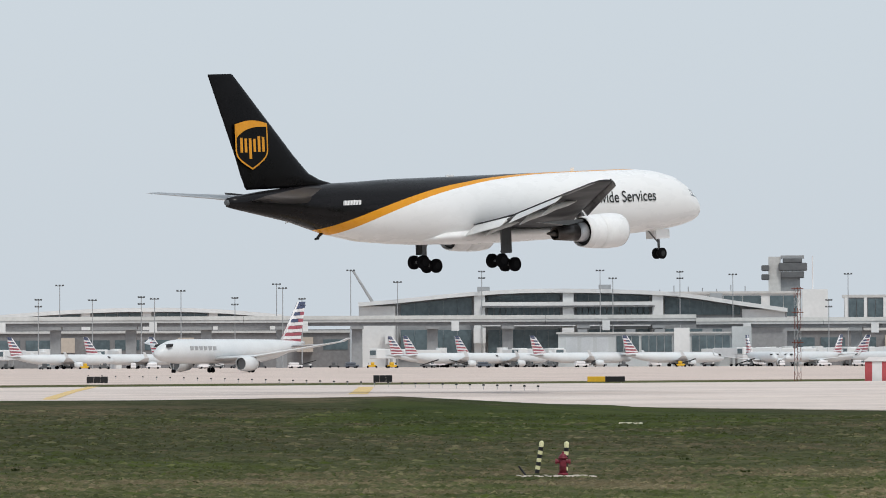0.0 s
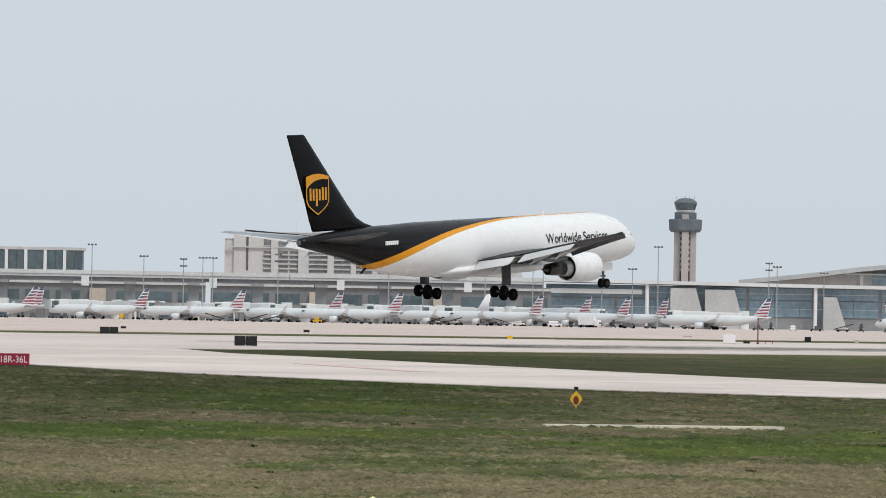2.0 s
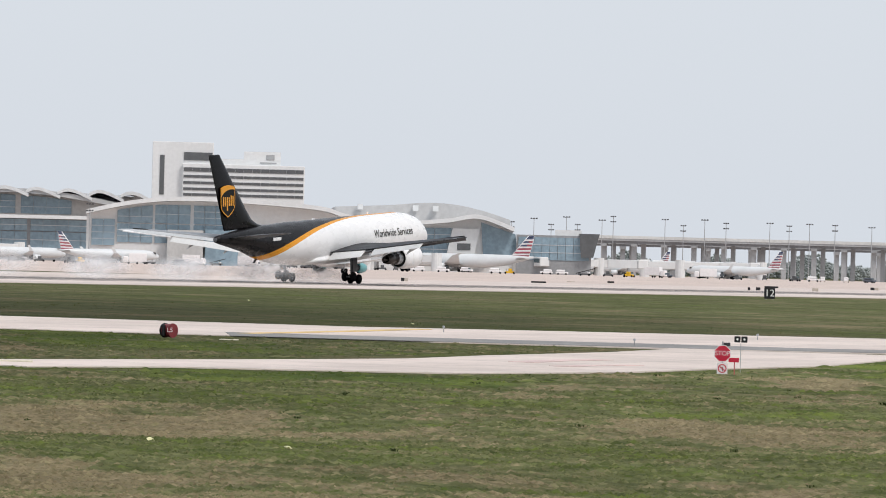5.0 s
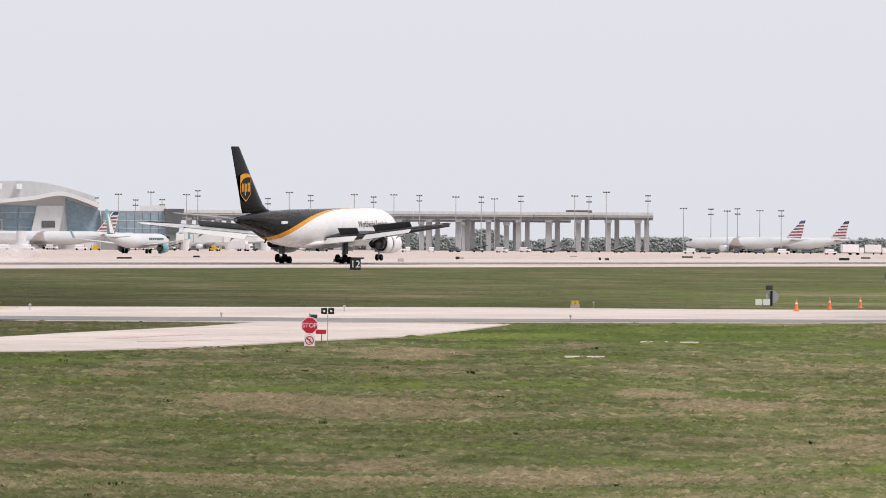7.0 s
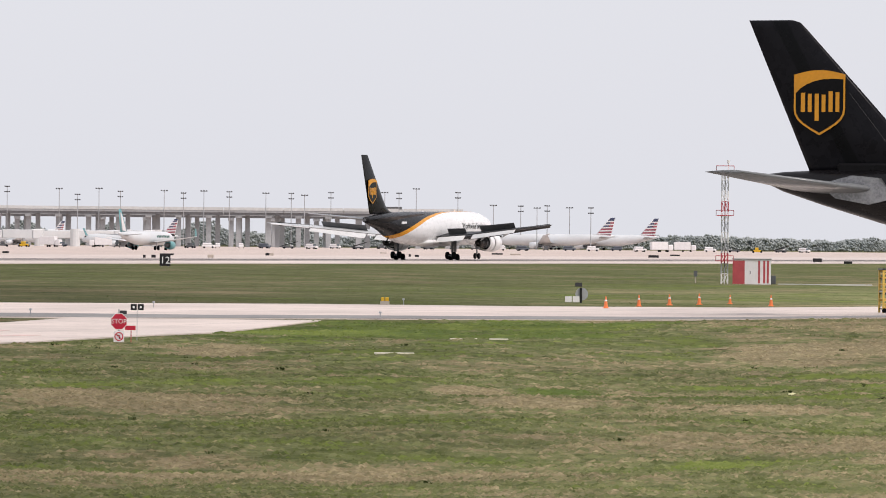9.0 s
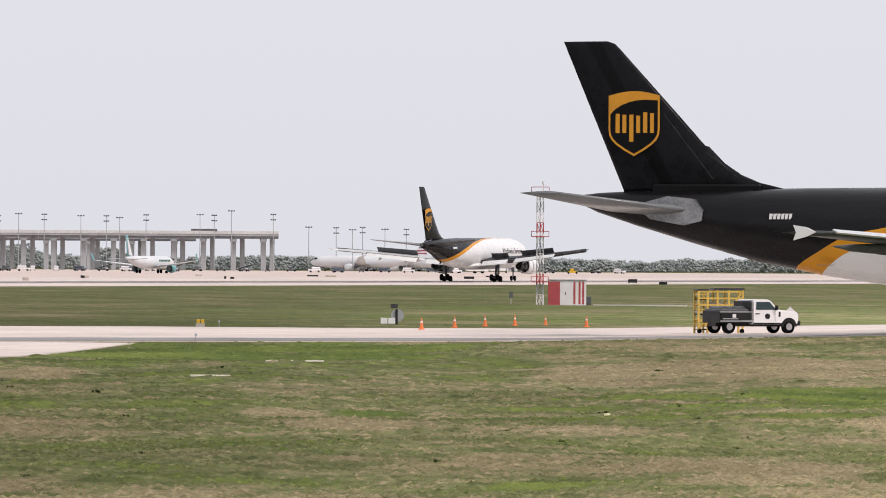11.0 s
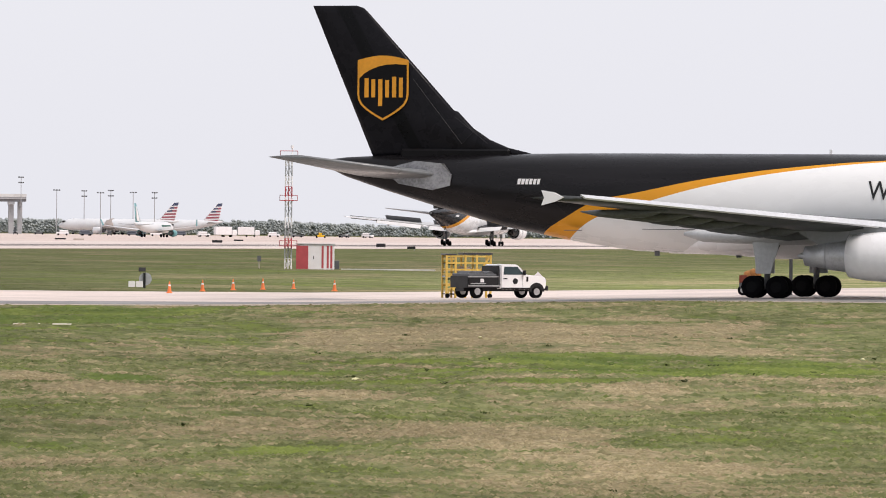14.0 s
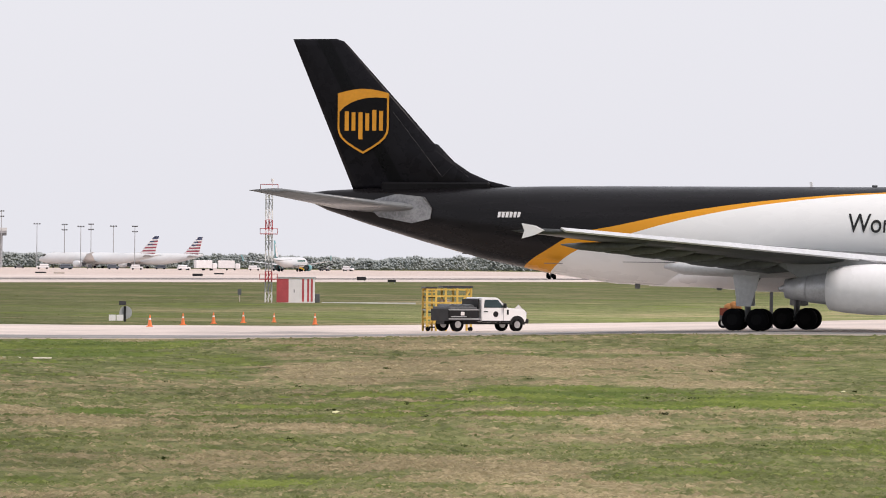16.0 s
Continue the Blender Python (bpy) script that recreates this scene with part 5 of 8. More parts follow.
def edge_light(x, y, h=0.42, top=None, group="taxiway edge lights"):
    t = thing("edge_light", "small airfield edge light on a thin stem", "light", facing(x, y), group)
    part("stem", tubes(((0, 0, -0.05), (0, 0, h * 0.8), 0.03, 0.03, 6)), M_STEEL, t)
    part("lamp", tubes(((0, 0, h * 0.75), (0, 0, h), 0.13 if top else 0.09, 0.1 if top else 0.06, 8)), top or M_GREY, t)


for i in range(34):
    q = math.tan(radians(43.85 - 0.134 * i))
    edge_light(96.1 * q / (q - 0.691), 96.1 / (q - 0.691), 0.55, M_BLACK, "dark lights along the runway exit")
for x, y in ((297, 156), (283, 137), (281, 183), (262, 166), (312, 143), (347.3, 141.5), (385, 116), (290, 119.5)):
    edge_light(x, y)
a = thing("floodlight", "small yellow twin light on the grass", "light", facing(347.3, 142.8))
for s in (-1, 1):
    part("head", boxes((s * 0.14 - 0.11, s * 0.14 + 0.11, -0.1, 0.1, 0.22, 0.46), bevel=0.02), M_YELLOW, a)
part("base", boxes((-0.3, 0.3, -0.12, 0.12, 0.0, 0.22)), M_TAN, a)


def bits():
    """Bare slabs and lids in the grass."""
    for x, y, w, d in ((224.5, 226.4, 1.3, 1.6), (255.7, 101.1, 1.3, 0.8), (255.4, 99.2, 0.9, 0.7), (228, 93.3, 1.7, 0.9), (261, 149.6, 1.0, 0.5)):
        t = thing("concrete_slab", "small pale concrete lid in the grass", "slab", facing(x, y, 0.0), "lids in the grass")
        part("slab", boxes((-w / 2, w / 2, -d / 2, d / 2, -0.1, 0.05), bevel=0.02), M_SLAB, t)
    for (ax, ay), (bx, by) in (((190.6, 143.9), (199.0, 137.8)), ((204.2, 129.9), (205.8, 127.3))):
        t = thing("concrete_strip", "long thin pale concrete strip in the grass", "strip", pose((ax + bx) / 2, (ay + by) / 2, ground_at((ax + bx) / 2, (ay + by) / 2), 0, 0, math.degrees(math.atan2(by - ay, bx - ax))))
        l = math.hypot(bx - ax, by - ay) / 2
        part("slab", boxes((-l, l, -0.25, 0.25, -0.25, 0.12), bevel=0.02), M_SLAB, t)


bits()


def scraps():
    """Pale scraps of paper and plastic lying in the grass."""
    r = random.Random(9)
    for x, y in [(133.9, 79.1), (130.9, 73.2), (321.8, 171.2), (408.5, 232.4), (187.0, 62.0), (243.7, 75.0), (224.3, 53.2), (186.5, 61.8), (115.9, 92.9)]:
        t = thing("litter", "pale crumpled scrap lying in the grass", "litter", facing(x, y, 0.0, r.uniform(-40, 40)), "scraps in the grass")
        bm = bmesh.new()
        bmesh.ops.create_icosphere(bm, subdivisions=1, radius=0.11)
        for v in bm.verts:
            k = r.uniform(0.5, 1.2)
            v.co = Vector((v.co.x * k * 1.3, v.co.y * k, v.co.z * k * 0.6 + 0.06))
        part("scrap", bm, M_PALE, t)


scraps()


def hut_far():
    t = thing("equipment_hut", "red and white chequered hut by the runway", "hut", facing(510, 472))
    part("body", boxes((-1.9, 1.9, 0, 3.0, -0.1, 2.4), bevel=0.04), M_LETTER, t)
    for q, w in ((-1.45, 0.42), (0.45, 0.3), (1.35, 0.42)):
        part("red_panel", boxes((q - w, q + w, -0.02, 0.0, 0.05, 2.35)), M_RED, t)
    bm = bmesh.new()
    prism(bm, [(-2.1, 2.4), (2.1, 2.4), (1.4, 2.9), (-1.4, 2.9)], -0.2, 3.2)
    part("roof", bm, M_LETTER, t)
    m = thing("antenna_mast", "tall red and white lattice mast by the runway hut", "mast", facing(502, 478))
    for i in range(9):
        bm = bmesh.new()
        z0, z1 = i * 1.25, i * 1.25 + 1.25
        for a in range(3):
            p = [(0.45 * math.cos(radians(90 + 120 * (a + q))), 0.45 * math.sin(radians(90 + 120 * (a + q)))) for q in (0, 1)]
            tube(bm, (*p[0], z0), (*p[0], z1), 0.035, 0.035, 5)
            tube(bm, (*p[0], z0), (*p[1], z1), 0.02, 0.02, 5)
        part("lattice", bm, M_DARKRED if i % 3 != 1 else M_STEEL, m)
    for z in (4.6, 8.2, 11.0):
        part("platform", boxes((-0.7, 0.7, -0.5, 0.5, z, z + 0.1)), M_DARKRED, m)


hut_far()


# ---- far side of the airfield: terminals, viaducts, towers ----
# blue tint raised to carry haze and reflected sky
M_BLUEGLASS = plain("hazed_blue_glass", (0.25, 0.345, 0.41), 0.12, 0, 0.2, 0.1)
M_MULLION = plain("pale_mullion", (0.50, 0.53, 0.55), 0.4, 0.3, 0.08, 0.3)
# lighter copy of the dark glass, with distance haze in its colour
M_FARGLASS = plain("hazed_far_glass", (0.10, 0.135, 0.15), 0.12, 0, 0.3, 0.08)
class Site:
    """A place at a bearing and distance; x(az) gives metres to the right of it, z(k) metres up from thousandths of the distance."""

    def __init__(self, az, d, turn=0.0):
        self.az, self.d, self.m = az, d, site(az, d, 0.0, turn)

    def x(self, az):
        return self.d * math.tan(radians(az - self.az))

    def z(self, px):
        return EYE + px * self.d / 10300.0


def building(name, label, s, category="building"):
    return thing(name, label, category, s.m)


def rect(parent, name, x0, x1, z0, z1, y0, y1, material, label="", bevel=0.0):
    return part(name, boxes((min(x0, x1), max(x0, x1), y0, y1, min(z0, z1), max(z0, z1)), bevel=bevel), material, parent, label)


def arch_roof(parent, pts, y0, y1, thick, material, label=""):
    """A curved roof slab over a line of x, z."""
    bm = bmesh.new()
    fine = []
    for i in range(len(pts) - 1):
        p0, p1, p2, p3 = pts[max(i - 1, 0)], pts[i], pts[i + 1], pts[min(i + 2, len(pts) - 1)]
        for k in range(6):
            t = k / 6
            fine.append(tuple(0.5 * (2 * b + (c - a) * t + (2 * a - 5 * b + 4 * c - d) * t * t + (3 * b - a - 3 * c + d) * t ** 3) for a, b, c, d in zip(p0, p1, p2, p3)))
    fine.append(pts[-1])
    loft(bm, [[(x, y0, z), (x, y1, z), (x, y1, z - thick), (x, y0, z - thick)] for x, z in fine])
    part("roof", bm, material, parent, label, None, False)
    return fine


def under(pts, x):
    return float(np.interp(x, [p[0] for p in pts], [p[1] for p in pts]))


def glazing(parent, x0, x1, z0, top, y, n, material=None, gap=0.35):
    """A row of panes under a roof line, each with real edges; top(x) gives the height."""
    for i in range(n):
        a, b = x0 + (x1 - x0) * i / n + gap / 2, x0 + (x1 - x0) * (i + 1) / n - gap / 2
        bm = bmesh.new()
        prism(bm, [(a, z0), (b, z0), (b, top(b)), (a, top(a))], y, y - 0.25)
        part("pane", bm, material or M_FARGLASS, parent)
    if material is M_BLUEGLASS:
        low = min(top(x0), top(x1))
        rows = max(2, int((low - z0) / 2.6))
        for k in range(1, rows):
            z = z0 + (low - z0) * k / rows
            part("transom", boxes((x0, x1, y - 0.42, y - 0.25, z - 0.16, z + 0.16)), M_MULLION, parent)


def pier(a0, a1):
    """A low white boarding pier with blue-grey glass that stands before the terminal."""
    s = Site((a0 + a1) / 2, 2262)
    t = building("boarding_pier", "low white boarding pier with dark glass before the terminal", s)
    X, Z = s.x, s.z
    u = lambda q: X(a0 + (a1 - a0) * q)
    rect(t, "wall", u(0), u(1), 0, Z(46), 0, 14, M_PIERWALL)
    rect(t, "tower", u(0.9), u(1), 0, Z(58), -1.5, 12, M_PIERWALL)
    rect(t, "end_block", u(0.6), u(0.68), 0, Z(56), -1.2, 12, M_WALLW)
    rect(t, "roof_edge", u(-0.01), u(0.9), Z(46), Z(49), -1.0, 14.5, M_CONC)
    for k, (p, q) in enumerate(((0.30, 0.42), (0.43, 0.59), (0.69, 0.89))):
        glazing(t, u(p), u(q), Z(14), lambda x: Z(42), -0.1, 3 + k, None, 0.3)
    for q in (0.04, 0.12, 0.2):
        rect(t, "panel", u(q), u(q + 0.06), Z(12), Z(40), -0.12, 0.0, M_SILVERWALL)
    for q in (0.1, 0.35, 0.5, 0.75):
        rect(t, "roof_unit", u(q), u(q + 0.05), Z(49), Z(54), 3, 7, M_CONC2)


M_PIERWALL = plain("pier_cladding", (0.50, 0.53, 0.54), 0.5, 0.1, 0.08, 0.3)
M_SILVERWALL = plain("silver_panel", (0.55, 0.58, 0.60), 0.4, 0.2, 0.08, 0.3)


# terminal with the long arched roof
def terminal_b():
    s = Site(44.2, 2340)
    t = building("terminal_building", "long airport terminal with an arched roof and dark glass", s)
    X, Z = s.x, s.z
    roof = [(X(42.09), Z(103)), (X(42.45), Z(108)), (X(43.23), Z(121)), (X(44.0), Z(126)), (X(45.1), Z(120)), (X(45.84), Z(102)), (X(46.3), Z(90))]
    fine = arch_roof(t, roof, -6, 60, 1.6, M_WALLW, "pale curved roof")
    top = lambda x: under(fine, x) - 2.2
    bm = bmesh.new()
    loft(bm, [[(x, 0.3, 0), (x, 50, 0), (x, 50, z - 1.7), (x, 0.3, z - 1.7)] for x, z in fine])
    part("wall", bm, M_CONC2, t)
    rect(t, "end_wall", X(42.09), X(42.45), 0, Z(96), -2.5, 0.2, M_WALLW)
    rect(t, "end_wall", X(45.86), X(46.28), Z(62), Z(88), -2.5, 0.2, M_WALLW)
    for az in (43.28, 44.15, 45.03):
        rect(t, "pylon", X(az) - 2.2, X(az) + 2.2, 0, top(X(az)) + 1.6, -4.5, 0.1, M_WALLW, "", 0.1)
        rect(t, "block", X(az) - 2.4, X(az) + 2.4, Z(30), Z(57), -9, -4.6, M_WALLW)
    rect(t, "block", X(42.4) - 2.0, X(42.4) + 2.0, Z(30), Z(57), -9, -4.6, M_WALLW)
    for a, b, n in ((42.5, 43.2, 5), (43.36, 44.07, 6), (44.23, 44.95, 6), (45.1, 45.84, 6)):
        middle = a > 43 and b < 45
        glazing(t, X(a), X(b), Z(104 if middle else 79), top, -0.3, n, None, 0.08)
        if middle:
            glazing(t, X(a), X(b), Z(78), lambda x: Z(93), -0.3, n * 2, None, 0.3)
        glazing(t, X(a), X(b), Z(8), lambda x: Z(54), -1.5, n, None, 0.14)
    rect(t, "canopy", X(43.3), X(45.0), Z(60), Z(63), -8, -1.8, M_WALLW)
    rect(t, "ledge", X(43.3), X(45.0), Z(96), Z(102.5), -7, -4.6, M_WALLW)
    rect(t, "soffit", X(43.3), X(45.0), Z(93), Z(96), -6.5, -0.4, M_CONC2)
    pier(44.05, 45.95)
    for k, az in enumerate((43.3, 44.5, 45.6)):
        rect(t, "roof_unit", X(az) - 2, X(az) + 3, top(X(az)) + 2, top(X(az)) + 4.2, 10, 14, M_CONC2)


def terminal_west():
    s = Site(40.3, 2650)
    t = building("terminal_building", "distant terminal hall with a low arched roof", s)
    X, Z = s.x, s.z
    roof = [(X(38.2), Z(78)), (X(39.2), Z(91)), (X(40.0), Z(95)), (X(40.7), Z(92)), (X(41.35), Z(82))]
    fine = arch_roof(t, roof, -4, 60, 1.8, M_WALLW, "pale curved roof")
    bm = bmesh.new()
    loft(bm, [[(x, 0.3, 0), (x, 50, 0), (x, 50, z - 1.9), (x, 0.3, z - 1.9)] for x, z in fine])
    part("wall", bm, M_CONC2, t)
    top = lambda x: under(fine, x) - 2.3
    for a, b in ((38.7, 39.35), (39.48, 39.95), (40.08, 40.6), (40.7, 41.2)):
        glazing(t, X(a), X(b), Z(76), top, -0.2, 4)
        rect(t, "pylon", X(b) + 0.6, X(b) + 4.6, 0, top(X(b)) + 2, -2, 0.1, M_WALLW)


M_VIA = plain("grey_viaduct_concrete", (0.40, 0.41, 0.42), 0.85, 0, 0.12, 0.12)


M_PARAPET = plain("parapet_concrete", (0.60, 0.605, 0.59), 0.8, 0, 0.1, 0.12)
# dark tone stands for the shadow band below the deck
M_GIRDER = plain("girder_shade_concrete", (0.22, 0.225, 0.235), 0.85, 0, 0.15, 0.12)


def viaduct(name, label, az0, az1, d, top, thick, col, pair, rail=True, mat=None, step=1.45):
    """An elevated roadway made of straight spans on column bents."""
    s = Site((az0 + az1) / 2, d)
    t = building(name, label, s, "viaduct")
    mat = mat or M_DECK
    n = max(2, round((az1 - az0) / step))
    zt = EYE + top * d / 10300
    th = thick * d / 10300
    L0, L1 = s.x(az0), s.x(az1)
    for i in range(n):
        a, b = L0 + (L1 - L0) * i / n, L0 + (L1 - L0) * (i + 1) / n
        rect(t, "deck_span", a, b - 0.12, zt - th * 0.55, zt, -7, 7, mat)
        rect(t, "parapet", a, b - 0.12, zt - 0.5, zt + 1.0, -7.3, -7.0, M_PARAPET)
        for y in (-5.6, -2.0, 2.0, 5.6):
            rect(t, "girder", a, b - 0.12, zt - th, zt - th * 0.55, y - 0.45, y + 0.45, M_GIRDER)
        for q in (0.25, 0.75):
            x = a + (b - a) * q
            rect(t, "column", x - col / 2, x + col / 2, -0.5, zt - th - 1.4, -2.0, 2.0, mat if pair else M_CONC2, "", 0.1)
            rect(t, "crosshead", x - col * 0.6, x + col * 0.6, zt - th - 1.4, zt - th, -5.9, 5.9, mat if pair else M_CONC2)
            if pair:
                rect(t, "column", x + col * 1.3, x + col * 2.2, -0.5, zt - th, 3, 5.5, mat)
        if rail:
            x = a + (b - a) * 0.4
            rect(t, "road_sign", x - 1.5, x + 1.5, zt - th - 2.2, zt - th * 0.4, -7.6, -7.4, M_WALLW, "small pale sign hung on the deck")
    return t


# wall darkened in its colour for the shade behind the raised road
M_SHADEWALL = plain("concourse_shade", (0.21, 0.21, 0.215), 0.85, 0, 0.15, 0.12)


def lower_concourse():
    """The long low building behind the roadway."""
    for a0, a1, d in ((38.2, 42.0, 2420), (46.3, 49.6, 2420), (49.65, 53.0, 2420)):
        s = Site((a0 + a1) / 2, d)
        t = building("concourse_building", "low grey concourse behind the raised road, with dark windows", s)
        X, Z = s.x, s.z
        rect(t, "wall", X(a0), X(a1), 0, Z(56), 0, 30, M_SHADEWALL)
        rect(t, "roof_edge", X(a0), X(a1), Z(50), Z(54), -1.2, 0, M_CONC)
        n = round((a1 - a0) / 0.3)
        for i in range(n):
            a = a0 + (a1 - a0) * i / n
            if i % 4 == 3:
                rect(t, "bay", X(a + 0.06), X(a + 0.22), Z(16), Z(42), -5, -0.05, M_TAN)
            else:
                rect(t, "window", X(a + 0.03), X(a + 0.27), Z(20), Z(38), -0.3, 0.0, M_FARGLASS)


def back_blocks():
    s = Site(46.0, 2750)
    t = building("office_block", "flat block with dark panels and a tan end tower", s)
    X, Z = s.x, s.z
    rect(t, "wall", X(45.1), X(46.44), 0, Z(116), 0, 30, M_WALLW)
    rect(t, "roof_edge", X(45.05), X(46.44), Z(116), Z(120), -1, 31, M_CONC)
    for a, b in ((45.3, 46.05), (46.13, 46.4)):
        glazing(t, X(a), X(b), Z(76), lambda x: Z(112), -0.1, 4 if b < 46.1 else 2)
    rect(t, "end_tower", X(46.45), X(46.7), 0, Z(123), -2, 24, M_WALLW, "pale concrete end tower")
    for i in range(7):
        a = 45.05 + i * 0.14
        part("roof_pole", tubes(((X(a), 5, Z(119)), (X(a), 5, Z(124 + (i * 7) % 9)), 0.25, 0.25, 5)), M_STEEL, t)
    # old ramp tower on top
    s2 = Site(46.29, 2760)
    o = thing("ramp_tower", "squat dark concrete ramp control tower above the terminal", "tower", s2.m)
    X, Z = s2.x, s2.z
    rect(o, "shaft", X(46.12), X(46.24), 0, Z(181), 0, 9, M_CONC, "pale lift shaft")
    rect(o, "stem", X(46.24), X(46.43), 0, Z(150), 1, 10, M_CONC2)
    for a, b, z0, z1 in ((46.05, 46.13, 140, 150), (46.05, 46.13, 156, 166), (46.22, 46.5, 156, 170), (46.24, 46.47, 143, 155), (46.26, 46.45, 170, 178)):
        rect(o, "ledge", X(a), X(b), Z(z0), Z(z1), -2.5, 11, M_DARKGREY, "", 0.4)
    rect(o, "cab", X(46.24), X(46.47), Z(178), Z(183), -1, 9, M_CONC2)
    part("aerial", tubes(((X(46.553), 3, 0), (X(46.553), 3, Z(182)), 0.5, 0.35, 6)), M_LETTER, o)
    # glass hall beyond
    s3 = Site(47.63, 2600)
    g = building("glass_building", "long dark glass building with pale upright fins", s3)
    X, Z = s3.x, s3.z
    rect(g, "wall", X(46.86), X(48.4), 0, Z(110), 0, 30, M_CONC2)
    rect(g, "roof_edge", X(46.84), X(48.42), Z(108), Z(113), -0.6, 30.4, M_CONC)
    for i in range(8):
        a = 46.88 + i * 0.19
        glazing(g, X(a + 0.02), X(a + 0.18), Z(72), lambda x: Z(106), -0.15, 2, None, 0.25)
        rect(g, "fin", X(a) - 0.7, X(a) + 0.7, Z(68), Z(108), -1.0, 0.0, M_WALLW)


M_HOTEL = plain("hotel_concrete", (0.56, 0.535, 0.52), 0.85, 0, 0.08, 0.1)
# window grey lightened to hold the haze over dark glass
M_HOTELGLASS = plain("hazed_hotel_glass", (0.20, 0.20, 0.205), 0.3, 0, 0.25, 0.3)
M_PIER = plain("tower_concrete", (0.43, 0.395, 0.385), 0.85, 0, 0.1, 0.15)
M_TOWER = plain("tower_cladding", (0.13, 0.15, 0.17), 0.5, 0, 0.2, 0.2)


def airport_hotel():
    s = Site(50.7, 3100)
    t = building("hotel_building", "wide tan hotel block with rows of small windows", s)
    X, Z = s.x, s.z
    A = lambda c: X(49.78 + (c - 62) / 528.6)
    for c0, c1, h, y0 in ((62, 112, 133, 1.5), (110, 516, 145, 0), (514, 722, 146.5, 0.4), (720, 1056, 138.5, 0)):
        rect(t, "wing", A(c0), A(c1), 0, Z(h), y0, 24, M_HOTEL)
        rect(t, "parapet", A(c0 - 1), A(c1 + 1), Z(h), Z(h + 1.6), y0 - 0.4, 24, M_CONC)
    rect(t, "stair_head", A(940), A(1002), Z(138), Z(142), 4, 18, M_HOTEL)
    rect(t, "cornice", A(60), A(1056), Z(118.5), Z(120.5), -1.3, 0, M_CONC)
    rect(t, "slot", A(174), A(186), Z(78), Z(141), -0.12, 0.2, M_DARKGREY)
    rect(t, "pier", A(446), A(500), Z(0), Z(144), -1.6, 0, M_CONC)
    for c0, c1 in ((304, 340), (598, 632), (719, 747), (831, 859), (931, 954), (1041, 1055)):
        rect(t, "pier", A(c0), A(c1), Z(0), Z(137), -1.1, 0, M_HOTEL)
    for c0, c1 in ((265, 303), (342, 392), (401, 444), (503, 546), (550, 597), (634, 675), (681, 718), (748, 788), (792, 830), (861, 895), (899, 930), (955, 1005), (1011, 1040)):
        rect(t, "window", A(c0), A(c1), Z(123), Z(138 if c0 < 720 else 133), -0.15, 0.2, M_HOTELGLASS)
        rect(t, "sill", A(c0 - 2), A(c1 + 2), Z(122), Z(123), -0.5, 0, M_CONC)
        for r in range(6):
            z = 113 - r * 8.2
            rect(t, "window", A(c0), A(c1), Z(z - 4.8), Z(z), -0.12, 0.2, M_HOTELGLASS)
            rect(t, "balcony_front", A(c0 - 3), A(c1 + 3), Z(z - 7.2), Z(z - 5.0), -0.8, 0, M_CONC)
    m = thing("radio_mast", "thin tall lattice radio mast behind the hotel", "mast", site(50.5, 3300))
    bm = bmesh.new()
    zt = EYE + 300 * 3300 / 10300
    for k in range(24):
        z0, z1 = zt * k / 24, zt * (k + 1) / 24
        for q in (-0.9, 0.9):
            tube(bm, (q, 0, z0), (q, 0, z1), 0.12, 0.12, 4)
        tube(bm, (-0.9, 0, z0), (0.9, 0, z1), 0.09, 0.09, 4)
    part("lattice", bm, M_LETTER, m)
    tagged(m.children[0], kind="stuff")


def dome_hall():
    s = Site(52.27, 2620)
    t = building("domed_hall", "glazed hall under a half-round pale roof", s)
    X, Z = s.x, s.z
    R, c = X(52.72) - X(51.83), X(52.275)
    arc = [(c + R / 2 * math.cos(math.pi * i / 16), Z(73) + (Z(106) - Z(73)) * math.sin(math.pi * i / 16)) for i in range(17)]
    bm = bmesh.new()
    loft(bm, [[(x, y, z) for x, z in arc] for y in (-2, 40)], True, True)
    part("vault", bm, M_CONC, t, "pale ribbed vault", None, False)
    for i in range(9):
        a, b = c - R * 0.36 + R * 0.08 * i, c - R * 0.36 + R * 0.08 * (i + 1) - 0.5
        h = lambda x: Z(73) + (Z(102) - Z(73)) * math.sqrt(max(0.02, 1 - ((x - c) / (R * 0.46)) ** 2))
        bm = bmesh.new()
        prism(bm, [(a, Z(75)), (b, Z(75)), (b, h(b)), (a, h(a))], -2.1, -2.4)
        part("pane", bm, M_FARGLASS if i < 6 else M_TAN, t)
    rect(t, "base", X(51.7), X(52.85), 0, Z(73), -1, 40, M_CONC2)


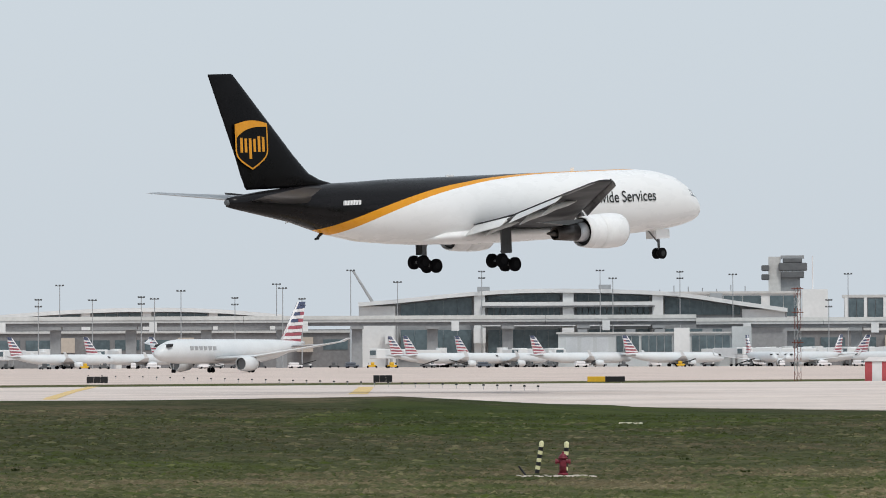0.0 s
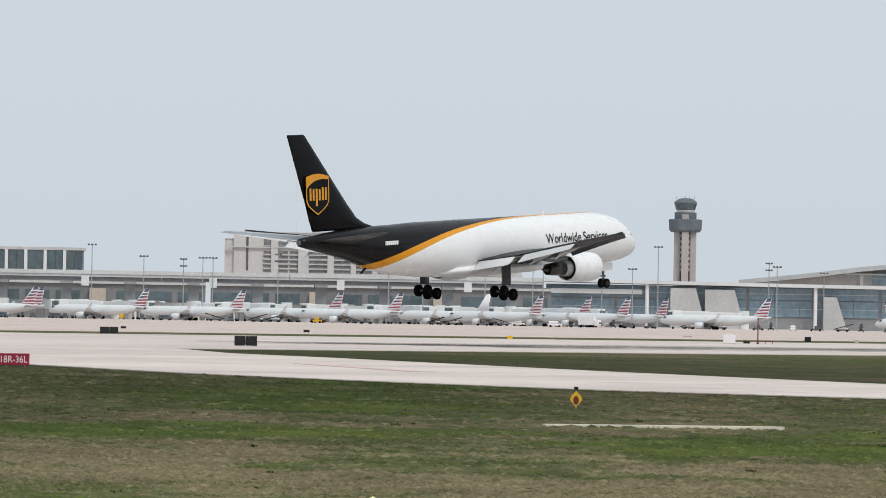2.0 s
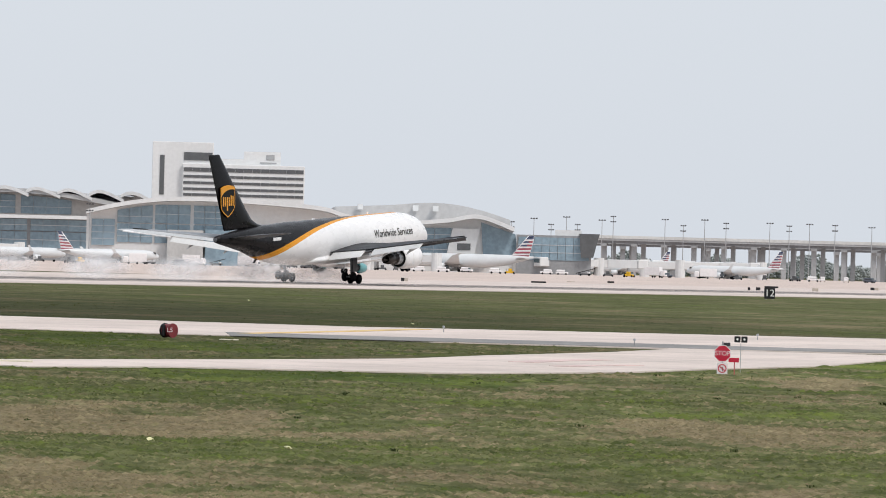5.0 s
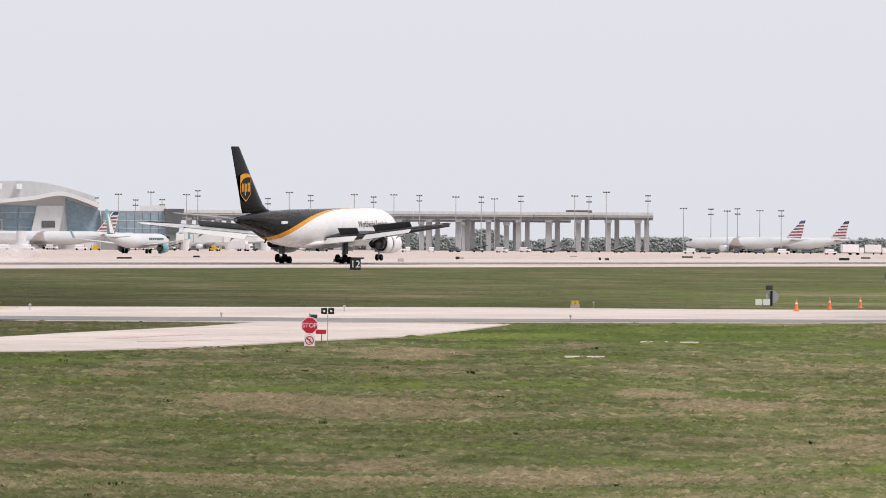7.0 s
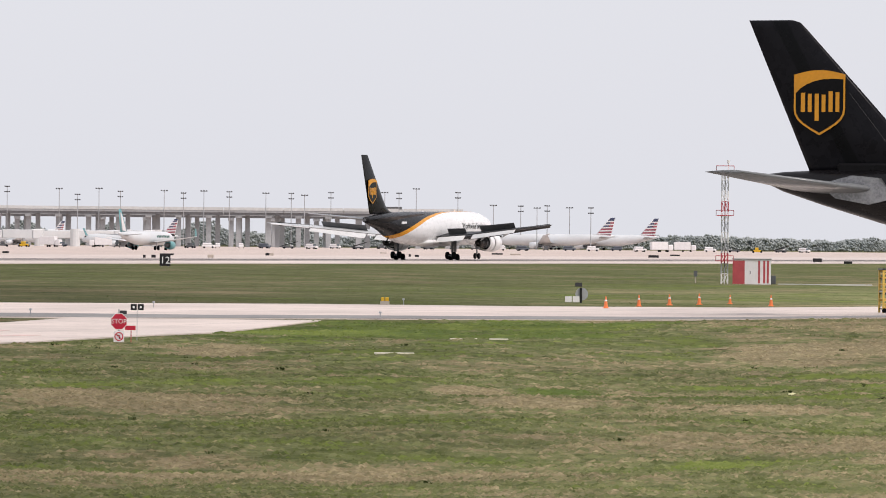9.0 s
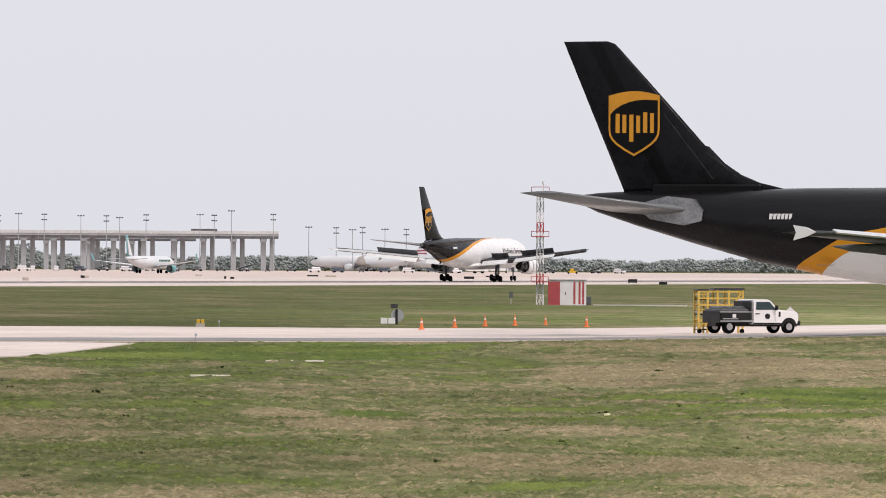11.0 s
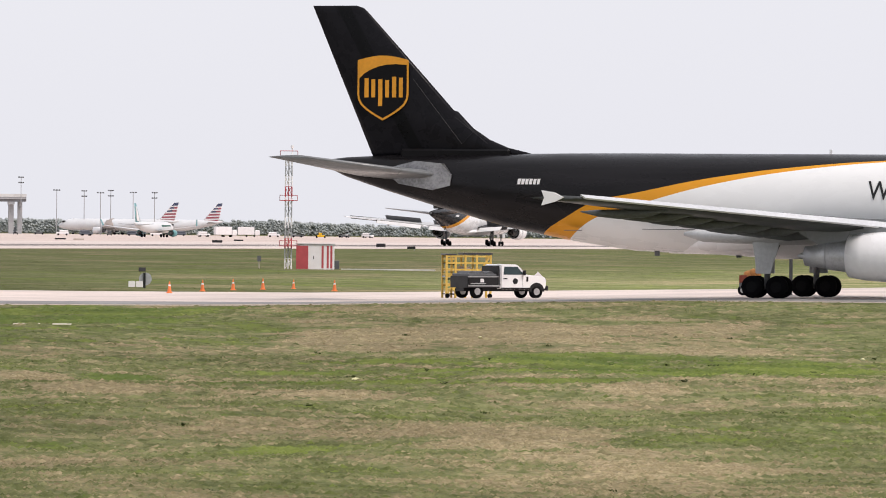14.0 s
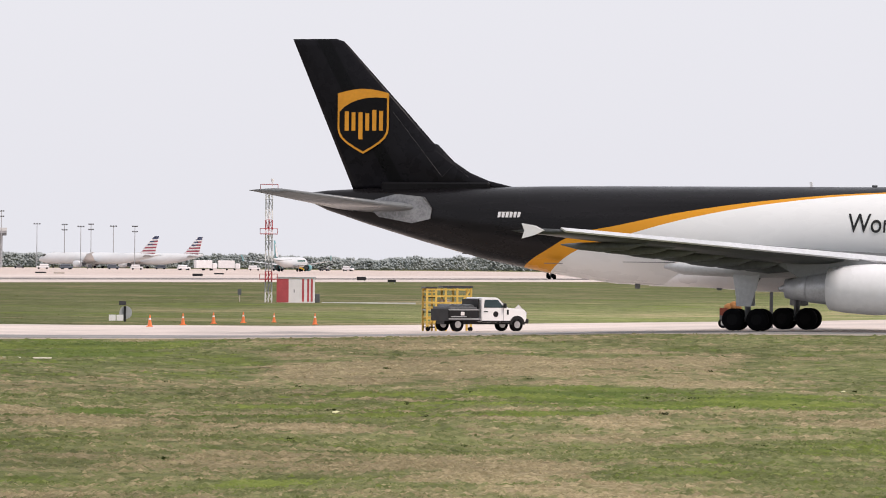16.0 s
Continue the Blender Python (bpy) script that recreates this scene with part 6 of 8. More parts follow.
def control_tower():
    s = Site(54.31, 3150)
    t = building("control_tower", "tall tan control tower with a dark flared cab", s, "tower")
    X, Z = s.x, s.z
    for a, b in ((54.2, 54.262), (54.275, 54.345), (54.358, 54.42)):
        rect(t, "pier", X(a), X(b), 0, Z(182), -4 if b == 54.345 else 0, 8, M_PIER, "", 0.3)
    rect(t, "core", X(54.25), X(54.37), 0, Z(180), 1.5, 6.5, M_TOWER)
    for k in range(9):
        rect(t, "landing", X(54.262), X(54.275), Z(90 + k * 10), Z(95 + k * 10), 0.4, 1.4, M_CONC)
        rect(t, "landing", X(54.345), X(54.358), Z(90 + k * 10), Z(95 + k * 10), 0.4, 1.4, M_CONC)
    c = X(54.31)
    def flare(name, prof, mat, n=16, label=""):
        bm = bmesh.new()
        loft(bm, [[(c + r * math.cos(2 * math.pi * (i + 0.5) / n), 3.5 + r * math.sin(2 * math.pi * (i + 0.5) / n), z) for i in range(n)] for z, r in prof])
        return part(name, bm, mat, t, label)
    k = 3150 / 10300
    flare("balcony_deck", [(Z(159), 27 * k), (Z(163), 31 * k), (Z(181), 32 * k), (Z(182), 27 * k)], M_TOWER, 8)
    flare("equipment_floor", [(Z(181), 21 * k), (Z(194), 21 * k)], M_TOWER, 8)
    flare("cab_base", [(Z(194), 15 * k), (Z(198), 17 * k)], M_LETTER, 16)
    flare("cab_glass", [(Z(198), 17 * k), (Z(210), 20.5 * k)], M_FARGLASS, 16)
    flare("cab_roof", [(Z(210), 21 * k), (Z(213), 20 * k), (Z(218), 13 * k), (Z(219.5), 5 * k)], M_TOWER, 16)
    for i in range(5):
        part("aerial", tubes(((c - 5 + i * 2.4, 3, Z(217)), (c - 5 + i * 2.4, 3, Z(223)), 0.12, 0.12, 5)), M_STEEL, t)
    rect(t, "middle_pier_top", X(54.278), X(54.342), Z(180), Z(190), -4, -1, M_PIER)


def terminal_d():
    # long glass concourse
    s = Site(56.0, 2700)
    t = building("terminal_building", "long terminal concourse with blue-grey glass walls", s)
    X, Z = s.x, s.z
    rect(t, "wall", X(52.95), X(58.9), 0, Z(64), 0.3, 50, M_CONC2)
    roof = [(X(52.9), Z(74)), (X(54.2), Z(72)), (X(55.5), Z(70)), (X(57), Z(69)), (X(58.9), Z(70))]
    arch_roof(t, roof, -8, 52, 1.6, M_WALLW, "pale flat roof edge")
    az = 53.0
    while az < 58.6:
        glazing(t, X(az), X(az + 0.62), Z(12), lambda x: Z(40), 0.0, 5, M_BLUEGLASS, 0.16)
        glazing(t, X(az), X(az + 0.62), Z(42), lambda x: Z(62), 0.0, 5, M_BLUEGLASS, 0.16)
        az += 0.65
    for a, b, h in ((54.18, 54.47, 60), (54.52, 54.85, 58), (55.68, 55.85, 48), (57.2, 57.5, 48)):
        bm = bmesh.new()
        loft(bm, [[(X(a), -7, 0), (X(b) + 3, -7, 0), (X(b) + 3, 0.2, 0), (X(a), 0.2, 0)], [(X(a), -7, Z(h)), (X(b) - 2, -7, Z(h)), (X(b) - 2, 0.2, Z(h)), (X(a), 0.2, Z(h))]])
        part("stair_block", bm, M_CONC, t, "grey concrete stair block")
    rect(t, "ledge", X(52.95), X(53.9), Z(48), Z(56), -5, -0.2, M_WALLW)
    for az in (53.95, 55.6, 56.65):
        part("mast_column", tubes(((X(az), -6, 0), (X(az), -6, Z(66)), 0.9, 0.9, 10)), M_LETTER, t)
    # great hall with the swept roof
    s = Site(57.0, 2820)
    h = building("terminal_hall", "great terminal hall under a long swept metal roof", s)
    X, Z = s.x, s.z
    roof = [(X(54.85), Z(76)), (X(55.5), Z(89)), (X(56.2), Z(105)), (X(57.0), Z(115)), (X(57.7), Z(117)), (X(58.3), Z(114)), (X(58.75), Z(104)), (X(59.15), Z(92))]
    fine = arch_roof(h, roof, -10, 70, 2.2, M_ROOF, "grey curved metal roof")
    bm = bmesh.new()
    loft(bm, [[(x, 0.3, 0), (x, 60, 0), (x, 60, z - 2.3), (x, 0.3, z - 2.3)] for x, z in fine])
    part("wall", bm, M_CONC, h)
    top = lambda x: under(fine, x) - 3.2
    for a, b in ((56.15, 56.75), (56.8, 57.4), (57.45, 58.05), (58.1, 58.6)):
        glazing(h, X(a), X(b), Z(72), top, 0.0, 4, M_BLUEGLASS, 0.16)
    rect(h, "frame_beam", X(55.9), X(57.2), Z(88), Z(91), -3, 0, M_WALLW)
    for az in (56.05, 56.7, 57.15):
        rect(h, "frame_post", X(az) - 0.8, X(az) + 0.8, Z(66), Z(90), -3, -1.5, M_WALLW)
    shell = [(X(57.7), Z(113)), (X(58.3), Z(112.5)), (X(58.9), Z(110)), (X(59.4), Z(105))]
    arch_roof(h, shell, 14, 66, 22.0, M_ROOF, "grey rear roof under the lobes")
    for i in range(5):
        c = 57.97 + i * 0.31
        arc = [(X(c - 0.14), Z(114 - i * 1.2)), (X(c - 0.06), Z(120 - i * 1.2)), (X(c + 0.04), Z(118 - i * 1.3)), (X(c + 0.2), Z(107 - i * 2))]
        arch_roof(h, arc, -11, 30, 1.6, M_WALLW, "pale scalloped roof lobe")
    # second hall, white end walls
    s = Site(60.2, 2480)
    h = building("terminal_hall", "terminal hall with white slanting end walls and a curved roof", s)
    X, Z = s.x, s.z
    roof = [(X(58.75), Z(82)), (X(59.1), Z(97)), (X(59.5), Z(107)), (X(59.95), Z(109)), (X(60.5), Z(105)), (X(61.05), Z(98)), (X(61.35), Z(84)), (X(61.85), Z(77)), (X(62.3), Z(83)), (X(62.6), Z(91)), (X(62.95), Z(70))]
    fine = arch_roof(h, roof, -9, 60, 1.8, M_WALLW, "pale swept roof edge")
    bm = bmesh.new()
    loft(bm, [[(x, 0.3, 0), (x, 50, 0), (x, 50, z - 1.9), (x, 0.3, z - 1.9)] for x, z in fine])
    part("wall", bm, M_WALLW, h, "white cladding wall")
    top = lambda x: under(fine, x) - 3.0
    for a, b, n in ((59.05, 59.4, 3), (59.42, 59.77, 3), (59.8, 60.12, 3)):
        glazing(h, X(a), X(b), Z(61), lambda x: min(top(x), Z(94)), 0.0, n, M_BLUEGLASS, 0.16)
        glazing(h, X(a), X(b), Z(26), lambda x: Z(59), 0.0, n, M_BLUEGLASS, 0.16)
    glazing(h, X(58.8), X(59.03), Z(20), lambda x: Z(66), -0.4, 2, M_BLUEGLASS, 0.16)
    rect(h, "annex", X(59.55), X(59.9), 0, Z(50), -8, -0.5, M_CONC)
    rect(h, "annex", X(59.92), X(60.28), 0, Z(52), -6, -0.5, M_BLUEGLASS)
    for z0 in (57, 46, 34, 18):
        rect(h, "window_strip", X(60.33), X(60.55), Z(z0), Z(z0 + 5), -0.3, 0.2, M_DARKGREY)
    for a, b, z0, z1 in ((61.05, 61.45, 52, 62), (61.03, 61.25, 33, 40), (61.52, 62.5, 42, 66), (61.5, 61.75, 10, 40), (61.85, 62.0, 10, 40), (62.02, 62.45, 16, 40)):
        n = max(1, round((b - a) / 0.16))
        glazing(h, X(a), X(b), Z(z0), lambda x: Z(z1), -0.1, n, M_BLUEGLASS, 0.16)
    for a0, a1, z1 in ((61.0, 61.45, 44), (62.35, 62.62, 66)):
        bm = bmesh.new()
        loft(bm, [[(X(a0) - 4, -3, 0), (X(a1) - 4, -3, 0), (X(a1) - 4, 0.2, 0), (X(a0) - 4, 0.2, 0)], [(X(a0), -3, Z(z1)), (X(a1), -3, Z(z1)), (X(a1), 0.2, Z(z1)), (X(a0), 0.2, Z(z1))]])
        part("slanting_wall", bm, M_WALLW, h)
        rect(h, "window_strip", X(a0) + 2, X(a1) - 4, Z(z1 * 0.42), Z(z1 * 0.6), -3.3, -3.0, M_DARKGREY)
    bm = bmesh.new()
    prism(bm, [(X(62.66), Z(8)), (X(63.0), Z(8)), (X(62.97), Z(58)), (X(62.63), Z(78))], -0.1, -0.5)
    part("end_glass", bm, M_BLUEGLASS, h)
    back = [(X(61.2), Z(100)), (X(61.7), Z(105)), (X(62.1), Z(111)), (X(62.4), Z(109)), (X(62.7), Z(98)), (X(62.95), Z(84))]
    arch_roof(h, back, 30, 120, 24.0, M_ROOF, "grey domed roof behind")
    for az in (61.45, 62.0, 62.2):
        rect(h, "roof_vent", X(az) - 1.2, X(az) + 1.2, Z(96), Z(106), 26, 29, M_WALLW)
    # low wing towards the raised road
    s = Site(63.4, 2480)
    w = building("concourse_building", "low terminal wing with dark glass and white bays", s)
    X, Z = s.x, s.z
    rect(w, "wall", X(62.98), X(63.72), 0, Z(58), 0, 30, M_CONC2)
    glazing(w, X(63.0), X(63.7), Z(14), lambda x: Z(54), -0.1, 9, M_BLUEGLASS, 0.16)
    rect(w, "roof_block", X(63.36), X(63.62), Z(58), Z(68), 2, 20, M_WALLW)
    bm = bmesh.new()
    prism(bm, [(X(63.62), Z(20)), (X(63.74), Z(20)), (X(63.80), Z(62)), (X(63.6), Z(62))], -3, 2)
    part("ramp_cab", bm, M_DARKGREY, w)


def tower_hotel():
    s = Site(60.1, 2760)
    t = building("hotel_building", "white hotel slab with dark window bands above the terminal", s)
    X, Z = s.x, s.z
    rect(t, "tower", X(59.38), X(59.98), 0, Z(206), 0, 28, M_WALLW, "", 0.2)
    rect(t, "slot_window", X(59.455), X(59.5), Z(112), Z(182), -0.3, 0, M_DARKGREY)
    rect(t, "wing", X(59.68), X(60.88), 0, Z(168), -3, 26, M_WALLW, "", 0.2)
    rect(t, "roof_block", X(60.28), X(60.64), Z(168), Z(192), 2, 22, M_WALLW)
    rect(t, "roof_block", X(59.98), X(60.28), Z(168), Z(178), 2, 22, M_WALLW)
    rect(t, "penthouse_window", X(59.69), X(59.97), Z(174), Z(188), -0.4, 0, M_DARKGREY)
    part("emblem", boxes((X(60.5), X(60.58), 1.7, 2.0, Z(178), Z(187))), M_GREY, t, "plain grey square emblem")
    rect(t, "sign_bar", X(60.44), X(60.6), Z(171.5), Z(173.5), 1.7, 2.0, M_GREY)
    n = 14
    for k, z0 in enumerate((154, 143, 132, 121, 111)):
        for i in range(n):
            a, b = 59.69 + 1.18 * i / n, 59.69 + 1.18 * (i + 1) / n
            rect(t, "window", X(a) + 0.05, X(b) - 0.05, Z(z0), Z(z0 + (7 if k == 0 else 4.6)), -3.3, -3.0, M_DARKGREY)


terminal_b()
terminal_west()
lower_concourse()
viaduct("raised_road", "pale raised roadway on concrete columns before the terminal", 38.0, 45.4, 2290, 75, 13, 4.2, False, True, None, 1.5)
viaduct("raised_road", "pale raised roadway on concrete columns before the terminal", 45.42, 52.92, 2290, 69, 13, 4.2, False, True, None, 1.3)
back_blocks()
airport_hotel()
dome_hall()
control_tower()
terminal_d()
tower_hotel()
viaduct("raised_road", "long grey viaduct on tall paired columns beyond the apron", 63.7, 68.41, 2900, 57, 10, 2.6, True, False, M_VIA, 0.62)
viaduct("raised_road", "second grey viaduct behind the first", 63.4, 67.6, 3050, 50, 8, 2.6, True, False, M_VIA, 0.8)
gantry = thing("toll_gantry", "dark sign gantry on the viaduct", "gantry", site(67.68, 2895))
part("beam", boxes((-6.5, 6.5, -1, 1, EYE + 59.5 * 2900 / 10300, EYE + 64 * 2900 / 10300)), M_DARKGREY, gantry)
for q in (-6, 6):
    part("leg", boxes((q - 0.4, q + 0.4, -0.5, 0.5, EYE + 56 * 2900 / 10300, EYE + 60 * 2900 / 10300)), M_DARKGREY, gantry)


# ---- lamp masts ----
def lamp_mast(az, px, d, double, base=0.0):
    h = EYE + px * d / 10300 - base
    t = thing("lamp_mast", "tall thin grey lamp mast with a flat head", "lamp post", site(az, d, base), "lamp masts round the terminals")
    part("pole", tubes(((0, 0, 0), (0, 0, h), 0.26, 0.15, 7)), M_STEEL, t)
    w = 1.35 if double else 1.75
    for z in ((h, h - 2.6) if double else (h,)):
        part("crossarm", boxes((-w, w, -0.12, 0.12, z - 0.5, z - 0.3)), M_DARKGREY, t)
        for q in (-w * 0.75, 0, w * 0.75):
            part("head", boxes((q - 0.42, q + 0.42, -0.45, 0.45, z - 0.32, z + 0.12), bevel=0.1), M_DARKGREY, t)


MASTS = "38.94 111 39.15 136 39.47 110 39.95 115 40.08 112 40.34 126 40.87 113 41.28 137 41.34 130 41.53 111 42.01 161 42.47 140 43.30 158 44.465 159 44.59 145 45.25 156 45.77 151 46.90 151 46.71 105 48.48 120 48.99 101 49.38 97 49.57 100 49.67 100 50.31 108 51.40 106 51.74 97 52.35 117 52.82 93 52.92 117 53.50 92 53.80 93 54.05 133 55.14 107 55.22 101 55.68 91 58.78 93"
q = [float(v) for v in MASTS.split()]
for i in range(0, len(q), 2):
    lamp_mast(q[i], q[i + 1], 2330 if q[i + 1] > 133 else 2200 + (i * 37) % 90, i % 3 == 0)
MASTS = "62.93 81 63.15 88 63.32 78 63.47 92 63.58 79 63.82 88 63.93 95 64.44 92 64.62 82 64.83 93 65.04 88 65.47 90 65.66 86 65.86 90 66.11 89 66.47 87 66.72 87 66.85 84 67.11 89 67.64 90 67.78 89 67.95 97 68.36 91 68.71 69 68.98 68 69.14 65 69.24 69 69.46 66 69.67 66"
q = [float(v) for v in MASTS.split()]
for i in range(0, len(q), 2):
    lamp_mast(q[i], q[i + 1], 2840 + (i * 53) % 40, i % 4 == 0)

crane = thing("tower_crane", "slim pale crane jib standing behind the terminal", "crane", site(42.1, 2500))
zc = 2500 / 10300
part("jib", tubes(((6, 0, 2.7 + 100 * zc), (-3, 0, 2.7 + 160 * zc), 0.7, 0.5, 6)), M_GREY, crane)
part("mast", tubes(((6, 0, 0), (6, 0, 2.7 + 104 * zc), 0.8, 0.8, 6)), M_GREY, crane)


# ---- parked airliners ----
M_TAILRED = plain("tail_red", (0.40, 0.10, 0.13), 0.4, 0, 0.12, 1.0)
M_TAILBLUE = plain("tail_blue", (0.075, 0.095, 0.17), 0.4, 0, 0.12, 1.0)


def striped_tail(f, x_le, z0, z1, le0, le1, te0, te1, y):
    """Red, white and blue slats of paint across a fin, as thin plates on both sides."""
    n = 12
    cols = [M_TAILRED, M_LETTER, M_TAILRED, M_LETTER, M_TAILRED, M_LETTER, M_TAILRED, M_LETTER, M_TAILRED, M_LETTER, M_TAILBLUE, M_TAILBLUE]
    aft = [M_TAILRED, M_LETTER, M_TAILRED, M_LETTER, M_TAILRED, M_LETTER, M_TAILBLUE, M_LETTER, M_TAILBLUE, M_LETTER, M_TAILBLUE, M_TAILBLUE]
    for i in range(n):
        u0, u1 = i / n, (i + 1) / n
        za, zb = z0 + (z1 - z0) * u0, z0 + (z1 - z0) * u1
        l0, l1 = le0 + (le1 - le0) * u0, le0 + (le1 - le0) * u1
        t0, t1 = te0 + (te1 - te0) * u0, te0 + (te1 - te0) * u1
        m = (l0 + t0) / 2 + (0.5 if i % 2 else -0.6)
        bm = bmesh.new()
        prism(bm, [(l0 - 0.5, za), (m, za + 0.03), (m, zb - 0.05), (l1 - 0.5, zb - 0.05)], -y, y)
        part("tail_stripe", bm, aft[i], f)
        bm = bmesh.new()
        prism(bm, [(m - 0.08, za + 0.12), (t0 + 0.1, za + 0.18), (t1 + 0.1, zb + 0.08), (m - 0.08, zb)], -y + 0.02, y - 0.02)
        part("tail_stripe", bm, cols[i], f)


def airliner(label, length, radius, span, height, tail_mat, striped, hull=None, text_bars=0, dark_engine=None):
    t = thing("parked_airliner", label, "airliner")
    L, R = length, radius
    zc = R + height * 0.125
    st = [(0, 0.05, 0.05, zc - R * 0.25), (-0.12 * R, 0.3 * R, 0.3 * R, zc - R * 0.22), (-0.8 * R, 0.66 * R, 0.66 * R, zc - R * 0.12), (-1.9 * R, 0.92 * R, 0.92 * R, zc - 0.03 * R), (-3.0 * R, R, R, zc), (-0.66 * L, R, R, zc),
          (-0.8 * L, 0.78 * R, 0.78 * R, zc + 0.2 * R), (-0.92 * L, 0.42 * R, 0.42 * R, zc + 0.5 * R), (-L, 0.1 * R, 0.1 * R, zc + 0.72 * R)]
    bm = bmesh.new()
    loft(bm, hull_rings(st, 20))
    hl = part("fuselage", bm, hull or M_SILVER, t, "", None, True)
    bm = bmesh.new()
    q = [(-0.8 * R, zc + 0.34 * R), (-1.25 * R, zc + 0.36 * R), (-1.35 * R, zc + 0.62 * R), (-1.05 * R, zc + 0.58 * R)]
    prism(bm, q, -0.80 * R, 0.80 * R)
    part("cockpit_window", bm, M_BLACK, hl)
    le0, te0, le1, te1, z0 = -0.83 * L, -0.965 * L, -0.955 * L, -1.0 * L, zc + R * 0.7
    bm = bmesh.new()
    fin(bm, [(le0, z0, le0 - te0, 0.08), (le1, height, le1 - te1, 0.08)])
    f = part("tail_fin", bm, tail_mat, t, "", None, True)
    if striped:
        striped_tail(f, 0, z0, height - 0.05, le0, le1, te0, te1, 0.03 * L * 0.14 + 0.28)
    elif tail_mat is M_TEAL:
        bm = bmesh.new()
        prism(bm, [((le0 + te0) / 2 + 1, z0 + 0.5), ((le0 + te0) / 2 - 1.6, z0 + 0.8), ((le1 + te1) / 2, height - 1.0), ((le1 + te1) / 2 + 0.8, height - 1.6)], -0.33, 0.33)
        part("tail_mark", bm, M_LETTER, f)
    for s in (-1, 1):
        bm = bmesh.new()
        wing(bm, [(-0.34 * L, R * 0.7, zc - R * 0.62, L * 0.17, 0.12), (-0.42 * L, span * 0.18, zc - R * 0.4, L * 0.105, 0.11), (-0.56 * L, span * 0.49, zc + R * (0.75 if R > 2.5 else 0.3), L * 0.04, 0.1)], s)
        w = part("wing", bm, M_SILVER, t, "", None, True)
        bm = bmesh.new()
        up = R * (0.75 if R > 2.5 else 0.3)
        tall = R * (0.3 if R > 2.5 else 1.1)
        slab(bm, (-0.565 * L, s * span * 0.487, zc + up), (-0.6 * L, s * span * 0.487, zc + up), (-0.63 * L, s * span * 0.5, zc + up + tall), (-0.605 * L, s * span * 0.5, zc + up + tall), 0.12)
        part("winglet", bm, tail_mat if tail_mat is M_TEAL else M_SILVER, w)
        bm = bmesh.new()
        wing(bm, [(-0.87 * L, R * 0.3, zc + R * 0.4, L * 0.09, 0.1), (-0.935 * L, span * 0.18, zc + R * 0.6, L * 0.035, 0.1)], s)
        part("tailplane", bm, M_GREY, t, "", None, True)
        er = height * 0.105
        ey, ez, ex = s * span * 0.165, zc - R * 0.55 - er * 0.75, -0.345 * L
        bm = bmesh.new()
        lathe_x(bm, [(ex, er * 0.8), (ex - 0.06, er * 0.92), (ex - er * 1.2, er * 1.05), (ex - er * 2.8, er * 0.85), (ex - er * 2.8, er * 0.75), (ex - 0.5, er * 0.8)], ey, ez, 18, False)
        e = part("engine", bm, dark_engine or M_SILVER, t, "", None, True)
        bm = bmesh.new()
        lathe_x(bm, [(ex - 0.5, er * 0.8), (ex - 0.6, 0.02)], ey, ez, 16)
        part("fan", bm, M_DARKGREY, e)
        bm = bmesh.new()
        lathe_x(bm, [(ex - er * 2.2, er * 0.6), (ex - er * 3.8, er * 0.35)], ey, ez, 14)
        part("exhaust", bm, M_DARKGREY, e)
        gx = -0.50 * L
        leg = part("main_gear", tubes(((gx, s * span * 0.1, zc - R * 0.5), (gx, s * span * 0.1, 0.5), 0.18, 0.18, 6)), M_STEEL, t)
        for o in (-0.5, 0.5):
            part("wheel", tubes(((gx, s * span * 0.1 + o - 0.2, 0.6), (gx, s * span * 0.1 + o + 0.2, 0.6), 0.6, 0.6, 14)), M_TYRE, leg)
    leg = part("nose_gear", tubes(((-0.12 * L, 0, zc - R * 0.8), (-0.12 * L, 0, 0.4), 0.12, 0.12, 6)), M_STEEL, t)
    part("wheel", tubes(((-0.12 * L, -0.35, 0.42), (-0.12 * L, 0.35, 0.42), 0.42, 0.42, 14)), M_TYRE, leg)
    for k in range(text_bars):
        for s in (-1, 1):
            x0 = -0.17 * L - k * 0.03 * L
            bm = bmesh.new()
            prism(bm, [(x0, zc + R * 0.08), (x0 - 0.019 * L, zc + R * 0.12), (x0 - 0.019 * L, zc + R * 0.42), (x0, zc + R * 0.42)], s * R * 0.9, s * R * 1.005)
            part("bar", bm, M_BARS if tail_mat is M_TEAL else M_GREY, hl, "plain painted bar")
    return t


M_SILVER = plain("silver_white_paint", (0.66, 0.68, 0.69), 0.35, 0, 0.05, 0.5)
M_BARS = plain("dark_green_paint", (0.03, 0.12, 0.10), 0.4, 0, 0.1, 1.0)


def put(src, az, d, heading, first):
    """Place an airliner with its tail at a bearing and distance; heading is measured from +y towards +x."""
    L = src["long"]
    a, h = radians(az), radians(heading)
    m = pose(d * math.sin(a) + L * math.sin(h), d * math.cos(a) + L * math.cos(h), 0.05, 0, 0, 90 - heading)
    if first:
        src.matrix_basis = m
        return src
    return copy_thing(src, m)


narrow = airliner("silver-white airliner with red, white and blue striped tail at a gate", 42.0, 1.98, 35.0, 11.8, M_LETTER, True)
narrow["long"] = 42.0
narrow["group"] = "airliners parked at the terminals"
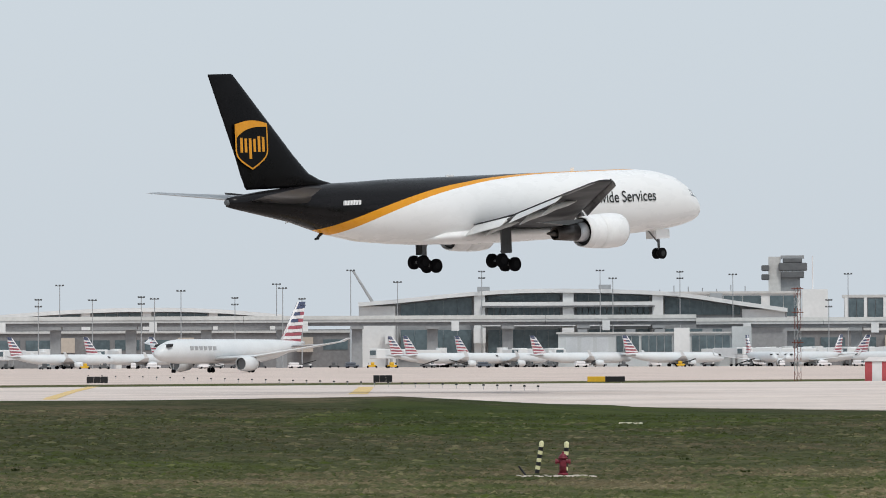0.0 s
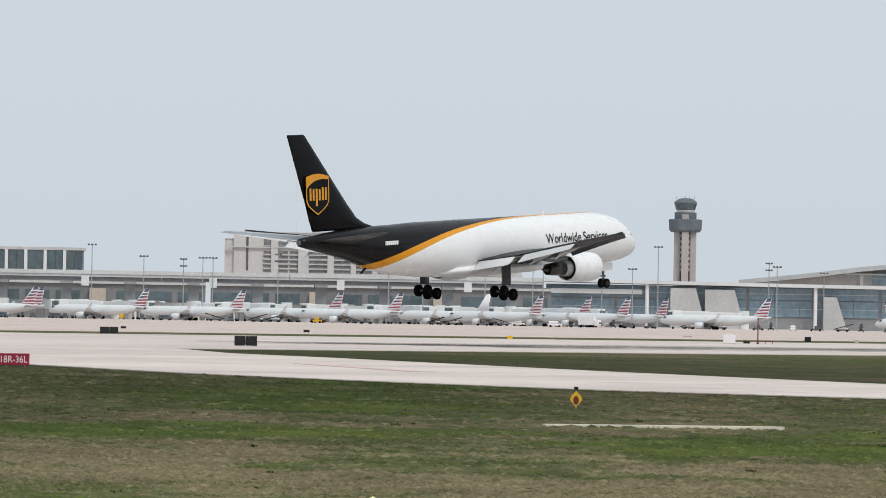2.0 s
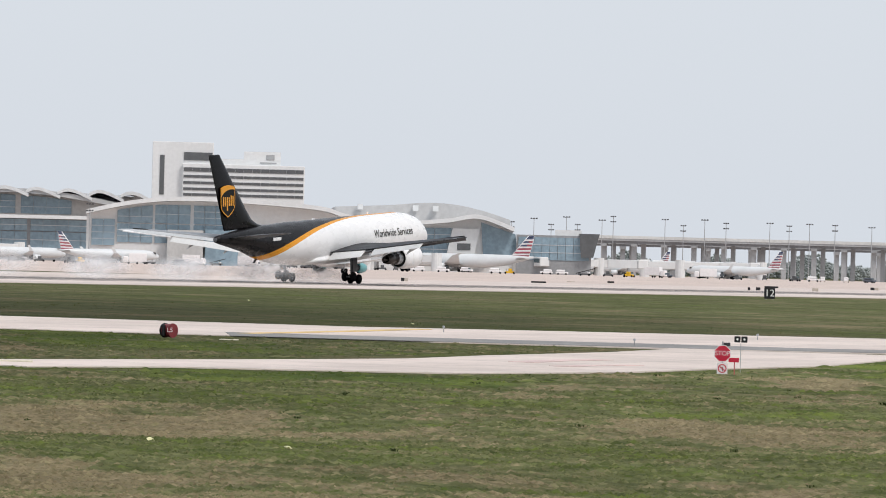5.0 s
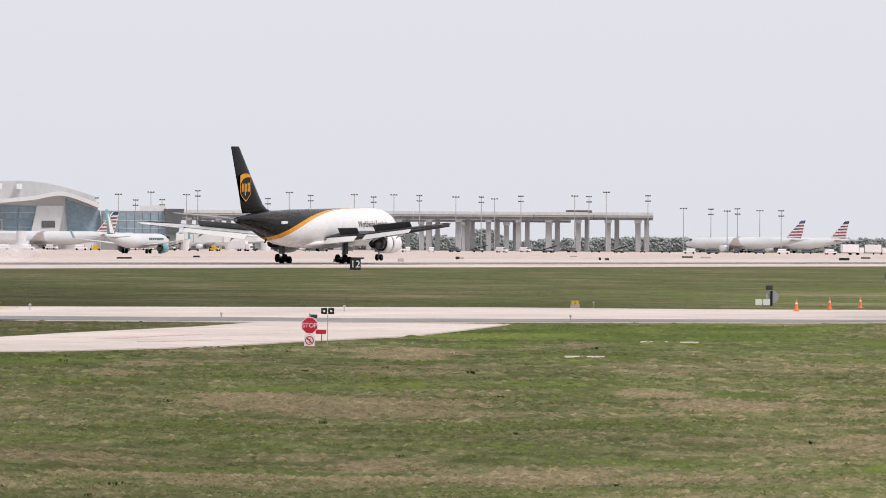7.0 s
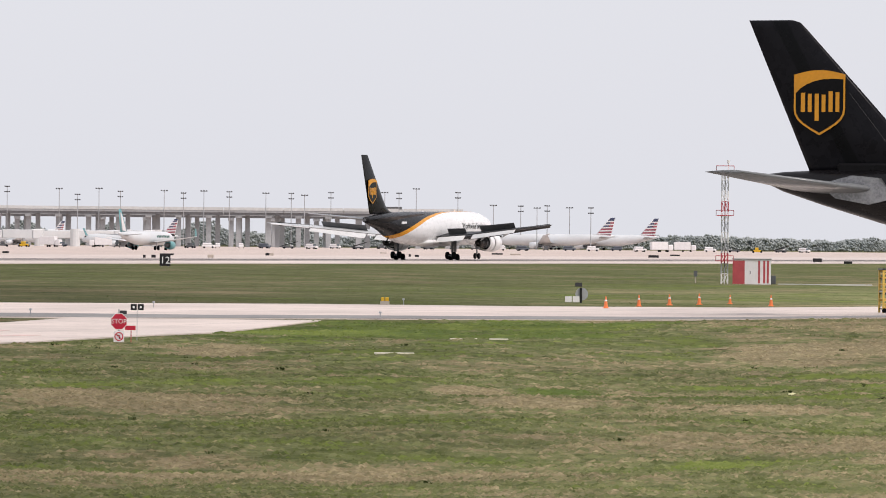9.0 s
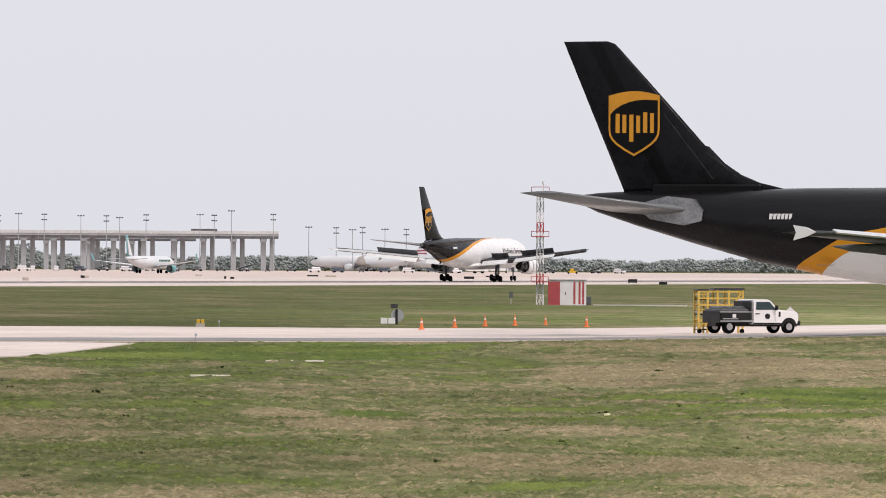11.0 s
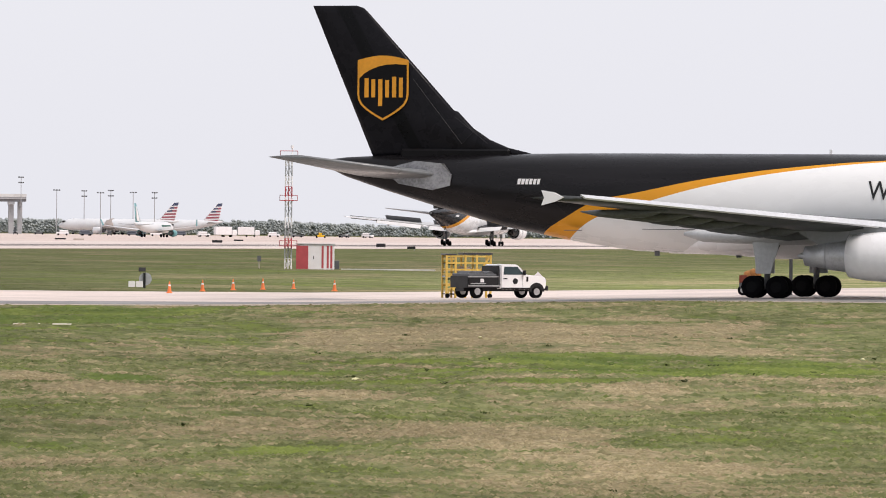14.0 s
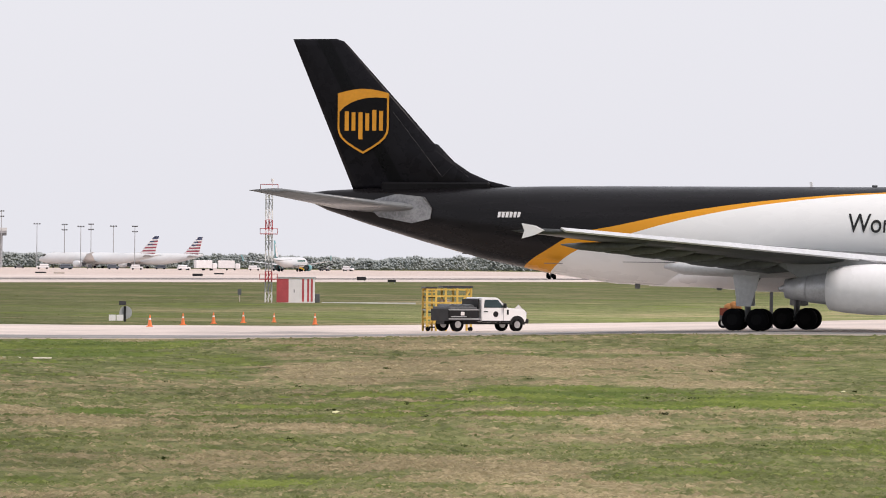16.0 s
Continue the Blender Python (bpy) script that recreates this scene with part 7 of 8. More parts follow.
# bearing, distance, nose to the right (+) or left (-) of the line of sight, degrees
PARKED = [(38.63, 2150, 70), (39.38, 2170, 62), (40.02, 2190, 75), (42.37, 2200, 72), (42.52, 2150, 60), (43.03, 2200, 58), (43.77, 2180, 66), (44.68, 2190, 66), (45.9, 2200, 165), (46.84, 2200, -150), (47.12, 2230, -75),
          (47.96, 2200, -70), (48.02, 2240, -60), (49.05, 2220, -66), (50.0, 2200, -72), (50.96, 2230, -66), (51.55, 2210, -72), (52.93, 2200, -60), (53.40, 2230, -48), (53.79, 2200, -55), (54.16, 2240, -50), (55.17, 2150, -80), (56.27, 2280, 68), (58.47, 2250, 70), (65.61, 2400, -72), (57.31, 2120, -84), (57.62, 2260, 62), (57.75, 2300, -70)]
for i, (az, d, off) in enumerate(PARKED):
    put(narrow, az, d, az + off, i == 0)
plainjet = airliner("older white airliner with a plain white tail at a gate", 39.0, 1.9, 34.0, 12.0, M_LETTER, False)
plainjet["long"] = 39.0
put(plainjet, 52.41, 2215, 52.41 - 66, True)
small = airliner("small white regional jet parked nose towards the runway", 28.0, 1.5, 26.0, 8.5, M_LETTER, False)
small["long"] = 28.0
put(small, 61.56, 2300, 61.56 - 96, True)
wide = airliner("large silver-white airliner with red, white and blue striped tail", 62.0, 2.9, 60.0, 16.0, M_LETTER, True)
wide["long"] = 62.0
put(wide, 63.16, 2450, 63.16 - 75, True)
put(wide, 69.91, 2850, 69.91 - 72, False)
put(wide, 70.34, 2900, 70.34 - 72, False)
put(narrow, 64.5, 2780, 64.5 - 80, False)
taxiing = airliner("large silver-white airliner with striped tail taxiing before the terminal", 57.0, 2.88, 60.0, 16.9, M_LETTER, True, None, 6)
leaving = airliner("white airliner with a teal tail and dark green bars taking off", 37.6, 1.98, 35.8, 11.8, M_TEAL, False, None, 8, M_TEAL)
for q in (taxiing, leaving):
    q.name = "moving_airliner"


# ---- gates and apron clutter ----
def jet_bridge():
    t = thing("jet_bridge", "white boarding bridge on a wheeled leg", "jet bridge")
    part("rotunda", tubes(((0, 0, 0), (0, 0, 7.6), 2.2, 2.2, 14)), M_WALLW, t)
    part("tunnel", boxes((0, 17, -1.5, 1.5, 3.6, 6.8), bevel=0.15), M_WALLW, t)
    part("tunnel", boxes((17, 30, -1.8, 1.8, 3.4, 7.1), bevel=0.15), M_SILVER, t)
    part("cab", boxes((30, 34.5, -2.4, 2.4, 3.3, 7.3), bevel=0.3), M_WALLW, t)
    part("cab_window", boxes((34.45, 34.6, -1.8, 1.8, 4.8, 6.6)), M_FARGLASS, t)
    for y in (-1.4, 1.4):
        part("leg", boxes((26, 26.8, y - 0.3, y + 0.3, 0.5, 3.6)), M_STEEL, t)
        part("wheel", tubes(((26.4, y - 0.3, 0.55), (26.4, y + 0.3, 0.55), 0.55, 0.55, 12)), M_TYRE, t)
    return t


bridge = jet_bridge()
bridge["group"] = "boarding bridges"
spots = [(39.0, 2240, -120), (39.7, 2240, -100), (42.9, 2270, -140), (43.5, 2270, -50), (44.3, 2270, -140), (45.3, 2270, -45), (46.3, 2260, 30), (46.6, 2260, -150), (47.5, 2265, -120), (48.4, 2265, -40), (48.9, 2265, -150), (49.5, 2265, -30), (50.4, 2265, -140), (51.2, 2265, -50), (51.9, 2265, -140),
         (52.6, 2265, -30), (53.2, 2300, -130), (54.9, 2380, -150), (56.8, 2400, -30), (58.1, 2400, -150), (60.3, 2400, 10), (61.5, 2400, 170), (62.2, 2400, 160), (63.5, 2520, 8), (64.25, 2560, 4), (65.1, 2560, 176)]
spots += [(45.4 + 0.37 * i, 2285 + 14 * (i % 3), (-35, -150, -80, 10, -120)[i % 5]) for i in range(22)] + [(61.4 + 0.8 * i, 2500 + 25 * (i % 3), (5, 170, -60, -140)[i % 4]) for i in range(6)]
for i, (az, d, turn) in enumerate(spots):
    m = site(az, d, 0.05, turn)
    if i == 0:
        bridge.matrix_basis = m
    else:
        copy_thing(bridge, m)


def van(mat, label, kind):
    t = thing(kind, label, "vehicle")
    if kind == "box_truck":
        part("box", boxes((-5.2, 1.6, -1.25, 1.25, 0.9, 4.1), bevel=0.08), M_LETTER, t)
        part("cab", boxes((1.8, 3.8, -1.2, 1.2, 0.6, 2.9), bevel=0.25), mat, t)
    elif kind == "belt_loader":
        part("body", boxes((-2.6, 2.6, -0.8, 0.8, 0.4, 1.0), bevel=0.1), mat, t)
        bm = bmesh.new()
        slab(bm, (-3.4, -0.5, 0.9), (3.8, -0.5, 2.9), (3.8, 0.5, 2.9), (-3.4, 0.5, 0.9), 0.3)
        part("belt", bm, M_BLACK, t)
        part("cab", boxes((0.9, 2.0, -0.75, 0.0, 1.0, 1.5), bevel=0.1), M_LETTER, t)
    elif kind == "baggage_tug":
        part("body", boxes((-1.6, 1.6, -0.8, 0.8, 0.35, 1.1), bevel=0.12), mat, t)
        part("cab", boxes((-0.9, 0.5, -0.75, 0.75, 1.1, 2.1), bevel=0.15), mat, t)
    else:
        part("body", boxes((-2.6, 2.6, -1.0, 1.0, 0.45, 1.25), bevel=0.15), mat, t)
        part("cab", boxes((-2.3, 1.3, -0.95, 0.95, 1.25, 2.1), bevel=0.25), mat, t)
    part("windscreen", boxes((1.25 if kind != "box_truck" else 3.78, 1.4 if kind != "box_truck" else 3.86, -0.8, 0.8, 1.3, 1.95)), M_FARGLASS, t)
    for x in (-1.6, 1.6):
        for s in (-1, 1):
            part("wheel", tubes(((x, s * 0.75, 0.4), (x, s * 1.0, 0.4), 0.4, 0.4, 12)), M_TYRE, t)
    return t


M_SLATE = plain("slate_paint", (0.10, 0.115, 0.14), 0.4, 0, 0.12, 1.0)
rng = random.Random(5)
kinds = [van(M_LETTER, "white box truck on the apron", "box_truck"), van(M_LETTER, "white service van on the apron", "service_van"), van(M_DARKGREY, "dark baggage tug on the apron", "baggage_tug"), van(M_SLATE, "slate grey service van on the apron", "service_van"), van(M_YELLOW, "yellow baggage tug on the apron", "baggage_tug"), van(M_DARKGREY, "dark belt loader on the apron", "belt_loader")]
used = set()
for i in range(150):
    az = 38.4 + 27.6 * (i + rng.random() * 0.8) / 124 if i < 124 else 66 + 6.0 * (i - 124) / 26
    d = rng.choice((2080, 2100, 2130, 2160, 2190, 2215)) if az < 59 else rng.choice((2200, 2260, 2330, 2380))
    if az > 66:
        d = 2300 + rng.random() * 300
    k = rng.choice((0, 1, 1, 2, 2, 2, 2, 3, 5, 5, 5, 4))
    m = site(az, d, 0.05, rng.choice((0, 180, 20, -30, 90)))
    if k in used:
        copy_thing(kinds[k], m)
    else:
        used.add(k)
        kinds[k].matrix_basis = m
        kinds[k]["group"] = "vehicles on the apron"
for k in range(6):
    if k not in used:
        kinds[k].matrix_basis = site(50 + k, 2090, 0.05)


def apron_boards():
    """Low boards and light housings between the two runways: bearing, distance, width, height, then the faces from left to right."""
    for az, d, w, h, faces in ((48.8, 950, 0.9, 0.45, "k"), (50.6, 900, 0.95, 0.5, "k"), (52.6, 760, 0.8, 0.5, "y"), (54.35, 1026, 1.7, 0.3, "t"), (54.93, 745, 0.85, 0.42, "k"), (55.53, 845, 0.95, 0.85, "k"), (56.01, 838, 0.6, 0.55, "t"),
                               (56.8, 866, 2.3, 0.68, "kyy"), (61.89, 896, 1.1, 0.6, "kt"), (63.21, 1003, 2.6, 0.38, "k"), (63.53, 1148, 1.7, 0.2, "t"), (63.92, 1142, 1.3, 0.45, "k"), (65.28, 903, 0.42, 0.55, "k"), (65.37, 912, 0.7, 0.55, "k"),
                               (65.5, 1080, 2.6, 0.42, "k"), (65.93, 937, 1.0, 0.6, "t"), (66.51, 1120, 1.6, 0.6, "kt"), (67.63, 1450, 1.7, 0.35, "t"), (67.89, 1120, 0.45, 0.6, "k"), (67.96, 1110, 0.8, 0.5, "k"), (68.75, 1420, 2.7, 0.45, "k"),
                               (68.93, 1380, 2.6, 0.45, "t"), (70.29, 1230, 2.2, 0.62, "k"), (70.5, 1450, 2.4, 0.45, "k"), (71.9, 1000, 1.6, 0.7, "k"), (72.2, 900, 1.3, 0.5, "k")):
        look_of = {"k": "low black board between the runways", "t": "low tan housing between the runways", "y": "low yellow board between the runways"}.get(faces, "low board, part black and part %s, between the runways" % ("yellow" if "y" in faces else "tan"))
        t = thing("airfield_sign", look_of, "sign", site(az, d), "boards between the runways")
        for i, f in enumerate(faces):
            a, b = -w / 2 + w * i / len(faces), -w / 2 + w * (i + 1) / len(faces)
            part("panel", boxes((a + 0.01, b - 0.01, -0.15, 0.15, 0.1, h), bevel=0.03), {"k": M_BLACK, "t": M_TAN, "y": M_YELLOW}[f], t)
        for x in (-w * 0.35, w * 0.35):
            part("leg", boxes((x - 0.05, x + 0.05, -0.05, 0.05, -0.1, 0.12)), M_STEEL, t)


def weather_post():
    """White cabinet beside a dark red post with a low red rail."""
    c = thing("equipment_cabinet", "white cabinet on a plinth between the runways", "cabinet", site(54.76, 738))
    part("plinth", boxes((-0.85, 0.85, -0.5, 0.5, -0.1, 0.12)), M_TAN, c)
    part("body", boxes((-0.78, 0.78, -0.45, 0.45, 0.12, 1.15), bevel=0.04), M_LETTER, c)
    part("lid", boxes((-0.62, 0.45, -0.42, 0.42, 1.15, 1.32), bevel=0.05), M_LETTER, c)
    p = thing("antenna_mast", "slim dark red post with a low rail beside it", "mast", site(55.04, 742))
    part("post", tubes(((0, 0, -0.1), (0, 0, 3.45), 0.085, 0.065, 8)), M_DARKRED, p)
    part("collar", tubes(((0, 0, 0.0), (0, 0, 0.25), 0.16, 0.16, 8)), M_DARKRED, p)
    part("rail", tubes(((0, 0, 0.45), (1.9, 0, 0.40), 0.04, 0.04, 6)), M_DARKRED, p)
    for x in (0.95, 1.88):
        part("rail_post", tubes(((x, 0, -0.1), (x, 0, 0.43), 0.045, 0.045, 6)), M_DARKRED, p)


apron_boards()
weather_post()


def far_woods():
    """A low broken line of trees along the horizon, built of many small leaf clumps."""
    r = random.Random(11)
    verts, faces = [], []
    for i in range(640):
        az = 63.0 + 17.0 * i / 640 + r.random() * 0.03
        d = 3300 + r.random() * 500
        h = 5.5 + 2.5 * (0.5 + 0.5 * math.sin(i * 0.07)) + 2.5 * r.random() ** 2 + (7.0 * max(0.0, math.sin(i * 0.19)) if az < 67 else 0.0)
        a = radians(az)
        cx, cy = d * math.sin(a), d * math.cos(a)
        for c in range(95):
            w, ang = 5.0 * math.sqrt(r.random()), r.random() * 6.283
            z = h * (0.06 + 0.86 * r.random())
            k = 1.25 - 0.8 * z / h
            px, py, rad = cx + w * k * math.cos(ang) * 1.9, cy + w * k * math.sin(ang), 0.45 + 0.6 * r.random()
            base = len(verts)
            verts += [(px + rad * 1.3, py, z), (px, py + rad, z + 0.2 * rad), (px - rad * 1.3, py, z), (px, py - rad, z - 0.2 * rad), (px, py, z + rad), (px, py, z - rad)]
            for q in range(4):
                faces += [(base + q, base + (q + 1) % 4, base + 4), (base + (q + 1) % 4, base + q, base + 5)]
    me = bpy.data.meshes.new("far_woods")
    me.from_pydata(verts, [], faces)
    me.polygons.foreach_set("use_smooth", [True] * len(me.polygons))
    # distance haze is mixed into this pale leaf colour
    k = Nodes("hazy_foliage", 0.9)
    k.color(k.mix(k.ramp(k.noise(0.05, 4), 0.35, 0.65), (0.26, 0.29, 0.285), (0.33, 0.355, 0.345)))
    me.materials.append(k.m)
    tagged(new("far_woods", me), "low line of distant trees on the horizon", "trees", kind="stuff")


far_woods()


# ---- grass blades ----
def inside(x, y, poly):
    """Which of many points lie within a polygon."""
    hit = np.zeros(np.shape(x), bool)
    for (ax, ay), (bx, by) in zip(poly, poly[1:] + poly[:1]):
        if ay != by:
            hit ^= ((ay > y) != (by > y)) & (x < (bx - ax) * (y - ay) / (by - ay) + ax)
    return hit


def on_paving(x, y, rim=1.2):
    out = np.zeros(np.shape(x), bool)
    for p in PAVED:
        for o in (-rim, rim):
            out |= inside(x + o, y + o, p)
    return out


def field(x, y, values):
    """The ground's height or dryness at many points."""
    xs, ys = GROUND[0], GROUND[1]
    i = np.clip(np.searchsorted(xs, x) - 1, 0, len(xs) - 2)
    j = np.clip(np.searchsorted(ys, y) - 1, 0, len(ys) - 2)
    u, v = (x - xs[i]) / (xs[i + 1] - xs[i]), (y - ys[j]) / (ys[j + 1] - ys[j])
    return (values[j, i] * (1 - u) + values[j, i + 1] * u) * (1 - v) + (values[j + 1, i] * (1 - u) + values[j + 1, i + 1] * u) * v


PAVED = [[(253, 305), (267, 246), (258, 222), (256, 205), (256, 190), (262, 168), (270, 150), (280, 132), (288, 121), (297, 101), (301, 85), (302, 70), (304, 45), (310, -40), (470, -40), (460, 60), (440, 100), (392, 114), (358, 122), (340, 145), (303, 165), (292, 184), (306, 226), (332, 280), (366, 318)],
         [(200, 124), (209, 123), (220, 115), (247, 115), (270, 117), (283, 120), (280, 133), (260, 130.5), (225, 129.5), (206, 130.5), (200, 128)]]


def grass_blades():
    """Low narrow tufts, bent over by the wind along the field, clear of the paving."""
    r = np.random.RandomState(3)
    verts, drys = [], []
    for lo, hi, count, size, first in ((95, 150, 80000, 0.7, 37.5), (150, 215, 70000, 0.9, 37.5), (215, 345, 50000, 1.1, 37.5), (345, 620, 24000, 0.9, 52)):
        d = np.sqrt(r.uniform(lo * lo, hi * hi, count))
        az = np.radians(r.uniform(first, 78.5, count))
        x, y = d * np.sin(az), d * np.cos(az)
        keep = (y < 295) & ~on_paving(x, y)
        x, y = x[keep], y[keep]
        n = len(x)
        q = r.random_sample((6, n))
        # tufts stand in loose clumps
        clump = 0.5 + 0.5 * np.sin(x * 1.9 + 2 * np.sin(y * 0.7)) * np.sin(y * 1.3 + 2 * np.sin(x * 0.6))
        h = (0.022 + 0.05 * q[0] * q[0] + 0.035 * clump) * size
        w = (0.014 + 0.05 * q[1] ** 2) * size
        t, lean = r.uniform(-1.5, -0.5, n), 0.5 + 0.8 * q[2]
        c, s = np.cos(t), np.sin(t)
        z = field(x, y, GROUND[2]) - 0.01
        k1, k2 = h * (0.6 + 0.6 * q[3]), h * (0.6 + 0.6 * q[4])
        corners = [(x - c * w, y - s * w, z), (x + c * w, y + s * w, z), (x + c * w * 0.6 - s * lean * k1, y + s * w * 0.6 + c * lean * k1, z + k1), (x - c * w * 0.7 - s * lean * k2, y - s * w * 0.7 + c * lean * k2, z + k2)]
        verts.append(np.stack([np.stack(p, 1) for p in corners], 1).reshape(-1, 3))
        drys.append(np.repeat(field(x, y, GROUND[3]), 4))
    verts, drys = np.concatenate(verts), np.concatenate(drys)
    n = len(verts) // 4
    me = bpy.data.meshes.new("grass")
    me.vertices.add(n * 4)
    me.vertices.foreach_set("co", verts.ravel())
    me.loops.add(n * 4)
    me.loops.foreach_set("vertex_index", np.arange(n * 4))
    me.polygons.add(n)
    me.polygons.foreach_set("loop_start", np.arange(0, n * 4, 4))
    me.update(calc_edges=True)
    for name, data in (("dryness", drys), ("exposure_gain", exposure_gain(verts[:, 0], verts[:, 1]))):
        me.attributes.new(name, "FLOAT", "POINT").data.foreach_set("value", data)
    me.materials.append(M_BLADE)
    tagged(new("grass", me), "short green and dry grass blades", "grass", kind="stuff")


grass_blades()


def grass_clumps():
    """Low tussocks of matted grass, from a hand to a pace across, that stand close together over the field."""
    r = np.random.RandomState(8)
    verts, drys = [], []
    for lo, hi, count, r0, r1, h0, h1 in ((95, 125, 34000, 0.08, 0.20, 0.035, 0.075), (125, 165, 34000, 0.10, 0.28, 0.04, 0.09), (165, 225, 34000, 0.15, 0.42, 0.05, 0.11), (225, 345, 26000, 0.22, 0.6, 0.05, 0.12)):
        d = np.sqrt(r.uniform(lo * lo, hi * hi, count))
        az = np.radians(r.uniform(37.5, 78.5, count))
        x, y = d * np.sin(az), d * np.cos(az)
        keep = (y < 290) & ~on_paving(x, y, 1.4)
        x, y = x[keep], y[keep]
        n = len(x)
        q = r.random_sample((4, n))
        rad = r0 + (r1 - r0) * q[0] ** 2
        high = h0 + (h1 - h0) * q[1] * q[1]
        turn, long = q[2] * 6.283, 0.7 + 0.9 * q[3]
        z = field(x, y, GROUND[2])
        ring = []
        for k in range(6):
            a = k * math.pi / 3 + r.uniform(-0.3, 0.3, n)
            g = rad * r.uniform(0.75, 1.25, n)
            u, v = np.cos(a) * g * long, np.sin(a) * g / long
            ring.append((x + u * np.cos(turn) - v * np.sin(turn), y + u * np.sin(turn) + v * np.cos(turn), z - 0.02))
        ring.append((x + rad * r.uniform(-0.3, 0.3, n), y + rad * r.uniform(-0.3, 0.3, n), z + high))
        verts.append(np.stack([np.stack(p, 1) for p in ring], 1).reshape(-1, 3))
        drys.append(np.repeat(field(x, y, GROUND[3]) + r.normal(0, 0.055, n), 7))
    verts, drys = np.concatenate(verts), np.concatenate(drys)
    n = len(verts) // 7
    tri = np.array([(k, (k + 1) % 6, 6) for k in range(6)]).ravel()
    loops = (np.arange(n)[:, None] * 7 + tri[None, :]).ravel()
    me = bpy.data.meshes.new("grass_clumps")
    me.vertices.add(n * 7)
    me.vertices.foreach_set("co", verts.ravel())
    me.loops.add(n * 18)
    me.loops.foreach_set("vertex_index", loops)
    me.polygons.add(n * 6)
    me.polygons.foreach_set("loop_start", np.arange(0, n * 18, 3))
    me.update(calc_edges=True)
    me.polygons.foreach_set("use_smooth", np.ones(n * 6, bool))
    for name, data in (("dryness", drys), ("exposure_gain", exposure_gain(verts[:, 0], verts[:, 1]))):
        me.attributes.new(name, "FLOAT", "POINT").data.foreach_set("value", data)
    me.materials.append(M_BLADE)
    tagged(new("grass_clumps", me), "low matted tussocks of green and dry grass", "grass", kind="stuff")


grass_clumps()


def weeds():
    """Dark broad-leaved weeds scattered over the field."""
    r = random.Random(21)
    verts, faces = [], []
    for i in range(210):
        d, az = math.sqrt(r.uniform(98 ** 2, 260 ** 2)), radians(r.uniform(38, 78.5))
        x, y = d * math.sin(az), d * math.cos(az)
        if on_paving(np.array([x]), np.array([y]))[0]:
            continue
        z = ground_z(x, y) + swell(x, y)
        size = r.uniform(0.35, 0.75) * (0.6 + d / 300)
        for b in range(14):
            a, lean, h = r.uniform(0, 6.283), r.uniform(0.3, 1.4), r.uniform(0.05, 0.13) * size
            ox, oy = r.gauss(0, 0.11) * size, r.gauss(0, 0.11) * size
            c, s, w = math.cos(a), math.sin(a), r.uniform(0.02, 0.05) * size
            m = len(verts)
            verts += [(x + ox - s * w * 0.4, y + oy + c * w * 0.4, z - 0.01), (x + ox + s * w * 0.4, y + oy - c * w * 0.4, z - 0.01), (x + ox + c * lean * h * 0.6 + s * w, y + oy + s * lean * h * 0.6 - c * w, z + h * 0.7), (x + ox + c * lean * h, y + oy + s * lean * h, z + h), (x + ox + c * lean * h * 0.6 - s * w, y + oy + s * lean * h * 0.6 + c * w, z + h * 0.7)]
            faces.append((m, m + 1, m + 2, m + 3, m + 4))
    me = bpy.data.meshes.new("weeds")
    me.from_pydata(verts, [], faces)
    k = Nodes("weed_leaves", 0.8, 0.0, 0.1)
    me.materials.append(k.color(k.mix(k.ramp(k.noise(0.3, 3), 0.4, 0.6), (0.034, 0.046, 0.016), (0.058, 0.075, 0.024))).m)
    tagged(new("weeds", me), "small dark weeds scattered in the grass", "weeds", kind="stuff")


weeds()


# ---- tyre smoke ----
def smoke_material():
    """Thin white smoke in soft wisps that thins out towards its rim."""
    k = Nodes("tyre_smoke", 1.0, 0.0, 0.0)
    x, y, z = k.xyz()
    d = k.math("MULTIPLY_ADD", k.math("MULTIPLY", x, 1 / 4.6), k.math("MULTIPLY", x, 1 / 4.6), k.math("MULTIPLY", k.math("MULTIPLY", z, 1 / 1.75), k.math("MULTIPLY", z, 1 / 1.75)))
    wisp = k.ramp(k.noise(0.55, 5, (0.7, 1, 1.2), "Object", 0.45), 0.15, 0.8)
    k.put(k.b.inputs["Alpha"], k.math("MULTIPLY", k.ramp(d, 0.0, 0.95, 0.42, 0.0), wisp))
    return k.color((0.85, 0.86, 0.88)).m


M_SMOKE = smoke_material()
r = random.Random(5)
bm = bmesh.new()
bmesh.ops.create_icosphere(bm, subdivisions=4, radius=1.0)
for v in bm.verts:
    n = 1 + 0.18 * noise.noise(v.co * 2.3)
    v.co = Vector((v.co.x * 4.6 * n, v.co.y * 1.3 * n, v.co.z * 1.75 * n))
smoke = thing("smoke_puff", "thin white tyre smoke drifting over the runway", "smoke", pose(548, 344, -4), "tyre smoke", "stuff")
part("wisp", bm, M_SMOKE, smoke, "", None, True)
# place along the runway, second of touching down, side of the runway's middle
PUFFS = [(548, 3.4, 5), (559, 3.6, -1), (570, 3.8, 6), (581, 4.0, -1), (592, 4.25, 6), (602, 4.45, -1), (611, 4.65, 6), (619, 4.85, 0), (628, 5.1, 6), (640, 5.4, 0)]
puffs = [smoke] + [copy_thing(smoke, pose(x, 344 + y, -4)) for x, t, y in PUFFS[1:]]


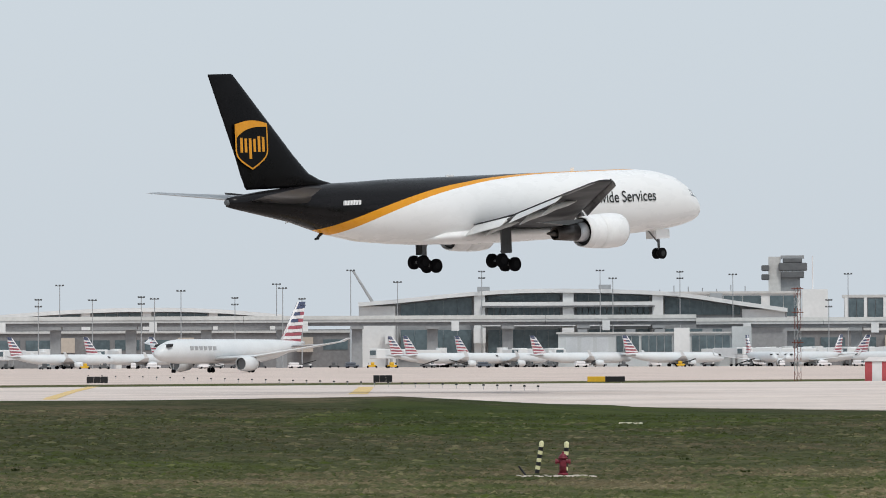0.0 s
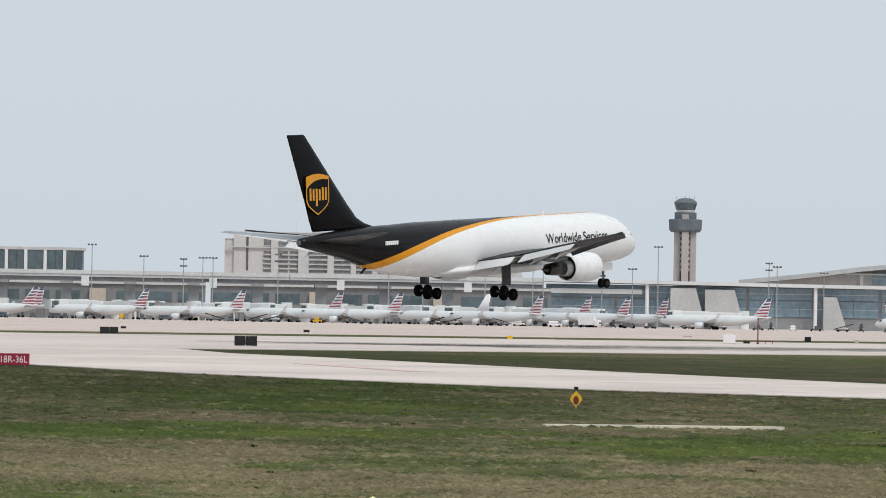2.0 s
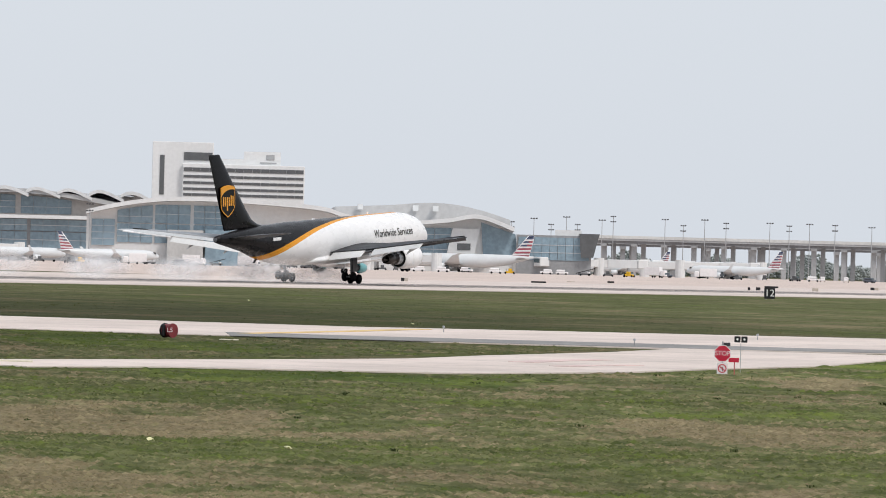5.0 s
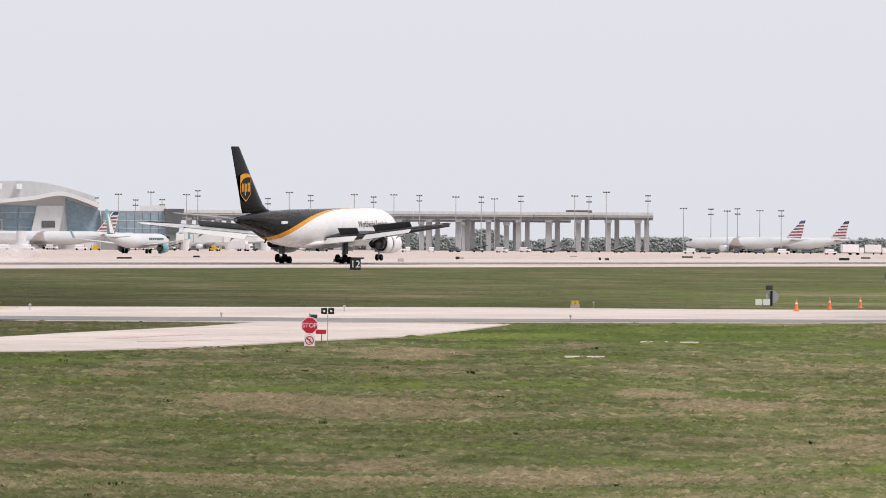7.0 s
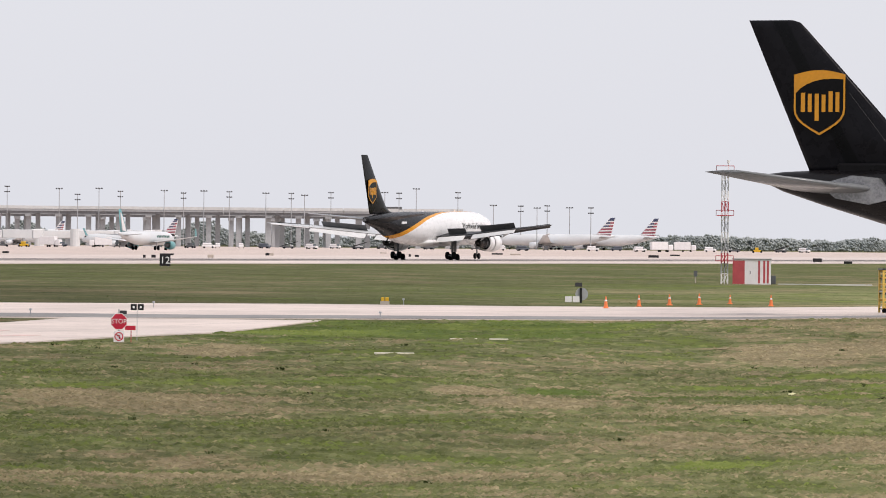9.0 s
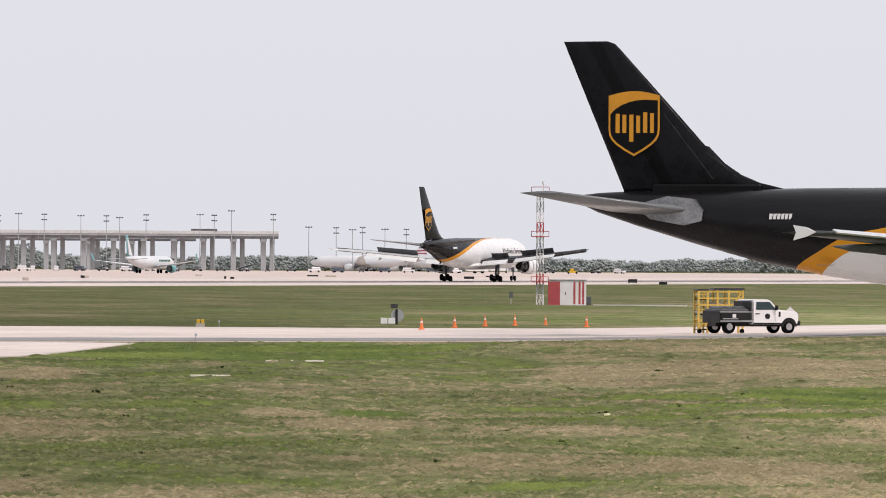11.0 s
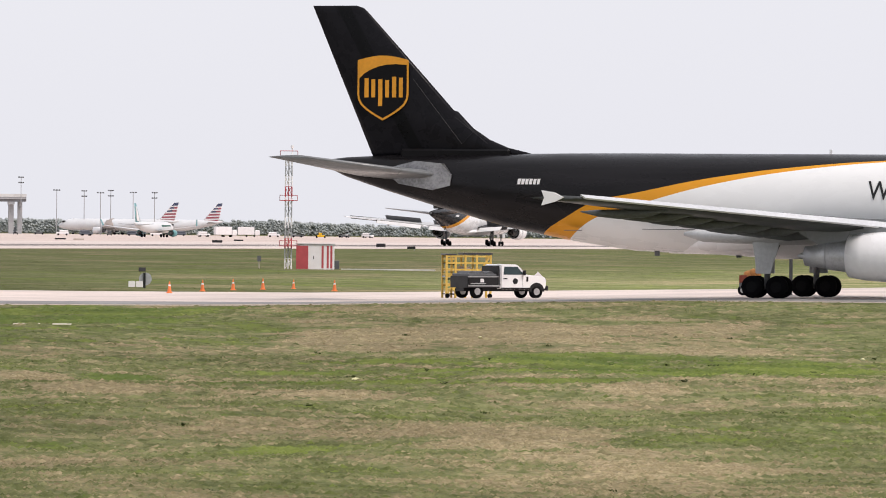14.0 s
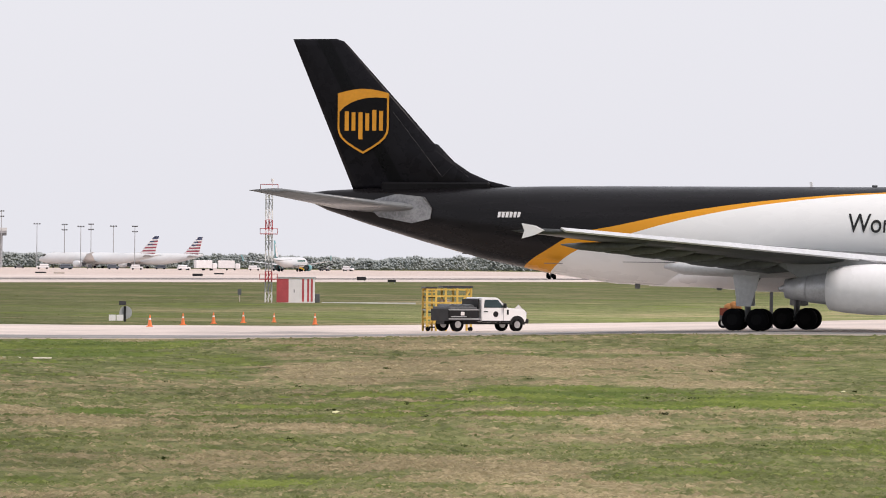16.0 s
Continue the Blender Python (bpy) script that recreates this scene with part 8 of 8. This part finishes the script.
# ---- everything that moves ----
def motions():
    # seconds, distance along the runway, height, nose up
    path = [(0, 350.64, 9.98, 2.9), (0.5, 381.7, 8.64, 2.9), (1, 410.6, 7.32, 2.9), (1.5, 440.5, 5.99, 3.05), (2, 471.25, 4.6, 3.5), (2.5, 500.46, 3.41, 3.85), (3, 530.2, 2.32, 4.25), (3.5, 560.7, 1.3, 4.2), (4, 589.6, 0.62, 4.2),
            (4.5, 619.5, 0.42, 4.2), (5, 650.1, 0.3, 3.8), (5.2, 661.5, 0.26, 3.6), (6, 709.5, 0.12, 2.0), (7.3, 786.07, 0.07, 0.9), (7.5, 797.9, 0.07, 0.8), (8, 827.2, 0.07, 0.7), (8.5, 854.3, 0.07, 0.6), (9, 881.6, 0.07, 0.5),
            (11.5, 1015.5, 0.07, 0.2), (12, 1041.0, 0.07, 0.0), (12.5, 1066.4, 0.07, 0.0), (13, 1090.1, 0.07, 0.0), (14.5, 1160.0, 0.07, 0.0), (16, 1226.0, 0.07, 0.0)]
    hinge = Matrix.Translation((-28.4, 0, 0))
    walk(landing, [(t, pose(s, 344, z) @ hinge @ pose(0, 0, 0, 0, -up, 0) @ hinge.inverted()) for t, s, z, up in path])
    for sp, home, axis, s in spoilers:
        up = [(0, 0), (5.0, 0), (5.9, 50), (16, 50)]
        walk(sp, [(t, home @ Matrix.Rotation(radians(a if s > 0 else -a), 4, axis)) for t, a in up])

    # the wings, held up by the air, settle once the wheels are down
    for w, s in wings:
        root = Matrix.Translation((0, s * 2.0, 3.3))
        walk(w, [(t, root @ pose(0, 0, 0, -s * a, 0, 0) @ root.inverted()) for t, a in ((0, 0), (1.5, 0.5), (3.0, 1.2), (4.5, 1.5), (6.0, 2.6), (8.0, 3.2), (16, 3.2))])
    for sleeve in sleeves:
        walk(sleeve, [(t, pose(-d, 0, 0)) for t, d in ((0, 0), (5.4, 0), (6.8, 0.62), (16, 0.62))])

    # the jet taking off on the far runway: seconds, distance along it, height, nose up
    roll = [(0, 985, 0, 0), (2, 1102, 0, 0), (3.5, 1195, 0, 0), (5, 1290, 0, 0), (7.5, 1445, 0, 0), (9, 1543, 0, 0), (11.5, 1722, 0, 0), (12.5, 1800, 0, 0), (14.5, 1955, 0, 0), (16, 2085, 0, 0.4)]
    main = Matrix.Translation((-18.8, 0, 0))
    walk(leaving, [(t, pose(x + 18.8, 710, 0.05 + z) @ main @ pose(0, 0, 0, 0, -up, 0) @ main.inverted()) for t, x, z, up in roll])
    a = radians(41.55)
    walk(taxiing, [(t, pose(1400 * math.sin(a) - 2.0 * t - 57 * math.sin(radians(79)), 1400 * math.cos(a) - 57 * math.cos(radians(79)), 0.05, 0, 0, 90 - 259)) for t in (0, 8, 16)])

    # smoke rises behind the wheels, drifts on and spreads low over the concrete
    for ob, (x, t0, y) in zip(puffs, PUFFS):
        turn = -58 + 12 * math.sin(x)
        walk(ob, [(t, pose(x + dx, 344 + y, z, 0, 0, turn + q)) for t, dx, z, q in ((0, 0, -4, 0), (t0 - 0.35, 0, -4, 0), (t0 + 0.1, 2, 0.9, 2), (t0 + 1.2, 8, 1.6, 6), (t0 + 3.5, 16, 1.9, 12), (t0 + 6, 20, 0.2, 18), (t0 + 8, 22, -3, 20), (16, 23, -4, 20))])


motions()
